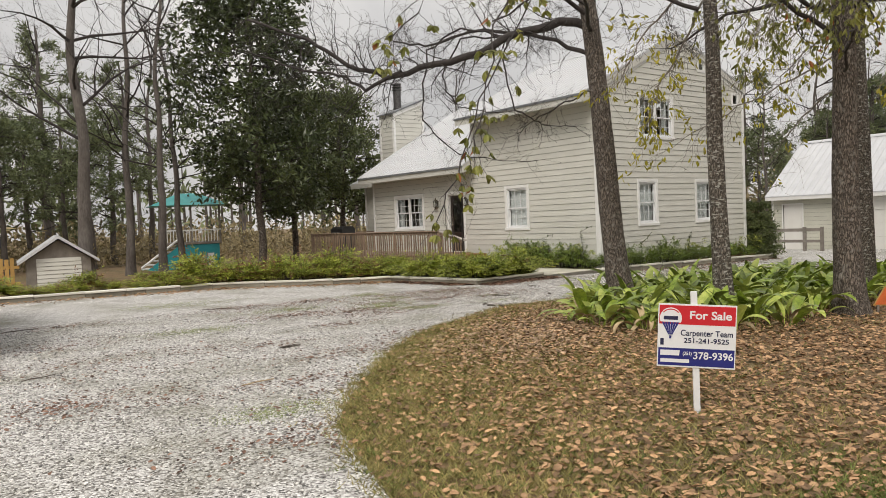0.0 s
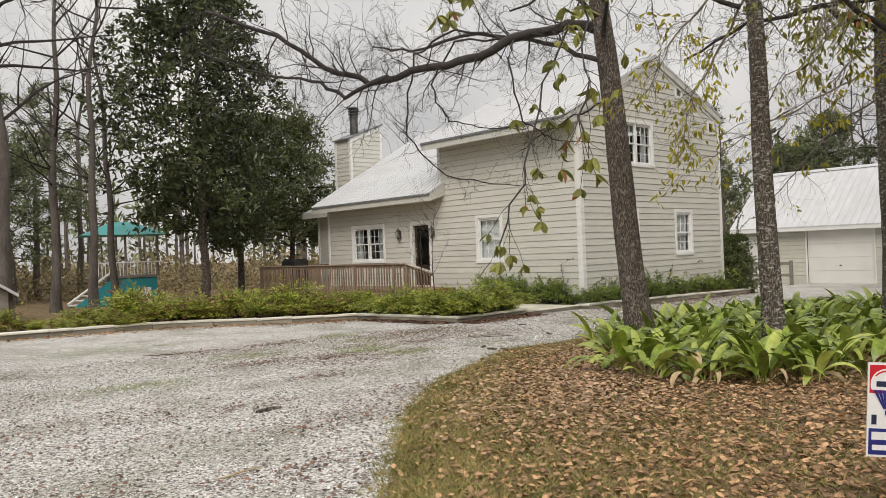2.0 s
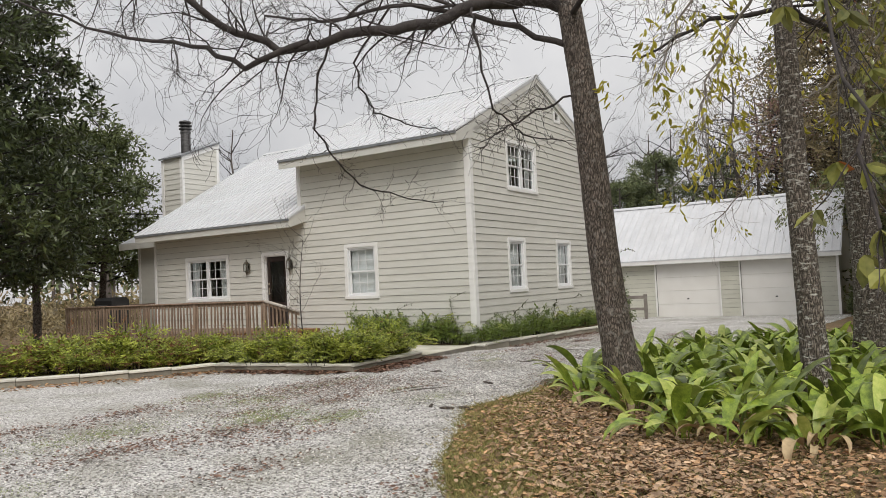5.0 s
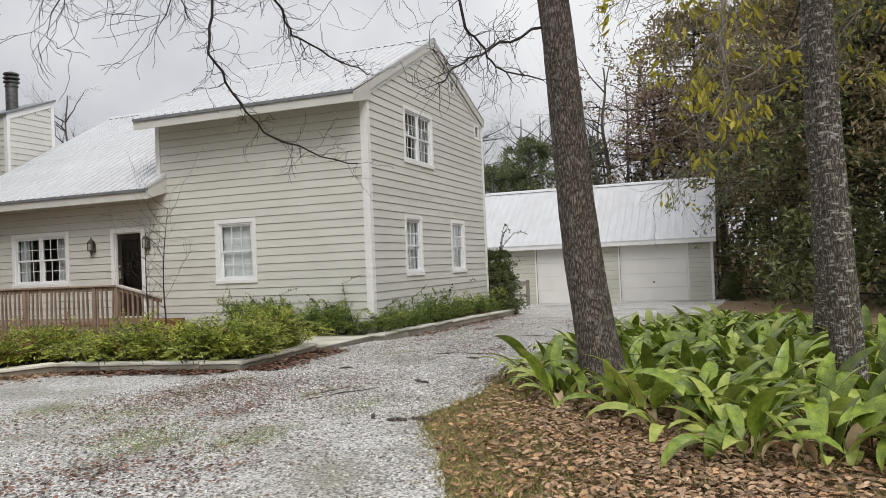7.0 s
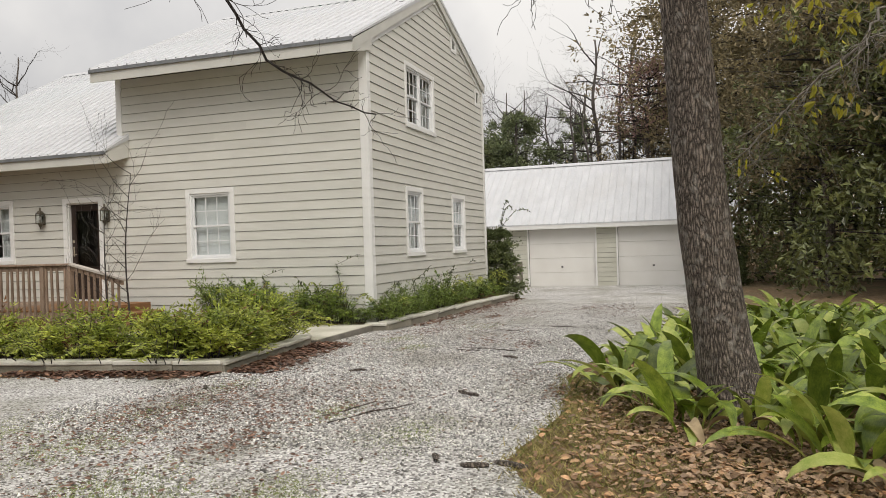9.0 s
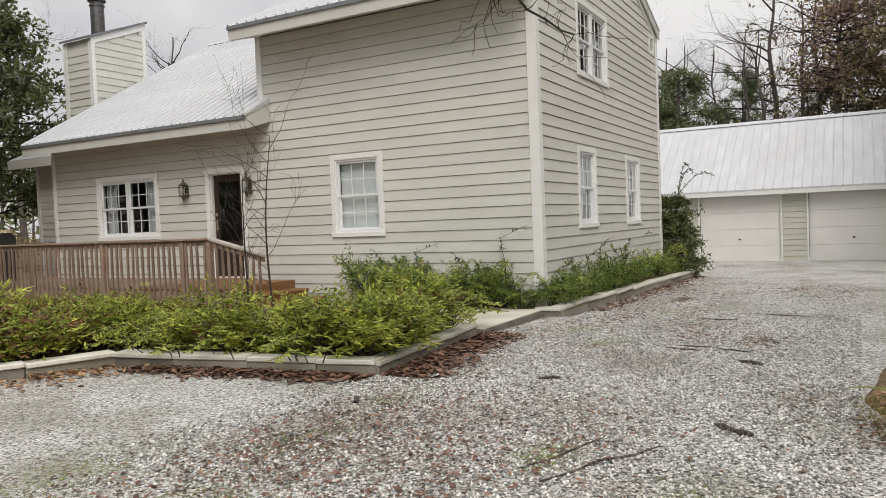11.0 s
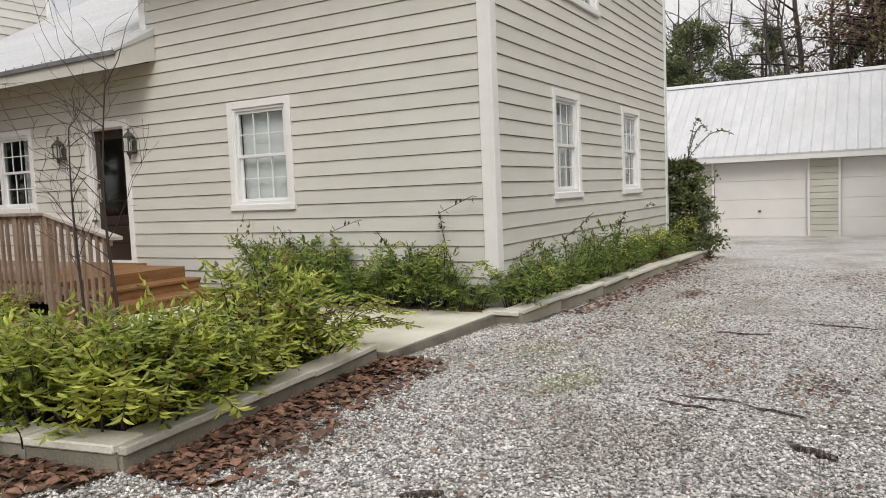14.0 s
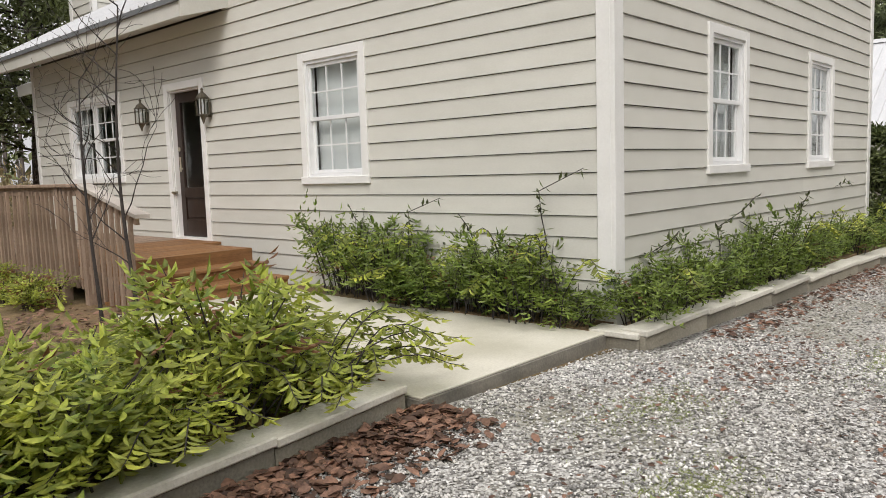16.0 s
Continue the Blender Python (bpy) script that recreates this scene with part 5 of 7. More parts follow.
def leafy_branch(path, seed, leaves, mat_=None, label="long pale branch with drooping yellow-green leaves"):
    """A long pale side branch with drooping tufts of yellow-green leaves."""
    rg = random.Random(seed)
    o = Vector(path[0])
    t = thing("leafy_branch", path[0], label, "branch", "branches over the strap-leaf bed")
    ps = [Vector(p) - o for p in path]
    fine = []
    for a, c in zip(ps, ps[1:]):
        fine += [a.lerp(c, i / 5) + rand_dir(rg) * (0.03 if fine or i else 0) for i in range(5)]
    fine.append(ps[-1])
    n = len(fine)
    b, lv, tips = Buf(), Buf(), []
    b.tube(fine, [0.018 * (1 - 0.8 * i / n) + 0.003 for i in range(n)], 6)
    for i in range(4, n):
        for _ in range(2):
            limb(b, fine[i], ((fine[i] - fine[i - 1]).normalized() + rand_dir(rg) * 0.8).normalized(), rg.uniform(0.3, 0.8), 0.006, 1, rg, tips, 0.05, 4, 0.8, 0.3)
    for p, d in rg.sample(tips, min(leaves, len(tips))):
        for _ in range(rg.randint(5, 9)):
            v = (d * 0.4 + rand_dir(rg) * 0.7 + Vector((0, 0, -0.7))).normalized()
            lv.oval(p + rand_dir(rg) * 0.1, v, v.cross(rand_dir(rg)).normalized(), rg.uniform(0.08, 0.14), rg.uniform(0.03, 0.05))
    part("stem", b.mesh("stem", PALE_TWIG, True), PALE_TWIG, t)
    part("foliage", lv.mesh("foliage", mat_ or YELLOW_LEAF), mat_ or YELLOW_LEAF, t)


leafy_branch([(11.2, 7.38, 4.7), (11.35, 7.8, 4.2), (11.05, 8.1, 3.5), (10.7, 8.1, 2.9)], 1, 30)
leafy_branch([(11.2, 7.4, 5.2), (11.1, 7.9, 4.8), (10.8, 8.3, 4.2), (10.5, 8.45, 3.6)], 7, 22)
for k, path in enumerate(([(12.36, 5.82, 5.2), (11.6, 5.4, 4.9), (10.6, 5.0, 4.5), (9.8, 4.7, 4.0)], [(12.36, 5.82, 4.8), (11.8, 6.4, 4.6), (11.0, 6.3, 4.2), (10.2, 6.0, 3.7)], [(12.36, 5.82, 5.6), (11.8, 5.6, 5.6), (11.2, 5.8, 5.2), (10.7, 5.7, 4.6)], [(12.36, 5.82, 4.4), (12.2, 5.2, 4.4), (11.6, 4.6, 4.1), (11.0, 4.2, 3.6)])):
    leafy_branch(path, 30 + k, 34, OAK_LEAF, "twiggy oak branch with hanging olive-green leaves")
leafy_branch([(15.2, 6.8, 4.4), (14.4, 7.3, 3.9), (13.2, 8.0, 3.3), (12.05, 8.33, 2.75)], 2, 20)
leafy_branch([(14.6, 5.6, 5.4), (13.8, 6.0, 4.9), (13.1, 6.5, 4.2), (12.6, 6.9, 3.6)], 3, 24)
leafy_branch([(15.3, 6.8, 5.8), (15.0, 7.4, 5.2), (14.8, 8.0, 4.5), (14.4, 8.6, 4.0)], 4, 14)
leafy_branch([(14.6, 5.5, 4.6), (13.6, 5.2, 4.4), (12.8, 5.1, 3.8), (12.2, 5.2, 3.2)], 5, 22)
leafy_branch([(15.3, 6.9, 3.8), (15.6, 7.6, 3.6), (15.8, 8.4, 3.0), (15.9, 9.1, 2.3)], 6, 4)
for k, path in enumerate(([(29.5, 6.2, 5.2), (29.4, 7.6, 4.6), (29.2, 8.8, 3.95), (29.0, 9.8, 3.5)], [(29.5, 6.2, 4.2), (29.6, 7.2, 3.8), (29.5, 8.2, 3.3), (29.4, 8.9, 2.7)])):
    leafy_branch(path, 20 + k, 40, HOLLY, "dark leafy evergreen branch reaching over the garage corner")


def bare_tree(name, seed, h, r, label, fork=False):
    rg = random.Random(seed)
    t = thing(name, (0, 0, -50), label, "tree", "bare trees")
    tips = []
    b = Buf()
    pts = trunk_path(h, (rg.uniform(-0.03, 0.03), rg.uniform(-0.03, 0.03)), 0.3, 0.5, rg, seed)
    b.tube(pts, [r * (1 - 0.8 * p.z / h) * (1 + 0.4 * math.exp(-p.z * 2)) for p in pts], 12, 0.05, seed)
    part("trunk", b.mesh("trunk", BARK_GREY, True), BARK_GREY, t)
    b = Buf()
    for k in range(15):
        z = h * rg.uniform(0.32, 0.97)
        a = rg.uniform(0, 6.28)
        i = min(len(pts) - 1, int(z / 0.5))
        limb(b, pts[i], Vector((math.cos(a), math.sin(a), rg.uniform(0.15, 1.0))), h * rg.uniform(0.15, 0.27), r * 0.24, 3, rg, tips, -0.02, 5, 0.8, 0.22, (2, 4))
    part("crown", b.mesh("crown", TWIG), TWIG, t)
    return t


def pine_tree(seed, h, label):
    rg = random.Random(seed)
    t = thing("pine_tree", (0, 0, -50), label, "tree", "pine trees")
    pts = trunk_path(h, (rg.uniform(-0.02, 0.02), rg.uniform(-0.02, 0.02)), 0.25, 0.6, rg, seed)
    part("trunk", Buf().tube(pts, [0.20 * (1 - 0.8 * p.z / h) for p in pts], 9, 0.05, seed).mesh("trunk", BARK_GREY, True), BARK_GREY, t)
    b, n = Buf(), Buf()
    for k in range(30):
        z = h * (0.28 + 0.7 * (k / 30) ** 0.9)
        i = min(len(pts) - 1, int(z / 0.6))
        a = rg.uniform(0, 6.28)
        ln = (1 - (z / h) ** 1.6) * h * 0.24 + 0.5
        tips = []
        limb(b, pts[i], Vector((math.cos(a), math.sin(a), rg.uniform(0.0, 0.5))), ln, 0.035, 1, rg, tips, 0.0, 4, 0.7, 0.2, (3, 5))
        for p, d in tips:
            for _ in range(32):
                v = (d * 0.7 + rand_dir(rg)).normalized()
                n.leaf(p + rand_dir(rg) * rg.uniform(0, 0.36), v, v.cross(rand_dir(rg)).normalized(), rg.uniform(0.22, 0.42), 0.066, 0.0)
    part("limb_work", b.mesh("limb_work", TWIG), TWIG, t)
    part("needles", n.mesh("needles", PINE), PINE, t, "dark green needle tufts")
    return t


def broad_evergreen(seed, h, rad, base, count, leaf_mat, label, size=0.17, name="evergreen_tree", trunk_r=0.17):
    """A dense crown made of many leaf clumps on limbs, with gaps and an uneven outline."""
    rg = random.Random(seed)
    t = thing(name, (0, 0, -50), label, "tree", "evergreen trees")
    pts = trunk_path(h * 0.93, (0, 0), 0.25, 0.4, rg, seed)
    part("trunk", Buf().tube(pts, [trunk_r * (1 - 0.85 * p.z / h) for p in pts], 10, 0.05, seed).mesh("trunk", BARK, True), BARK, t)
    b, lv = Buf(), Buf()
    for k in range(70):
        s = (k + rg.random()) / 70
        z = base + (h - base) * s
        env = rad * (0.55 + 0.45 * math.sin(min(1.0, s * 2.2 + 0.25) * 1.57)) * (1 - max(0, s - 0.35) ** 1.6 * 1.45)
        a = k * 2.4 + rg.uniform(-0.4, 0.4)
        i = min(len(pts) - 1, int(z / 0.4))
        ln = max(0.35, env * rg.uniform(0.72, 1.12))
        p0 = pts[i]
        d = Vector((math.cos(a), math.sin(a), rg.uniform(-0.05, 0.35))).normalized()
        b.tube([p0, p0 + d * ln * 0.5, p0 + d * ln * 0.95], [0.04, 0.022, 0.006], 4)
        for c in range(9):
            m = p0 + d * ln * (0.3 + 0.72 * (c + rg.random()) / 9) + rand_dir(rg) * ln * rg.uniform(0.05, 0.34)
            for _ in range(count):
                v = (rand_dir(rg) + d * 0.5 + Vector((0, 0, 0.15))).normalized()
                lv.leaf(m + rand_dir(rg) * rg.uniform(0.0, min(0.5, ln * 0.32)), v, v.cross(rand_dir(rg)).normalized(), size * rg.uniform(0.7, 1.25), size * 0.42, 0.08)
    part("limb_work", b.mesh("limb_work", TWIG), TWIG, t)
    part("crown", lv.mesh("crown", leaf_mat), leaf_mat, t)
    return t


def put_trees(proto, places):
    for i, (x, y, s, turn) in enumerate(places):
        m = pose(x, y, ground_z(x) - 0.1, 0, 0, turn)
        ob = copy_thing(proto, m)
        ob.scale = (s, s, s)
    for o in (*proto.children_recursive, proto):
        bpy.data.objects.remove(o)


put_trees(broad_evergreen(21, 12.8, 3.9, 2.7, 28, MAGNOLIA, "tall dark glossy magnolia with dense crown", 0.27), [(13.9, 29.6, 1.0, 20)])
put_trees(broad_evergreen(22, 9.0, 3.0, 2.6, 21, EVERGREEN, "mid-green evergreen tree beside the deck", 0.21), [(20.4, 33.8, 1.0, 0), (17.2, 33.0, 0.95, 120)])
put_trees(broad_evergreen(25, 9.5, 4.6, 0.5, 26, HOLLY, "large dark holly-like evergreen at the wood's edge", 0.24), [(28.5, 3.4, 1.0, 40), (33.0, -2.0, 1.15, 190), (37.0, 5.0, 1.0, 80), (25.5, -1.5, 0.95, 300), (21.5, 0.2, 0.75, 210)])
put_trees(broad_evergreen(26, 11.5, 4.2, 3.6, 20, BROWN_LEAF, "tall tree with brown winter leaves", 0.19), [(33.0, 5.4, 1.0, 60), (24.5, 2.0, 1.0, 10), (45.5, 8.5, 1.1, 140), (40.0, 0.0, 1.25, 260), (29.0, -1.0, 1.2, 200), (36.5, 2.5, 1.3, 20), (31.0, 3.0, 1.25, 110), (48, 4, 1.4, 70), (21.0, -3.0, 1.1, 170), (46.5, 9.6, 1.4, 15), (42.0, 5.4, 1.35, 95)])
put_trees(broad_evergreen(27, 11.5, 2.6, 7.2, 6, RED_TWIG, "slender tree with dull red fruiting crown", 0.13), [(44.2, 11.7, 1.0, 0)])
put_trees(pine_tree(31, 13.0, "tall loblolly pine with dark green needles"), [(2.0, 43, 0.75, 0), (6.5, 48, 0.85, 70), (-3, 46, 0.8, 140), (-9, 38, 0.75, 200), (11, 55, 1.2, 260), (-15, 30, 1.0, 320), (50, 29, 0.95, 80), (55, 17, 0.85, 130), (44, 33, 0.8, 220), (-1, 37, 0.7, 33), (1.5, 54, 0.95, 99), (-20, 46, 1.3, 12), (60, 40, 1.1, 50), (18, 62, 1.2, 10), (52, 6, 1.1, 210), (-24, 22, 1.0, 44), (4.5, 45, 0.75, 15), (8.8, 40.5, 0.7, 190), (-6, 42, 0.8, 250), (0.2, 40, 0.7, 300), (50.0, 20.7, 0.8, 40), (45.5, 18.9, 0.72, 100), (47.0, 15.9, 0.68, 10)])
put_trees(pine_tree(32, 10.0, "young bushy pine with soft green needles"), [(4.2, 39, 0.75, 10), (-5.5, 34, 0.75, 120), (7.5, 42, 0.8, 230), (48.5, 22.6, 0.85, 60), (44.0, 20.5, 0.78, 10), (46.5, 26, 0.8, 150), (51, 12, 1.0, 60), (-12, 41, 1.1, 0), (56, 34, 1.0, 310), (-2.5, 38.5, 0.7, 77), (5.8, 37.0, 0.7, 20), (-0.5, 34.5, 0.7, 260), (9.6, 38.5, 0.75, 310), (11.6, 42.5, 0.85, 40), (-4.2, 41.0, 0.85, 160), (3.0, 42.0, 0.9, 70), (2.0, 37.5, 0.65, 140), (-8.0, 35.0, 0.75, 200), (45.8, 18.9, 0.95, 33), (47.5, 20.6, 0.85, 170), (46.2, 19.6, 0.8, 210)])
put_trees(bare_tree("bare_tree", 41, 13.5, 0.22, "bare grey-barked hardwood with spreading limbs"), [(6.4, 25.6, 1.0, 0), (1.6, 33.5, 0.8, 90), (-3.5, 29.0, 0.9, 160), (50, 24, 0.9, 20), (46, 14.5, 0.95, 100), (9.5, 48, 1.0, 200)])
put_trees(bare_tree("bare_tree", 42, 12.0, 0.15, "slender bare tree with fine grey twigs"), [(9.6, 28.4, 1.0, 0), (9.0, 30.5, 1.1, 90), (11.2, 31.2, 0.95, 210), (4.0, 33, 1.0, 300), (-7, 28, 1.1, 20), (47, 17, 0.85, 140), (43.8, 24, 0.8, 260), (49, 9, 1.0, 310), (53, 20, 1.0, 50), (45.0, 13.4, 0.95, 10), (46.8, 12.7, 1.05, 60), (44.0, 14.6, 0.8, 120), (14, 44, 1.1, 10), (22, 50, 1.1, 100), (30, 48, 1.2, 150), (38, 45, 1.1, 200), (44.5, 15.5, 0.85, 75), (45.5, 12.0, 0.9, 15), (48, 19.5, 0.9, 200), (52, 15.5, 1.0, 111), (46.5, 22.5, 0.8, 333)])

# far woods closing the horizon
rg = random.Random(77)
trunks, tufts, bare = Buf(), Buf(), Buf()
for k in range(520):
    a = rg.uniform(0, 2 * math.pi)
    dist = rg.uniform(62, 105)
    x, y = 12 + dist * math.cos(a), 14 + dist * math.sin(a)
    h = rg.uniform(7, 13)
    z = ground_z(x)
    trunks.tube([(x, y, z - 0.3), (x + rg.uniform(-0.4, 0.4), y, z + h * 0.5), (x, y + rg.uniform(-0.5, 0.5), z + h)], [0.2, 0.14, 0.04], 4)
    pine = rg.random() < 0.6
    for _ in range(70 if pine else 45):
        zz = z + h * (rg.uniform(0.08, 1.0))
        rr = (1.15 - (zz - z) / h) * h * 0.24
        p = Vector((x + rg.gauss(0, 0.6) * rr, y + rg.gauss(0, 0.6) * rr, zz))
        v = rand_dir(rg)
        (tufts if pine else bare).leaf(p, v, v.cross(rand_dir(rg)).normalized(), rg.uniform(0.9, 1.6), 0.5 if pine else 0.035, 0.0)
woods = thing("far_woods", (0, 0, 0), "distant mixed woods of pines and bare trees", "woods", kind="stuff")
part("trunks", trunks.mesh("trunks", BARK_GREY), BARK_GREY, woods)
part("pine_crowns", tufts.mesh("pine_crowns", PINE), PINE, woods)
part("bare_twigs", bare.mesh("bare_twigs", TWIG), TWIG, woods)
rg = random.Random(78)
b = Buf()
for k in range(2600):
    a = rg.uniform(0, 2 * math.pi)
    dist = rg.uniform(48, 66)
    x, y = 12 + dist * math.cos(a), 14 + dist * math.sin(a)
    if inside([(35, 8), (44, 8), (44, 20), (35, 20)], x, y):
        continue
    for _ in range(9):
        v = (rand_dir(rg) + Vector((0, 0, 0.4))).normalized()
        b.leaf(Vector((x, y, ground_z(x) + rg.uniform(0, 2.4))) + rand_dir(rg) * 0.8, v, v.cross(rand_dir(rg)).normalized(), rg.uniform(0.4, 0.9), rg.uniform(0.08, 0.3), 0.0)
for k in range(3200):
    x, y = rg.uniform(-22, 30), rg.uniform(38, 54)
    for _ in range(12):
        v = (rand_dir(rg) + Vector((0, 0, 0.4))).normalized()
        b.leaf(Vector((x, y, ground_z(x) + rg.uniform(0, 1.5) * rg.random() ** 0.5)) + rand_dir(rg) * 0.6, v, v.cross(rand_dir(rg)).normalized(), rg.uniform(0.14, 0.42), rg.uniform(0.03, 0.11), 0.0)
for k in range(2200):
    x, y = rg.uniform(43.5, 58), rg.uniform(-12, 34)
    for _ in range(8):
        v = (rand_dir(rg) + Vector((0, 0, 0.4))).normalized()
        b.leaf(Vector((x, y, ground_z(x) + rg.uniform(0, 4.2 if y > 11.5 else 6.0) * rg.random() ** 0.6)) + rand_dir(rg) * 0.8, v, v.cross(rand_dir(rg)).normalized(), rg.uniform(0.3, 0.9), rg.uniform(0.05, 0.2), 0.0)
tagged(part("undergrowth", b.mesh("undergrowth", BROWN_LEAF), BROWN_LEAF, None), "brown tangled undergrowth at the edge of the woods", "undergrowth", kind="stuff")


# ---- strap-leaved bed ----
def strap_leaf(length, width, bend, fold, name, mat_):
    """An upright arching blade with a folded rib and pointed tip."""
    bm = bmesh.new()
    n = 10
    rows = []
    x = z = 0.0
    ang = radians(82)
    for i in range(n + 1):
        s = i / n
        w = width * (0.10 + 0.9 * math.sin(((s - 0.2) / 0.8) ** 0.8 * math.pi) ** 0.85) / 2 if 0.2 < s < 1 else width * 0.06
        if i == n:
            w = 0.0015
        up = w * fold
        nx, nz = -math.sin(ang), math.cos(ang)
        rows.append([bm.verts.new((x + nx * k, y, z + nz * k)) for y, k in ((-w, up), (0, 0), (w, up))])
        x += math.cos(ang) * length / n
        z += math.sin(ang) * length / n
        ang -= radians(bend) / n * (0.4 + 1.3 * s)
    for a, b in zip(rows, rows[1:]):
        for j in (0, 1):
            bm.faces.new((a[j], a[j + 1], b[j + 1], b[j]))
    me = mesh_of(name, bm, mat_)
    me.polygons.foreach_set("use_smooth", [True] * len(me.polygons))
    return me


LEAVES = [strap_leaf(0.66, 0.118, 60, 0.22, "leaf", BED_LEAF), strap_leaf(0.78, 0.135, 100, 0.2, "leaf", BED_LEAF), strap_leaf(0.62, 0.108, 45, 0.25, "leaf", BED_LEAF), strap_leaf(0.74, 0.12, 130, 0.2, "leaf", BED_LEAF), strap_leaf(0.58, 0.13, 85, 0.25, "leaf", BED_LEAF), strap_leaf(0.70, 0.125, 165, 0.18, "leaf", BED_LEAF)]
PALE = [strap_leaf(0.70, 0.12, 80, 0.2, "pale_leaf", BED_PALE), strap_leaf(0.62, 0.125, 125, 0.2, "pale_leaf", BED_PALE), strap_leaf(0.56, 0.11, 150, 0.2, "pale_leaf", BED_PALE)]
DEAD = [strap_leaf(0.48, 0.085, 170, 0.6, "dry_leaf", BED_DEAD), strap_leaf(0.40, 0.06, 190, 0.7, "dry_leaf", BED_DEAD)]
rg = random.Random(17)
spots = [(11.05, 9.28), (11.35, 9.85), (11.8, 10.05), (12.25, 10.3), (10.55, 8.95), (12.05, 9.6), (11.0, 9.75)]
tries = 0
while len(spots) < 185 and tries < 16000:
    tries += 1
    x, y = rg.uniform(8.6, 19.7), rg.uniform(5.6, 10.9)
    if not inside(PLANTS, x, y) or any(math.hypot(x - a, y - b) < 0.42 for a, b in spots):
        continue
    if any(math.hypot(x - a, y - b) < r for a, b, r in ((11.57, 9.44, 0.33), (11.25, 7.18, 0.26), (12.35, 5.78, 0.42), (15.3, 6.87, 0.36), (14.6, 5.55, 0.4))):
        continue
    spots.append((x, y))
for x, y in spots:
    c = thing("strap_leaf_plant", (x, y, ground_z(x)), "clump of broad arching green strap leaves", "plant", "strap-leaf plants of the bed", turn=rg.uniform(0, 360))
    near = edge_distance(PLANTS + PLANTS[:1], x, y) < 0.5
    n = rg.randint(9, 16)
    for k in range(n):
        pale = rg.random() < (0.45 if near else 0.3)
        dead = near and rg.random() < 0.12
        me = rg.choice(DEAD) if dead else (rg.choice(PALE) if pale else rg.choice(LEAVES))
        s = rg.uniform(0.65, 1.2)
        a = k * 137.5 + rg.uniform(-25, 25)
        rr = rg.uniform(0.0, 0.16)
        m = pose(rr * math.cos(radians(a)), rr * math.sin(radians(a)), 0.0, rg.uniform(-20, 20), rg.uniform(-6, 38), a) @ Matrix.Diagonal((s, s * rg.uniform(0.85, 1.2), s, 1))
        part(me.name.split(".")[0], me, None, c, matrix=m)


# ---- shrubs ----
def shrub_mesh(seed, rad, h, count, size, red=0.08):
    """Canes carrying sprays of narrow leaflets, open at the edge."""
    rg = random.Random(seed)
    canes, lv, rd = Buf(), Buf(), Buf()
    for k in range(26):
        a, q = rg.uniform(0, 6.28), rg.uniform(0, rad * 0.45)
        p = Vector((q * math.cos(a), q * math.sin(a), 0))
        top = Vector((rad * rg.uniform(0.2, 1.0) * math.cos(a), rad * rg.uniform(0.2, 1.0) * math.sin(a), h * rg.uniform(0.5, 1.05)))
        mid = p.lerp(top, 0.55) + Vector((0, 0, h * 0.12))
        canes.tube([p, mid, top], [0.007, 0.005, 0.002], 4)
        for j in range(count):
            s = rg.uniform(0.25, 1.0)
            c = (p.lerp(mid, s * 2) if s < 0.5 else mid.lerp(top, s * 2 - 1)) + rand_dir(rg) * 0.04
            # one spray: a stalk with paired leaflets
            d = (rand_dir(rg, 0.5) + Vector((math.cos(a), math.sin(a), 0.25)) * 0.6).normalized()
            side = d.cross(Vector((0, 0, 1))).normalized()
            ln = size * rg.uniform(1.6, 3.0)
            use = rd if rg.random() < red else lv
            for i in range(4):
                o = c + d * (ln * i / 3) - Vector((0, 0, 0.02 * (i / 3) ** 2))
                for sg in (1, -1):
                    if rg.random() < 0.14:
                        continue
                    v = (d * 0.55 + side * sg + rand_dir(rg) * 0.55 + Vector((0, 0, rg.uniform(-0.45, 0.1)))).normalized()
                    use.oval(o, v, (v.cross(Vector((0, 0, 1))) + rand_dir(rg) * 0.5).normalized(), size * rg.uniform(0.6, 1.25), size * rg.uniform(0.3, 0.44), 0.2)
            use.leaf(c + d * ln, d, side, size, size * 0.33, 0.06)
    return canes, lv, rd


def shrub_proto(seed, rad, h, count, size, label, red=0.08, name="nandina_shrub", group="shrubs of the planter", leaf_mat=SHRUB_LEAF):
    t = thing(name, (0, 0, -50), label, "shrub", group)
    c, l_, r_ = shrub_mesh(seed, rad, h, count, size, red)
    part("cane", c.mesh("cane", TWIG), TWIG, t)
    part("foliage", l_.mesh("foliage", leaf_mat), leaf_mat, t)
    if r_.f:
        part("bronze_foliage", r_.mesh("bronze_foliage", SHRUB_RED), SHRUB_RED, t, "bronze-red leaves")
    return t


def scatter(protos, places, z=0.0):
    rg = random.Random(len(places))
    for i, (x, y, s, zs) in enumerate(places):
        ob = copy_thing(protos[i % len(protos)], pose(x, y, ground_z(x) + z, rg.uniform(-5, 5), rg.uniform(-5, 5), rg.uniform(0, 360)))
        ob.scale = (s, s, s * zs)
    for p in protos:
        for o in (*p.children_recursive, p):
            bpy.data.objects.remove(o)


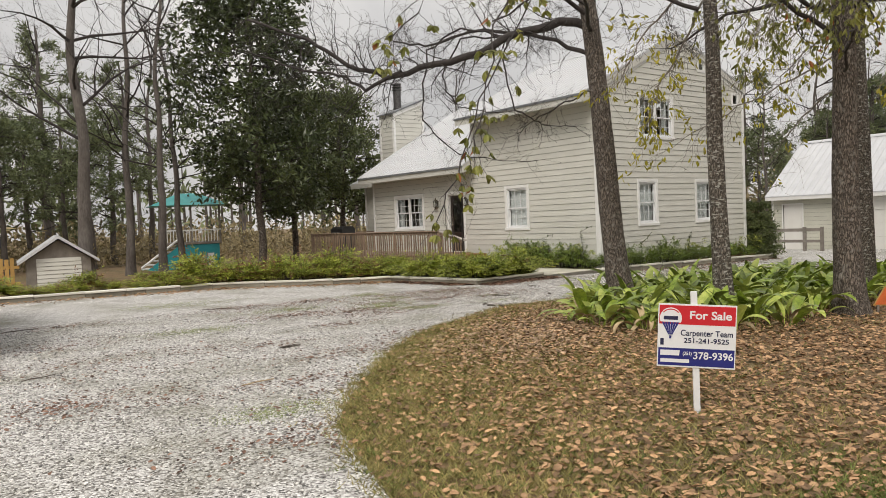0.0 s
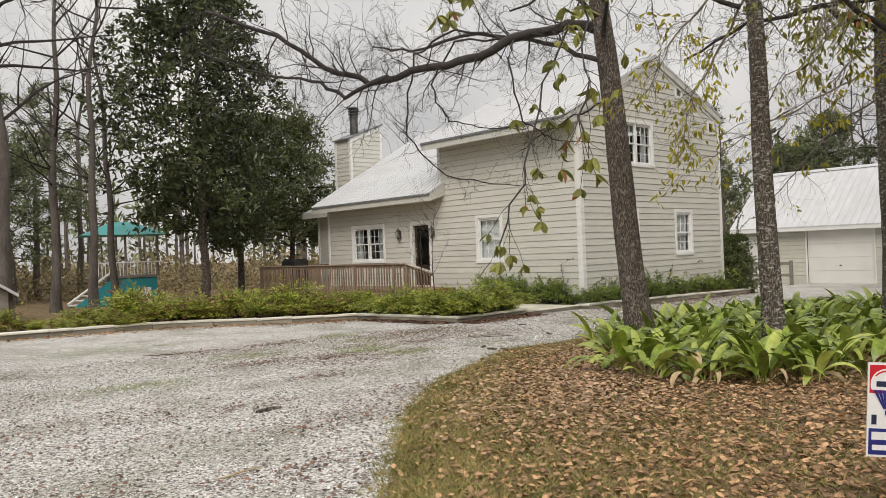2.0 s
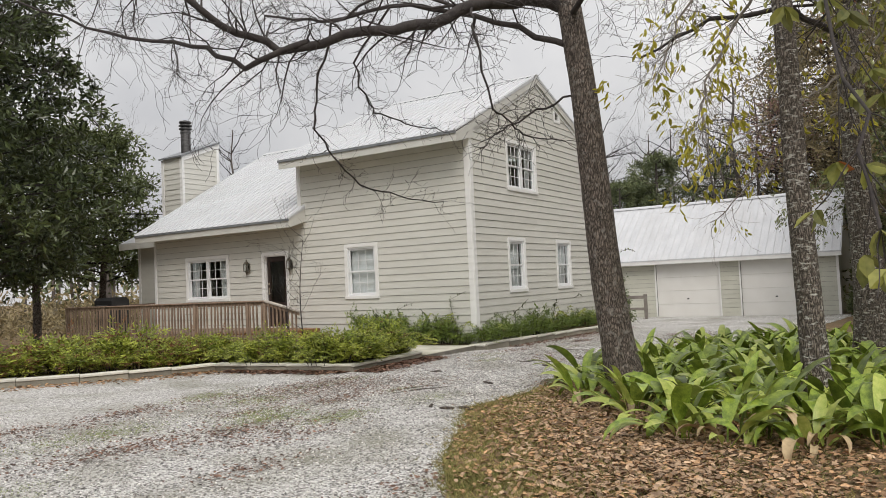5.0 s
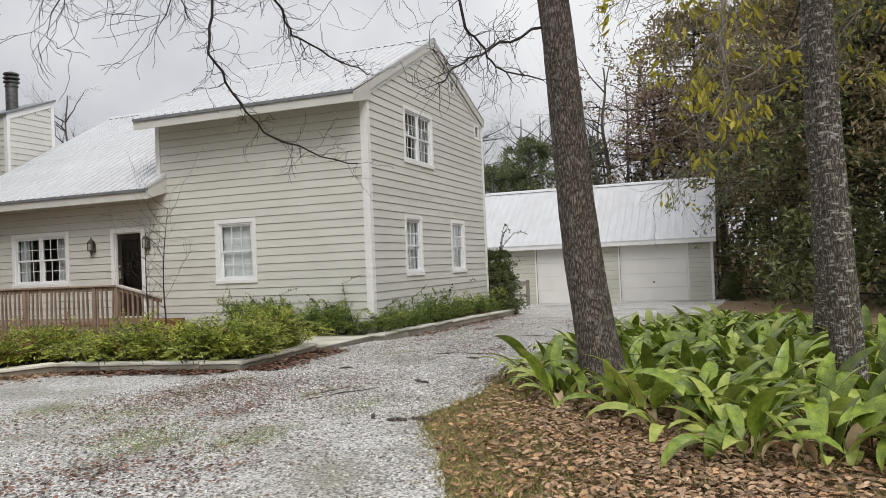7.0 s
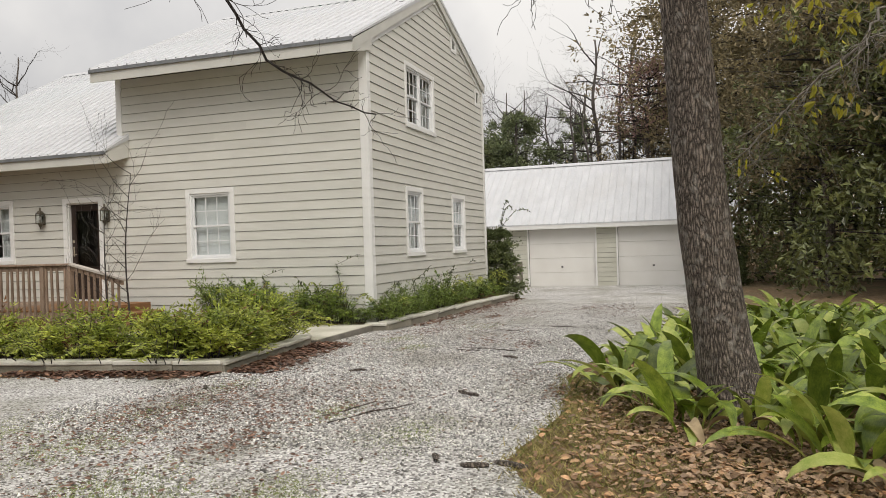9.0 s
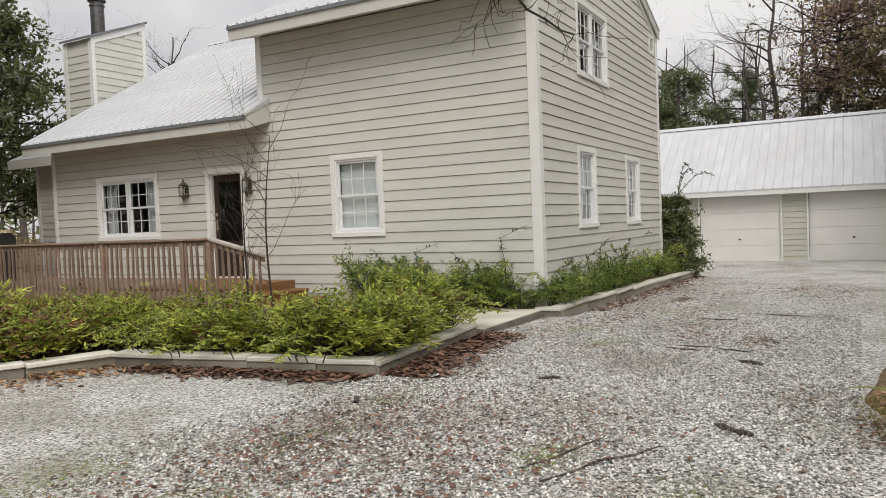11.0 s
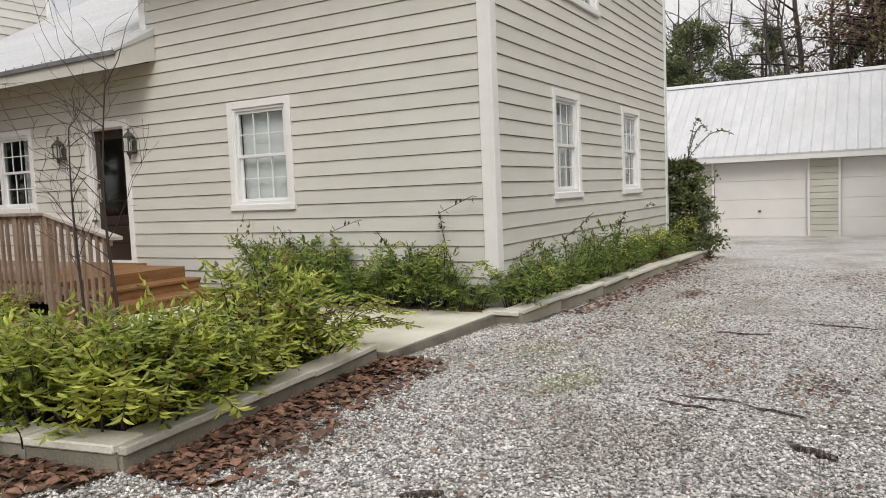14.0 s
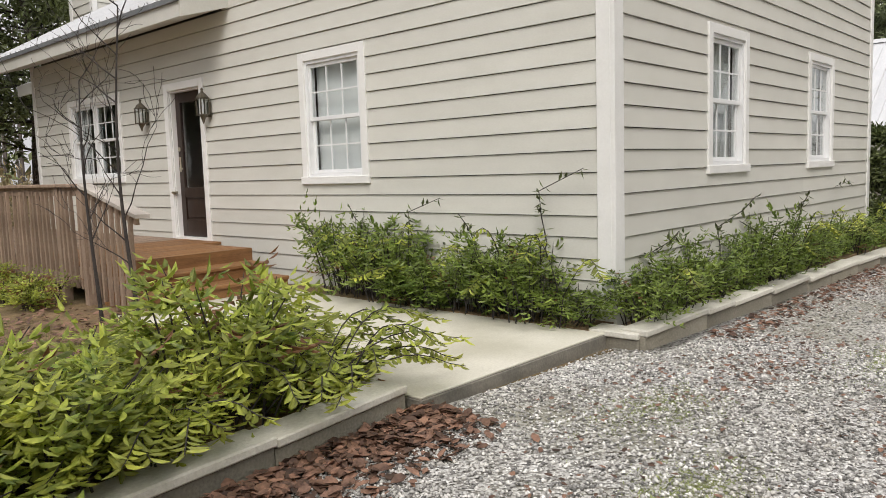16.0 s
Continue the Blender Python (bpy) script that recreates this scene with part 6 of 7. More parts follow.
rg = random.Random(23)
front = []
FRONT_BED = [(13.15, 15.2), (12.7, 18.0), (12.9, 19.0), (15.6, 20.2), (15.8, 19.2), (15.55, 15.6)]
for _ in range(1200):
    x, y = rg.uniform(12.6, 15.8), rg.uniform(15.1, 20.2)
    if inside(FRONT_BED, x, y) and all(math.hypot(x - a, y - b) > 0.36 for a, b, *_ in front):
        if len(front) > 36 or (13.3 < x and y > 16.9):
            continue
        low = 0.5 if y > 15.8 and x > 13.2 else 1.0
        front.append((x, y, rg.uniform(0.65, 1.15), rg.uniform(0.6, 1.15) * low))
scatter([shrub_proto(51 + i, 0.52, 0.62, 8, 0.08, "low green nandina shrub with fine pointed leaves", 0.05) for i in range(4)], front, 0.09)
far = []
tries = 0
while len(far) < 60 and tries < 4000:
    tries += 1
    x, y = rg.uniform(-3.0, 15.6), rg.uniform(18.4, 22.4)
    if x > 13.9 and y < 20.6:
        continue
    if edge_distance(BED_EDGE, x, y) < 1.5 and edge_distance(BED_EDGE, x, y) > 0.35 and inside(bed, x, y) and all(math.hypot(x - a, y - b) > 0.42 for a, b, *_ in far):
        far.append((x, y, rg.uniform(0.6, 1.2) * (0.8 if x < 8 else 1.0), rg.uniform(0.55, 1.1) * (0.75 if x < 8 else 1.0)))
scatter([shrub_proto(61 + i, 0.52, 0.62, 7, 0.095, "scrubby olive-green shrub along the planter edge", 0.16, group="shrubs along the court") for i in range(3)], far, 0.09)
deck_side = [(15.5, 20.5 + i * 0.62, rg.uniform(0.8, 1.0), rg.uniform(0.7, 0.9)) for i in range(14)]
scatter([shrub_proto(66 + i, 0.42, 0.5, 8, 0.065, "olive shrub growing against the deck", 0.2, group="shrubs by the deck") for i in range(2)], deck_side, 0.05)
wall_row = [(17.92 + rg.uniform(-0.08, 0.05), 15.6 + i * 0.36, rg.uniform(0.7, 1.2), rg.uniform(0.75, 1.5) * (1.25 if i > 4 else 0.85)) for i in range(9)]
wall_row += [(18.25 + i * 0.46, 15.14 + rg.uniform(-0.03, 0.05), rg.uniform(0.55, 0.95), rg.uniform(0.75, 1.5)) for i in range(19)]
scatter([shrub_proto(71 + i, 0.52, 0.62, 6, 0.074, "bushy green shrub growing against the siding", 0.02, group="shrubs along the house", leaf_mat=WALL_LEAF) for i in range(4)], wall_row, 0.1)

# tall wispy shoots rising from the wall shrubs
for x, y, h in ((17.95, 16.05, 1.5), (17.9, 16.5, 1.1), (17.95, 17.6, 1.25), (17.92, 18.2, 1.15), (17.98, 18.9, 0.95), (18.6, 15.15, 0.95), (19.9, 15.2, 1.2), (20.9, 15.2, 1.05), (22.6, 15.2, 1.15), (24.4, 15.18, 1.3)):
    t = thing("tall_shoot", (x, y, ground_z(x) + 0.05), "thin upright shrub shoot with small dark leaves", "shrub", "shoots against the wall")
    rs = random.Random(int(x * 100))
    lean = Vector((rs.uniform(-0.15, 0.1), rs.uniform(-0.2, 0.2), 1)).normalized()
    pts = [Vector((0, 0, 0)) + lean * (h * i / 6) + Vector((0, 0.25 * (i / 6) ** 3 * (-1 if rs.random() < 0.5 else 1), -0.12 * (i / 6) ** 4)) for i in range(7)]
    part("stem", Buf().tube(pts, [0.009 - 0.0009 * i for i in range(7)], 5).mesh("stem", TWIG), TWIG, t)
    lv = Buf()
    for i in range(56):
        s = rs.uniform(0.25, 1.0) * 6
        k = min(5, int(s))
        p = pts[k].lerp(pts[k + 1], s - k)
        v = (rand_dir(rs) + Vector((0, 0, -0.1))).normalized()
        lv.leaf(p, v, v.cross(Vector((0.1, 0, 1))).normalized(), rs.uniform(0.06, 0.105), 0.03, 0.05)
    part("foliage", lv.mesh("foliage", EVERGREEN), EVERGREEN, t)

# bare sapling by the steps
for (x, y, h, sd) in ((15.75, 18.75, 3.0, 4), (15.55, 19.05, 2.3, 9)):
    t = thing("bare_sapling", (x, y, ground_z(x) + 0.05), "leafless slender sapling beside the wooden steps", "tree", "saplings by the steps")
    rs = random.Random(sd)
    bb, tips = Buf(), []
    pts = trunk_path(h, (rs.uniform(-0.03, 0.03), rs.uniform(-0.06, 0.06)), 0.12, 0.2, rs, sd)
    bb.tube(pts, [0.02 * (1 - 0.8 * p.z / h) for p in pts], 6)
    for i in range(3, len(pts)):
        a = rs.uniform(0, 6.28)
        limb(bb, pts[i], Vector((math.cos(a), math.sin(a), 0.9)), h * rs.uniform(0.16, 0.32), 0.0065, 2, rs, tips, -0.02, 4, 0.75, 0.25, (2, 3))
    part("stem", bb.mesh("stem", TWIG), TWIG, t)

# dark conical shrub at the house corner, and one bush by the garage
put_trees(broad_evergreen(28, 2.5, 0.75, 0.05, 20, EVERGREEN, "dense dark evergreen bush at the house corner", 0.10, "corner_bush", 0.04), [(26.75, 15.15, 1.0, 30), (34.3, 8.2, 0.55, 10)])
t = thing("arching_shoot", (26.6, 15.0, 1.9), "arching leafy shoots above the corner bush", "shrub")
bb, lv = Buf(), Buf()
rs = random.Random(6)
for sx, sy, up in ((-0.5, -0.5, 0.65), (0.1, -0.9, 0.55), (-0.2, -0.35, 0.8)):
    pts = [Vector((sx * i / 6, sy * i / 6, up * math.sin(i / 6 * 2.2))) - Vector((0, 0, 0.2)) for i in range(7)]
    bb.tube(pts, [0.008] * 7, 4)
    for i in range(40):
        s = rs.uniform(0.1, 6)
        k = min(5, int(s))
        v = rand_dir(rs)
        lv.leaf(pts[k].lerp(pts[k + 1], s - k), v, v.cross(rand_dir(rs)).normalized(), 0.07, 0.03)
part("stem", bb.mesh("stem", TWIG), TWIG, t)
part("foliage", lv.mesh("foliage", EVERGREEN), EVERGREEN, t)


def arching_spray(x, y, z, ang, length, lift, seed, mat_=SHRUB_LEAF):
    """One long arching cane with paired drooping leaflets."""
    rs = random.Random(seed)
    t = thing("arching_spray", (x, y, z), "long arching shrub cane with paired green leaflets", "shrub", "sprays of the planter", turn=ang)
    pts = [Vector((length * s, 0.05 * math.sin(s * 4), lift * math.sin(min(1.0, s * 1.1) * 2.3))) for s in [i / 8 for i in range(9)]]
    part("cane", Buf().tube(pts, [0.006 - 0.0005 * i for i in range(9)], 4).mesh("cane", TWIG), TWIG, t)
    lv = Buf()
    n = int(length / 0.04)
    for i in range(n):
        s = 0.3 + 0.7 * i / n
        k = min(7, int(s * 8))
        p = pts[k].lerp(pts[k + 1], s * 8 - k)
        d = (pts[k + 1] - pts[k]).normalized()
        for sg in (1, -1):
            v = (d * 0.5 + Vector((0, sg, 0)) * 0.9 + rand_dir(rs) * 0.35 + Vector((0, 0, rs.uniform(-0.8, 0.0)))).normalized()
            lv.oval(p, v, v.cross(Vector((0, 0, 1))).normalized(), rs.uniform(0.05, 0.10), rs.uniform(0.022, 0.036), 0.22)
    part("foliage", lv.mesh("foliage", mat_), mat_, t)


rg = random.Random(88)
for i in range(30):
    s = rg.random()
    arching_spray(13.1 + 2.5 * s, 15.15 + 0.25 * s + rg.uniform(0.0, 0.35), ground_z(14) + 0.15, rg.uniform(-140, -40), rg.uniform(0.35, 0.75), rg.uniform(0.15, 0.38), i)
for i in range(18):
    arching_spray(15.35 + rg.uniform(-0.2, 0.1), rg.uniform(15.5, 16.7), ground_z(15.4) + 0.15, rg.uniform(-60, 60), rg.uniform(0.45, 0.95), rg.uniform(0.18, 0.42), 100 + i)
for i in range(26):
    arching_spray(rg.uniform(12.9, 15.0), rg.uniform(15.3, 16.5), ground_z(14) + 0.15, rg.uniform(0, 360), rg.uniform(0.4, 0.8), rg.uniform(0.15, 0.32), 200 + i)
for i in range(16):
    arching_spray(17.9, rg.uniform(15.5, 18.3), -0.02, rg.uniform(130, 250), rg.uniform(0.4, 0.75), rg.uniform(0.3, 0.75), 300 + i)
for i in range(20):
    arching_spray(rg.uniform(18.3, 26.5), 15.12, -0.1, rg.uniform(-150, -30), rg.uniform(0.3, 0.55), rg.uniform(0.25, 0.7), 400 + i)
for i in range(14):
    arching_spray(12.75 - rg.uniform(0.0, 0.3), rg.uniform(15.4, 18.0), ground_z(12.7) + 0.15, rg.uniform(140, 220), rg.uniform(0.35, 0.6), rg.uniform(0.12, 0.35), 500 + i)


# ---- sale sign ----
def lettering(text, height, mat_, parent, at, name="lettering", width=0.0, bold=0.0):
    """Flat raised letters in the built-in font, lying in the local xz plane, facing -y."""
    cu = bpy.data.curves.new("letters", "FONT")
    cu.body, cu.size, cu.extrude, cu.align_x, cu.offset = text, height, 0.0006, "LEFT", bold
    ob = bpy.data.objects.new("letters", cu)
    scene.collection.objects.link(ob)
    bpy.context.view_layer.update()
    me = bpy.data.meshes.new_from_object(ob.evaluated_get(bpy.context.evaluated_depsgraph_get()))
    bpy.data.objects.remove(ob)
    xs = [v.co.x for v in me.vertices]
    s = width / (max(xs) - min(xs)) if width else 1.0
    me.materials.clear()
    me.materials.append(mat_)
    return part(name, me, mat_, parent, matrix=pose(*at, 90, 0, 0) @ Matrix.Diagonal((s, 1, 1, 1)))


sign_turn = math.degrees(math.atan2(3.894 - 4.305, 5.972 - 5.607))
sign = thing("sale_sign", (5.68, 4.04, ground_z(5.7)), "white, red and blue for-sale sign on a stake", "sign", turn=sign_turn)
W, Z0, Z1 = 0.565, 0.355, 0.835
part("stake", boxed(-0.024, 0.024, 0.004, 0.03, -0.25, 0.93, bevel=0.003), SIGN_WHITE, sign, "white painted wooden stake")
L0 = -0.275
board = part("board", boxed(L0, L0 + W, -0.004, 0.004, Z0, Z1, bevel=0.001), SIGN_WHITE, sign, matrix=pose(-0.035, 0, 0, 0, 3.5, 0))
part("red_band", boxed(L0 + 0.008, L0 + W - 0.008, -0.0052, -0.0042, Z1 - 0.155, Z1 - 0.012), SIGN_RED, board)
part("blue_band", boxed(L0 + 0.008, L0 + W - 0.008, -0.0052, -0.0042, Z0 + 0.012, Z0 + 0.145), SIGN_BLUE, board)


def flat_shape(points, d):
    bm = bmesh.new()
    prism(bm, [(x, -d, z) for x, z in points], (0, 0.001, 0))
    return bm


bx, bz, br = L0 + 0.092, Z1 - 0.11, 0.08
part("balloon_shape", flat_shape([(bx + br * math.cos(a), bz + br * math.sin(a)) for a in [radians(8 * i) for i in range(-3, 26)]], 0.0063), SIGN_WHITE, board)
part("balloon_band", flat_shape([(bx + 0.072 * math.cos(radians(a)), bz + 0.066 * math.sin(radians(a)) + 0.006) for a in range(35, 150, 10)] + [(bx + 0.066 * math.cos(radians(a)), bz + 0.058 * math.sin(radians(a)) + 0.006) for a in range(145, 30, -10)], 0.0076), SIGN_RED, board)
part("balloon_bar", flat_shape([(bx - 0.052, bz - 0.012), (bx + 0.052, bz - 0.012), (bx + 0.052, bz + 0.016), (bx - 0.052, bz + 0.016)], 0.0076), SIGN_INK, board)
for i in range(6):
    a, c = -0.066 + i * 0.022, -0.066 + (i + 1) * 0.022 - 0.004
    part("balloon_gore", flat_shape([(bx + a, bz - 0.03), (bx + c, bz - 0.03), (bx + c * 0.22, bz - 0.125), (bx + a * 0.22, bz - 0.125)], 0.0076), SIGN_BLUE, board)
part("basket", flat_shape([(bx - 0.008, bz - 0.155), (bx + 0.008, bz - 0.155), (bx + 0.008, bz - 0.132), (bx - 0.008, bz - 0.132)], 0.0076), SIGN_BLUE, board)
part("small_mark", flat_shape([(L0 + 0.02, Z0 + 0.165), (L0 + 0.045, Z0 + 0.165), (L0 + 0.045, Z0 + 0.215), (L0 + 0.02, Z0 + 0.215)], 0.0058), SIGN_INK, board)
lettering("For Sale", 0.085, SIGN_WHITE, board, (L0 + 0.225, -0.006, Z1 - 0.11), width=0.30, bold=0.0019)
lettering("Carpenter Team", 0.062, SIGN_INK, board, (L0 + 0.165, -0.006, Z1 - 0.238), width=0.375, bold=0.001)
lettering("251-241-9525", 0.052, SIGN_INK, board, (L0 + 0.19, -0.006, Z1 - 0.292), width=0.325, bold=0.001)
lettering("(251)", 0.036, SIGN_WHITE, board, (L0 + 0.185, -0.006, Z0 + 0.095), width=0.065, bold=0.0006)
lettering("378-9396", 0.076, SIGN_WHITE, board, (L0 + 0.26, -0.006, Z0 + 0.068), width=0.285, bold=0.0014)
part("logo_bar", flat_shape([(L0 + 0.022, Z0 + 0.088), (L0 + 0.16, Z0 + 0.088), (L0 + 0.165, Z0 + 0.128), (L0 + 0.022, Z0 + 0.128)], 0.0063), SIGN_WHITE, board)
part("logo_bar", flat_shape([(L0 + 0.025, Z0 + 0.035), (L0 + 0.235, Z0 + 0.035), (L0 + 0.235, Z0 + 0.062), (L0 + 0.025, Z0 + 0.062)], 0.0063), SIGN_WHITE, board)

# ---- orange marker ----
mark = thing("orange_marker", (12.95, 5.54, ground_z(12.95)), "orange triangular marker on a short stand by a trunk", "marker", turn=-52)
part("frame", prism(bmesh.new(), [(-0.17, 0, 0.10), (0.17, 0, 0.10), (0, 0, 0.40)], (0, 0.02, 0)), CEDAR, mark)
part("panel", prism(bmesh.new(), [(-0.145, -0.004, 0.115), (0.145, -0.004, 0.115), (0, -0.004, 0.37)], (0, 0.003, 0)), ORANGE, mark)
part("foot", boxed(-0.12, -0.09, -0.02, 0.03, -0.02, 0.11), GREY_WOOD, mark)
part("foot", boxed(0.09, 0.12, -0.02, 0.03, -0.02, 0.11), GREY_WOOD, mark)

# ---- pickup ----
truck = thing("pickup_truck", (1.14, 11.6, ground_z(1.1)), "black pickup truck with red tail lamps and chrome bumper", "vehicle", turn=-5)
bm = bmesh.new()
prism(bm, [(-0.97, 0.02, 0.62), (0.97, 0.02, 0.62), (1.0, 0.02, 0.95), (0.94, 0.02, 1.24), (-0.94, 0.02, 1.24), (-1.0, 0.02, 0.95)], (0, 5.6, 0))
bmesh.ops.bevel(bm, geom=list(bm.edges), offset=0.03, segments=2, affect="EDGES")
part("body", bm, BLACK_PAINT, truck)
bm = bmesh.new()
lo = [(-0.92, 2.1), (0.92, 2.1), (0.92, 4.6), (-0.92, 4.6)]
hi = [(-0.72, 2.35), (0.72, 2.35), (0.72, 3.7), (-0.72, 3.7)]
v0 = [bm.verts.new((*p, 1.25)) for p in lo]
v1 = [bm.verts.new((*p, 1.88)) for p in hi]
bm.faces.new(v1)
bm.faces.new(v0[::-1])
for i in range(4):
    bm.faces.new((v0[i], v0[(i + 1) % 4], v1[(i + 1) % 4], v1[i]))
bmesh.ops.recalc_face_normals(bm, faces=bm.faces)
part("cab", bm, BLACK_PAINT, truck)
part("rear_window", prism(bmesh.new(), [(-0.7, 2.13, 1.32), (0.7, 2.13, 1.32), (0.6, 2.30, 1.78), (-0.6, 2.30, 1.78)], (0, -0.015, 0)), BLACK_PLASTIC, truck)
part("tailgate", boxed(-0.72, 0.72, -0.02, 0.03, 0.66, 1.2, bevel=0.015), BLACK_PAINT, truck)
for sx in (1, -1):
    lamp = part("tail_lamp", boxed(min(sx * 0.76, sx * 0.985), max(sx * 0.76, sx * 0.985), -0.035, 0.16, 0.77, 1.2, bevel=0.03), RED_LENS, truck, "red tail lamp")
    part("reversing_lens", boxed(min(sx * 0.9, sx * 0.98), max(sx * 0.9, sx * 0.98), -0.042, -0.03, 0.94, 1.02, bevel=0.004), SIGN_WHITE, lamp)
    for yy in (1.05, 4.6):
        wh = part("wheel", disc_stack(bmesh.new(), [(0.26, -0.14), (0.37, -0.14), (0.395, -0.11), (0.395, 0.11), (0.37, 0.14), (0.26, 0.14)], 28), RUBBER, truck, matrix=pose(sx * 0.85, yy, 0.395, 0, 90, 0))
        part("rim", disc_stack(bmesh.new(), [(0.22, -0.12), (0.26, -0.15), (0.26, 0.15), (0.22, 0.12)], 24), CHROME, wh)
    mir = part("side_mirror", boxed(min(sx * 1.02, sx * 1.24), max(sx * 1.02, sx * 1.24), 3.75, 3.85, 1.28, 1.52, bevel=0.03), BLACK_PLASTIC, truck, "black side mirror")
    part("mirror_arm", boxed(min(sx * 0.9, sx * 1.04), max(sx * 0.9, sx * 1.04), 3.78, 3.83, 1.30, 1.36), BLACK_PLASTIC, mir)
part("bumper", boxed(-0.99, 0.99, -0.17, 0.05, 0.44, 0.64, bevel=0.035), CHROME, truck, "chrome rear bumper")
part("step_pad", boxed(-0.5, 0.5, -0.172, 0.04, 0.641, 0.652), BLACK_PLASTIC, truck)
part("chassis", boxed(-0.8, 0.8, 0.3, 5.4, 0.36, 0.63), BLACK_PLASTIC, truck)

# ---- shed ----
shed = thing("garden_shed", (5.55, 25.4, ground_z(5.75) - 0.12), "small grey lap-sided shed with pale gable roof", "shed", turn=-8)
part("body", prism(bmesh.new(), [(-0.85, 0, -0.15), (0.85, 0, -0.15), (0.85, 0, 0.98), (0, 0, 1.55), (-0.85, 0, 0.98)], (0, 2.0, 0)), GREY_WOOD, shed)
for k in range(9):
    part("board", prism(bmesh.new(), [(-0.6, 0, -0.05 + k * 0.12), (-0.6, -0.03, -0.05 + k * 0.12), (-0.6, -0.012, 0.06 + k * 0.12), (-0.6, 0, 0.06 + k * 0.12)], (1.2, 0, 0)), SIDING, shed)
for sx in (1, -1):
    part("corner_board", boxed(min(sx * 0.62, sx * 0.86), max(sx * 0.62, sx * 0.86), -0.02, 0.0, -0.1, 1.0), GREY_WOOD, shed)
    part("roof_slope", prism(bmesh.new(), [(sx * 1.08, -0.25, 0.86), (0, -0.25, 1.60), (0, -0.25, 1.70), (sx * 1.08, -0.25, 0.94)], (0, 2.5, 0)), ROOF, shed)

# ---- teal playhouse ----
play = thing("playhouse", (12.0, 33.05, ground_z(12.0) - 0.1), "teal two-level playhouse with stairs, white rail and canopy", "playhouse", turn=-12)
part("lower_room", boxed(-0.2, 1.45, 0, 1.7, 0.0, 1.15, bevel=0.01), TEAL, play)
part("lower_door", boxed(0.95, 1.2, -0.02, 0.0, 0.0, 0.75), SIGN_WHITE, play)
part("platform", boxed(-1.0, 1.55, -0.05, 1.8, 1.16, 1.26), GREY_WOOD, play)
part("stair_side", prism(bmesh.new(), [(-0.22, -0.06, 0.0), (-0.22, -0.06, 1.15), (-1.75, -0.06, 0.0)], (0, 0.05, 0)), TEAL, play)
for k in range(6):
    part("stair_tread", boxed(-1.75 + k * 0.25, -1.4 + k * 0.25, 0.0, 0.8, 0.16 + k * 0.17, 0.2 + k * 0.17), SIGN_WHITE, play)
part("stair_rail", Buf().tube([(-1.8, -0.1, 0.25), (-0.25, -0.1, 1.4)], [0.05] * 2, 6).mesh("stair_rail", SIGN_WHITE), SIGN_WHITE, play)
for x in (-0.95, 0.3, 1.5):
    part("post", boxed(x - 0.04, x + 0.04, -0.03, 0.05, 1.26, 2.95), GREY_WOOD, play)
part("hand_rail", boxed(-1.0, 1.55, -0.04, 0.02, 1.75, 1.8), SIGN_WHITE, play)
for k in range(20):
    part("picket", boxed(-0.98 + k * 0.13, -0.95 + k * 0.13, -0.03, 0.0, 1.26, 1.75), SIGN_WHITE, play)
bm = bmesh.new()
c = [bm.verts.new(p) for p in ((-1.35, -0.4, 2.85), (1.9, -0.4, 2.85), (1.9, 2.1, 2.85), (-1.35, 2.1, 2.85))]
t_ = [bm.verts.new(p) for p in ((-0.1, 0.85, 3.4), (0.7, 0.85, 3.4))]
for f in ((c[0], c[1], t_[1], t_[0]), (c[1], c[2], t_[1]), (c[2], c[3], t_[0], t_[1]), (c[3], c[0], t_[0]), (c[3], c[2], c[1], c[0])):
    bm.faces.new(f)
part("canopy", bm, TEAL_ROOF, play, "teal hipped canopy")

# ---- fences ----
fence = thing("picket_fence", (3.4, 25.2, ground_z(3.4) - 0.1), "yellow cedar picket fence", "fence", turn=6)
for k in range(30):
    part("picket", boxed(-3.2 + k * 0.14, -3.1 + k * 0.14, 0, 0.02, 0.05, 1.0 + 0.03 * (k % 2)), CEDAR, fence)
part("rail", boxed(-3.2, 1.1, 0.02, 0.06, 0.25, 0.34), CEDAR, fence)
part("rail", boxed(-3.2, 1.1, 0.02, 0.06, 0.72, 0.81), CEDAR, fence)
ranch = thing("rail_fence", (33.4, 15.9, ground_z(33.4)), "grey weathered timber rail fence by the garage", "fence")
for yy in (0.0, 0.75, 2.6):
    part("post", boxed(-0.06, 0.06, yy, yy + 0.12, -0.2, 1.05), GREY_WOOD, ranch)
part("rail", boxed(-0.08, -0.061, 0.0, 2.72, 0.86, 1.0), GREY_WOOD, ranch)
part("rail", boxed(-0.08, -0.061, 0.0, 2.72, 0.38, 0.5), GREY_WOOD, ranch)


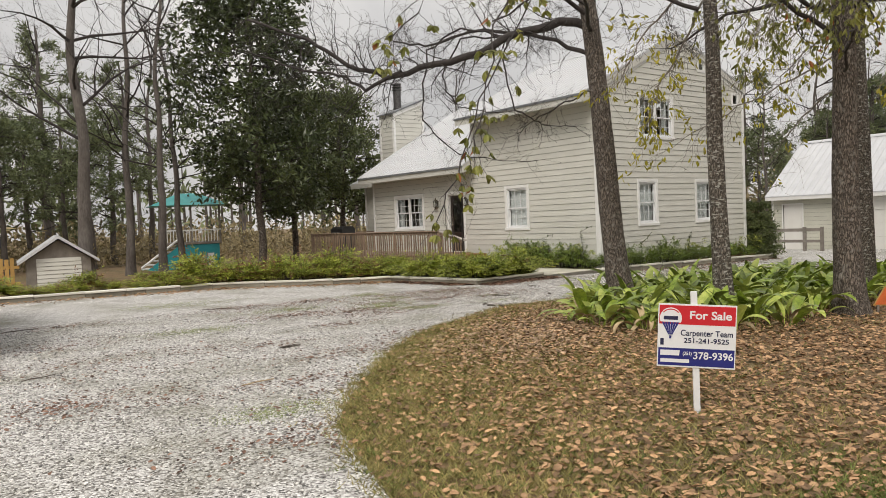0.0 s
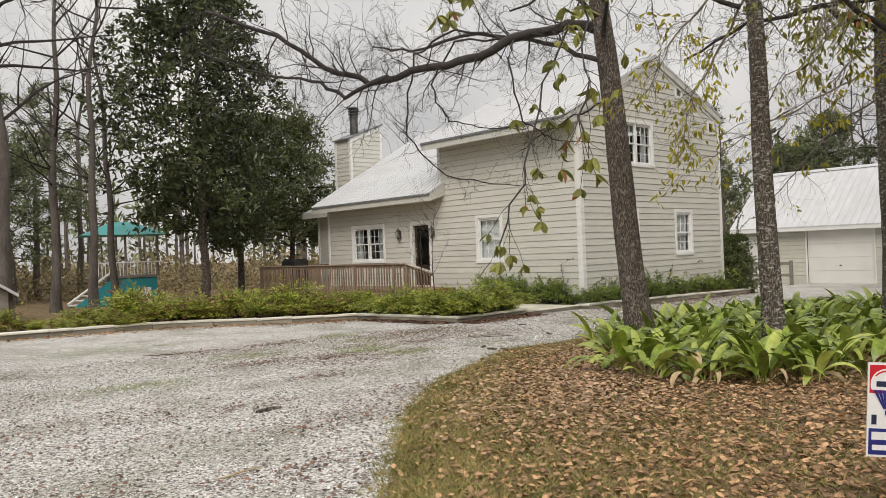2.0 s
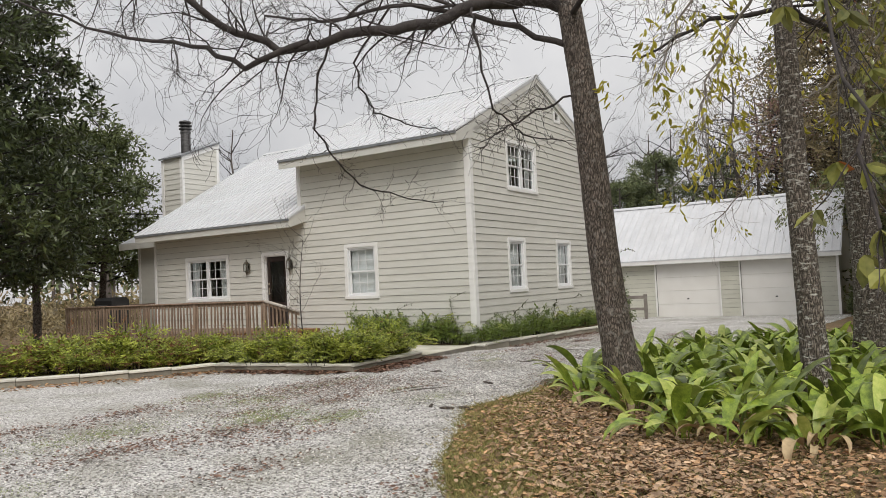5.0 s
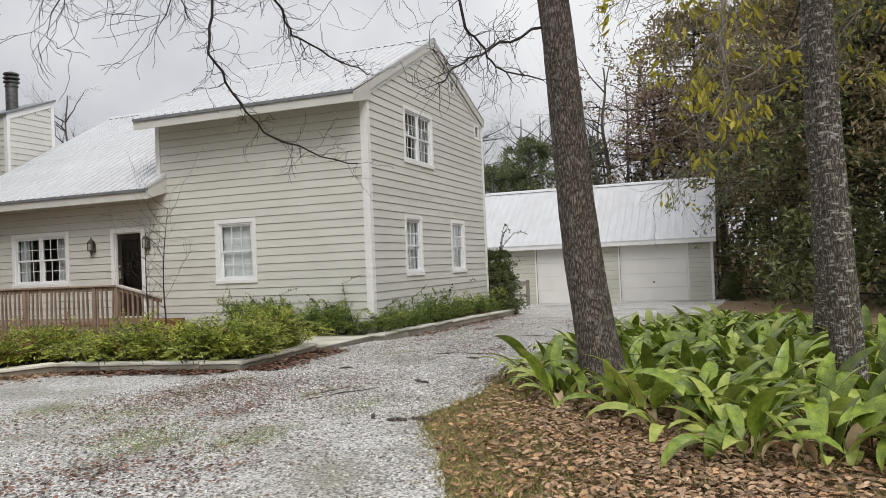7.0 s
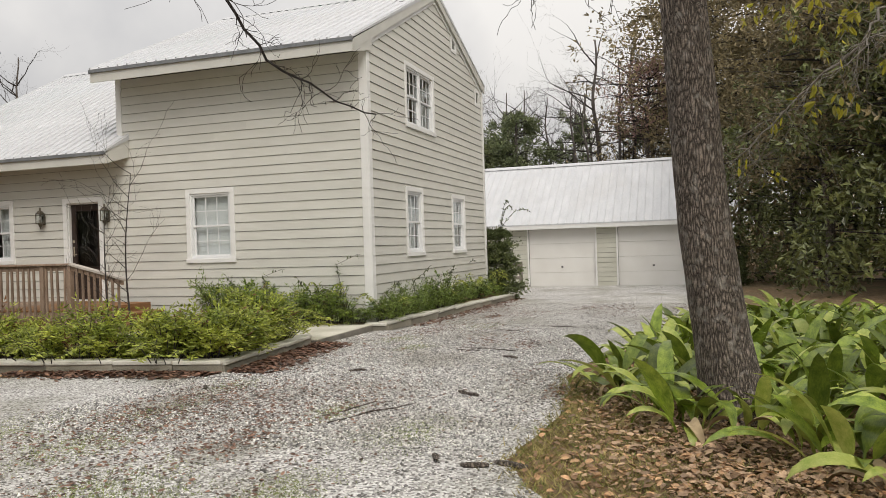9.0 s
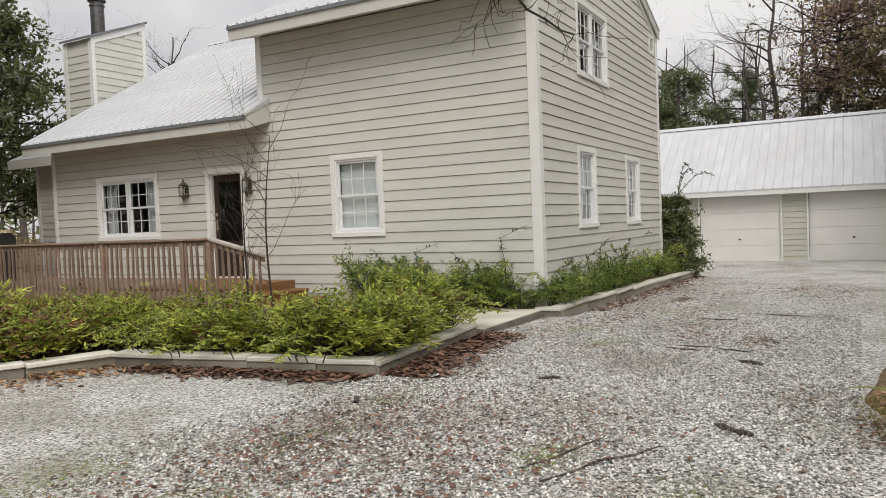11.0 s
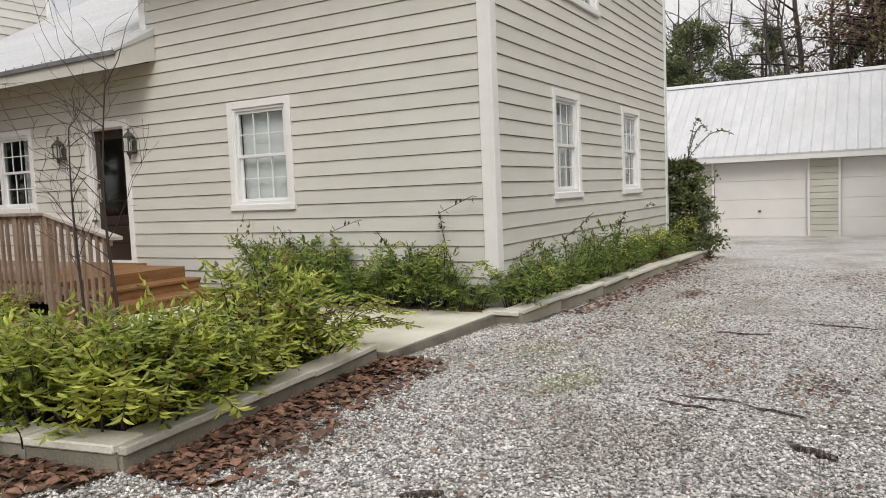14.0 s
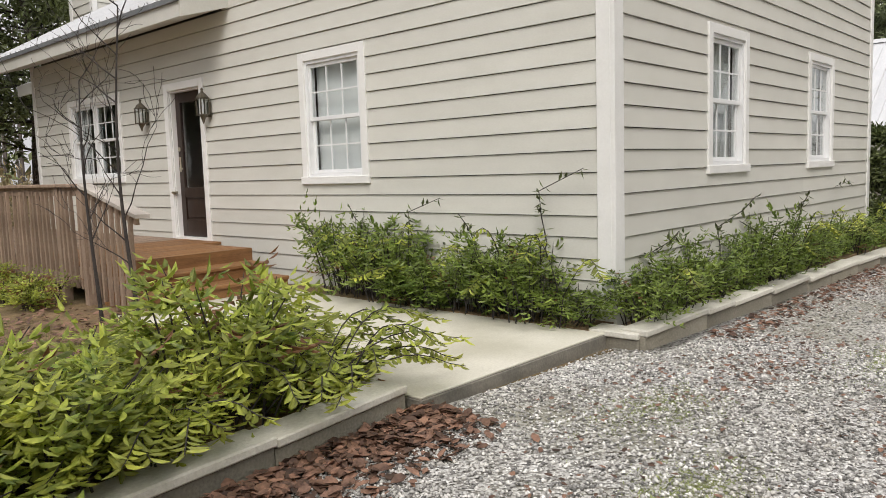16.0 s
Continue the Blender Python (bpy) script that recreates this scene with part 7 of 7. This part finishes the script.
# ---- litter, grass and loose stones ----
def leaf_litter(name, count, sample, label, mat_, seed, size=(0.05, 0.10)):
    rg = random.Random(seed)
    b = Buf()
    made = 0
    while made < count:
        s = sample(rg)
        if s is None:
            continue
        made += 1
        x, y = s
        z = ground_z(x) + rg.uniform(0.008, 0.045)
        a = rg.uniform(0, 6.28)
        d = Vector((math.cos(a), math.sin(a), rg.uniform(-0.35, 0.35))).normalized()
        side = Vector((-math.sin(a), math.cos(a), rg.uniform(-0.5, 0.5))).normalized()
        ln = rg.uniform(*size)
        w = ln * rg.uniform(0.42, 0.7)
        p = Vector((x, y, z))
        up = d.cross(side)
        i = len(b.v)
        cup = ln * rg.uniform(-0.05, 0.22)
        b.v += [p - d * ln * 0.5, p - d * ln * 0.15 + side * w * 0.5 + up * cup, p + d * ln * 0.25 + side * w * 0.42 + up * cup, p + d * ln * 0.5 + up * cup * 0.6, p + d * ln * 0.22 - side * w * 0.45 + up * cup * 0.7, p - d * ln * 0.18 - side * w * 0.5 + up * cup]
        b.f += [(i, i + 1, i + 2, i + 3), (i, i + 3, i + 4, i + 5)]
    tagged(part(name, b.mesh(name, mat_), mat_, None), label, "leaves", kind="stuff")


LAWN = LAWN_EDGE[:13] + [(17.0, 4.0), (14.0, -3.0), (2.3, -8.0)]


def on_lawn(rg):
    x, y = rg.uniform(2.4, 17.0), rg.uniform(-1.5, 11.2)
    if not inside(LAWN, x, y):
        return None
    e = edge_distance(LAWN_EDGE, x, y)
    if rg.random() > min(1.0, 0.3 + e * 0.6) * (1.0 if x < 10 else 0.7):
        return None
    return x, y


leaf_litter("leaf_litter", 60000, on_lawn, "thick carpet of brown fallen leaves", LITTER, 91, (0.032, 0.075))


def before_bed(rg):
    t = rg.random()
    x, y = 5.6 + 6.6 * t, 7.5 + 3.0 * t
    x, y = x + rg.gauss(0.55, 0.55), y - rg.gauss(0.35, 0.6)
    if not inside(LAWN, x, y) or edge_distance(LAWN_EDGE, x, y) < rg.random() * 0.35:
        return None
    return x, y


leaf_litter("bed_foot_litter", 13000, before_bed, "curled pinkish-brown oak leaves before the strap-leaf bed", LITTER_PALE, 97, (0.032, 0.075))


def at_bed_foot(rg):
    t = rg.random()
    if t < 0.62:
        s = rg.random()
        x, y = 12.9 + 2.9 * s, 14.93 + 0.37 * s - abs(rg.gauss(0, 0.26)) - 0.04
    else:
        s = rg.random() * 0.9
        x, y = 12.88 - 0.46 * s - abs(rg.gauss(0, 0.16)) - 0.03, 14.95 + 3.0 * s
    return x, y


leaf_litter("red_leaf_litter", 4600, at_bed_foot, "drift of reddish dead leaves along the planter", LITTER_RED, 92, (0.045, 0.10))


def along_side(rg):
    x = rg.uniform(18.5, 27)
    return x, 14.78 - abs(rg.gauss(0, 0.22))


leaf_litter("side_leaf_litter", 900, along_side, "scattered dead leaves beside the house planter", LITTER_RED, 93, (0.04, 0.08))


def under_edge(rg):
    i = rg.randint(1, 6)
    (x0, y0), (x1, y1) = BED_EDGE[i], BED_EDGE[i + 1]
    s = rg.random()
    return x0 + (x1 - x0) * s + rg.gauss(0, 0.15), y0 + (y1 - y0) * s - abs(rg.gauss(0, 0.35)) - 0.05


leaf_litter("court_leaf_litter", 1500, under_edge, "dead leaves gathered along the court edge", LITTER, 94, (0.05, 0.09))
leaf_litter("bed_leaf_litter", 1500, lambda rg: (lambda x, y: (x, y) if inside(FRONT_BED, x, y) else None)(rg.uniform(12.6, 15.8), rg.uniform(15.1, 20.2)), "dead leaves on the planter soil", LITTER_RED, 95, (0.04, 0.08))
for o in bpy.data.objects:
    if o.name.startswith("bed_leaf_litter"):
        o.location.z += 0.11


def grass_patch(name, count, sample, label, mat_, seed, h=(0.03, 0.08)):
    rg = random.Random(seed)
    b = Buf()
    made = 0
    while made < count:
        s = sample(rg)
        if s is None:
            continue
        made += 1
        x, y = s
        for _ in range(4):
            p = Vector((x + rg.gauss(0, 0.02), y + rg.gauss(0, 0.02), ground_z(x) + 0.004))
            d = (rand_dir(rg, 0.3) * 0.9 + Vector((0, 0, 0.8))).normalized()
            side = d.cross(rand_dir(rg)).normalized()
            ln = rg.uniform(*h)
            i = len(b.v)
            b.v += [p - side * 0.0045, p + side * 0.0045, p + d * ln]
            b.f.append((i, i + 1, i + 2))
    tagged(part(name, b.mesh(name, mat_), mat_, None), label, "grass", kind="stuff")


def lawn_rim(rg):
    x, y = rg.uniform(2.3, 13.5), rg.uniform(-1.0, 11.2)
    e = edge_distance(LAWN_EDGE, x, y)
    if not inside(LAWN, x, y):
        e = e * 32
    if rg.random() > math.exp(-e * 0.6) * (1.0 if x < 7.5 else 0.45):
        return None
    return x, y


grass_patch("dry_grass", 24000, lawn_rim, "short tan and olive winter grass at the lawn edge", GRASS, 101, (0.035, 0.09))
grass_patch("green_grass", 6000, lawn_rim, "short green blades among the winter grass", GRASS_GREEN, 102, (0.03, 0.07))
WEEDS = [(8.8, 13.0, 0.35), (9.8, 13.9, 0.4), (7.0, 13.6, 0.5), (8.9, 11.9, 0.3), (8.6, 12.6, 0.3), (9.8, 14.9, 0.5), (10.6, 11.7, 0.3), (10.9, 14.2, 0.35), (11.2, 12.6, 0.2), (15.6, 13.55, 0.25), (16.6, 14.2, 0.3), (3.4, 6.4, 0.3), (6.0, 16.5, 0.7), (4.8, 12.0, 0.4), (18.5, 13.4, 0.4), (12.2, 14.3, 0.25)]


def weeds(rg):
    x, y, r = rg.choice(WEEDS)
    return x + rg.gauss(0, r), y + rg.gauss(0, r * 0.5)


grass_patch("near_grass", 2600, lambda rg: (rg.gauss(4.9, 0.55), rg.gauss(2.0, 0.35)), "patch of short green grass among leaves", GRASS_GREEN, 104, (0.04, 0.09))
grass_patch("step_grass", 2200, lambda rg: (lambda x, y: (x, y) if inside(bed, x, y) else None)(rg.gauss(14.9, 0.5), rg.gauss(18.1, 0.8)), "short yellowish grass on the soil by the steps", GRASS_GREEN, 105, (0.13, 0.2))
grass_patch("drive_weeds", 15000, weeds, "thin pale green weeds growing through the gravel", MOSS, 103, (0.012, 0.035))

# loose gravel where the walk passes close
rg_np = np.random.RandomState(5)


def gravel_stones(count=115000):
    base = np.array([(1, 0, 0), (-1, 0, 0), (0, 1, 0), (0, -1, 0), (0, 0, 0.7), (0, 0, -0.5)], float)
    tri = np.array([(0, 2, 4), (2, 1, 4), (1, 3, 4), (3, 0, 4), (2, 0, 5), (1, 2, 5), (3, 1, 5), (0, 3, 5)])
    outline = LAWN_EDGE + [(35.3, 14.75), (17.9, 14.75), (17.75, 15.15), (15.7, 15.15)] + BED_EDGE[:7] + [(0.0, 20.0), (-6.0, 14.0), (-6.0, -2.0)]
    pts = []
    zones = [((0.0, 13.0), (1.2, 14.8), 0.26), ((10.0, 15.0), (11.0, 15.2), 0.30), ((12.5, 19.0), (11.0, 15.2), 0.36), ((19.0, 25.0), (9.5, 15.0), 0.08)]
    for (xa, xb), (ya, yb), share in zones:
        n = 0
        while n < count * share:
            x, y = rg_np.uniform(xa, xb), rg_np.uniform(ya, yb)
            if inside(outline, x, y):
                pts.append((x, y))
                n += 1
    pts = np.array(pts)
    n = len(pts)
    s = rg_np.uniform(0.005, 0.0155, (n, 1, 1)) * (1 + 0.35 * rg_np.uniform(-1, 1, (n, 1, 3)))
    v = base[None] * (1 + 0.28 * rg_np.uniform(-1, 1, (n, 6, 3))) * s
    a = rg_np.uniform(0, 6.28, n)
    c, q = np.cos(a)[:, None], np.sin(a)[:, None]
    x, y = v[:, :, 0] * c - v[:, :, 1] * q, v[:, :, 0] * q + v[:, :, 1] * c
    z = v[:, :, 2]
    gz = -0.017 * (pts[:, 0] - 4) + 0.014
    out = np.stack([x + pts[:, 0:1], y + pts[:, 1:2], z + gz[:, None] + rg_np.uniform(0, 0.006, (n, 1))], -1).reshape(-1, 3)
    faces = (tri[None] + (np.arange(n) * 6)[:, None, None]).reshape(-1, 3)
    me = bpy.data.meshes.new("gravel_stones")
    me.vertices.add(len(out))
    me.vertices.foreach_set("co", out.ravel())
    me.loops.add(faces.size)
    me.loops.foreach_set("vertex_index", faces.ravel().astype(np.int32))
    me.polygons.add(len(faces))
    me.polygons.foreach_set("loop_start", np.arange(0, faces.size, 3, dtype=np.int32))
    me.update(calc_edges=True)
    me.validate()
    me.materials.append(STONE)
    tagged(part("gravel_stones", me, STONE, None), "loose pale angular gravel stones", "gravel", kind="stuff")


gravel_stones()

DIRT = [(rnd.uniform(2, 24), rnd.uniform(5, 15), rnd.uniform(0.15, 0.6)) for _ in range(110)]


def debris(rg):
    x, y, r = rg.choice(DIRT)
    x, y = x + rg.gauss(0, r * 1.6), y + rg.gauss(0, r * 0.6)
    if inside(LAWN, x, y) or not inside(LAWN_EDGE + [(35, 14.6), (17.9, 14.6), (15.7, 15.0), (12.9, 14.8), (12.3, 17.9), (8.5, 20), (0, 20), (-8, 0)], x, y):
        return None
    return x, y


leaf_litter("drive_debris", 14000, debris, "brown leaf crumbs and bark bits on gravel", LITTER_RED, 96, (0.012, 0.05))

leaf_litter("planter_corner_debris", 4200, lambda rg: (lambda x, y: (x, y) if y < 14.75 and not inside(LAWN, x, y) else None)(rg.gauss(11.0, 1.0), rg.gauss(13.7, 0.75)), "dark crumbs of leaves and bark on gravel", LITTER_RED, 98, (0.012, 0.045))

# fallen sticks and bits of bark on the drive
rg = random.Random(33)
STICKS = [(3.74, 7.56, 0.36, 8), (11.15, 12.25, 0.95, -26), (12.07, 11.65, 0.16, 60), (9.88, 10.77, 0.24, 75), (9.94, 11.28, 0.16, 20), (9.82, 10.98, 0.18, 100), (11.27, 12.5, 0.7, -20), (15.24, 12.66, 0.42, 75),
          (11.95, 14.5, 0.2, 30), (12.16, 11.77, 0.16, 50), (15.44, 12.55, 0.4, 88), (15.3, 12.15, 0.38, 70), (17.9, 12.7, 0.5, 95), (18.6, 11.9, 0.6, 80), (7.6, 12.2, 0.5, 40), (5.0, 9.4, 0.3, 10),
          (6.2, 14.8, 0.6, 150), (2.2, 9.5, 0.4, 20), (2.7, 14.2, 0.6, 5), (13.3, 13.4, 0.2, 120), (14.6, 11.9, 0.25, 60)]
for k, (x, y, ln, a) in enumerate(STICKS):
    pts = [Vector((ln * (i / 4 - 0.5), 0.05 * ln * rg.uniform(-1, 1), 0.012 + 0.01 * rg.random())) for i in range(5)]
    r = 0.007 if ln > 0.3 else 0.018
    pale = k == 0
    single("fallen_stick", Buf().tube(pts, [r * 0.7, r, r * 1.15, r, r * 0.5], 6, 0.1, k).mesh("fallen_stick", BED_DEAD if pale else BARK), None, "peeled pale stick lying on gravel" if pale else "dark fallen twig lying on gravel", "stick", "", "sticks on the drive", (x, y, ground_z(x) + 0.012), a)
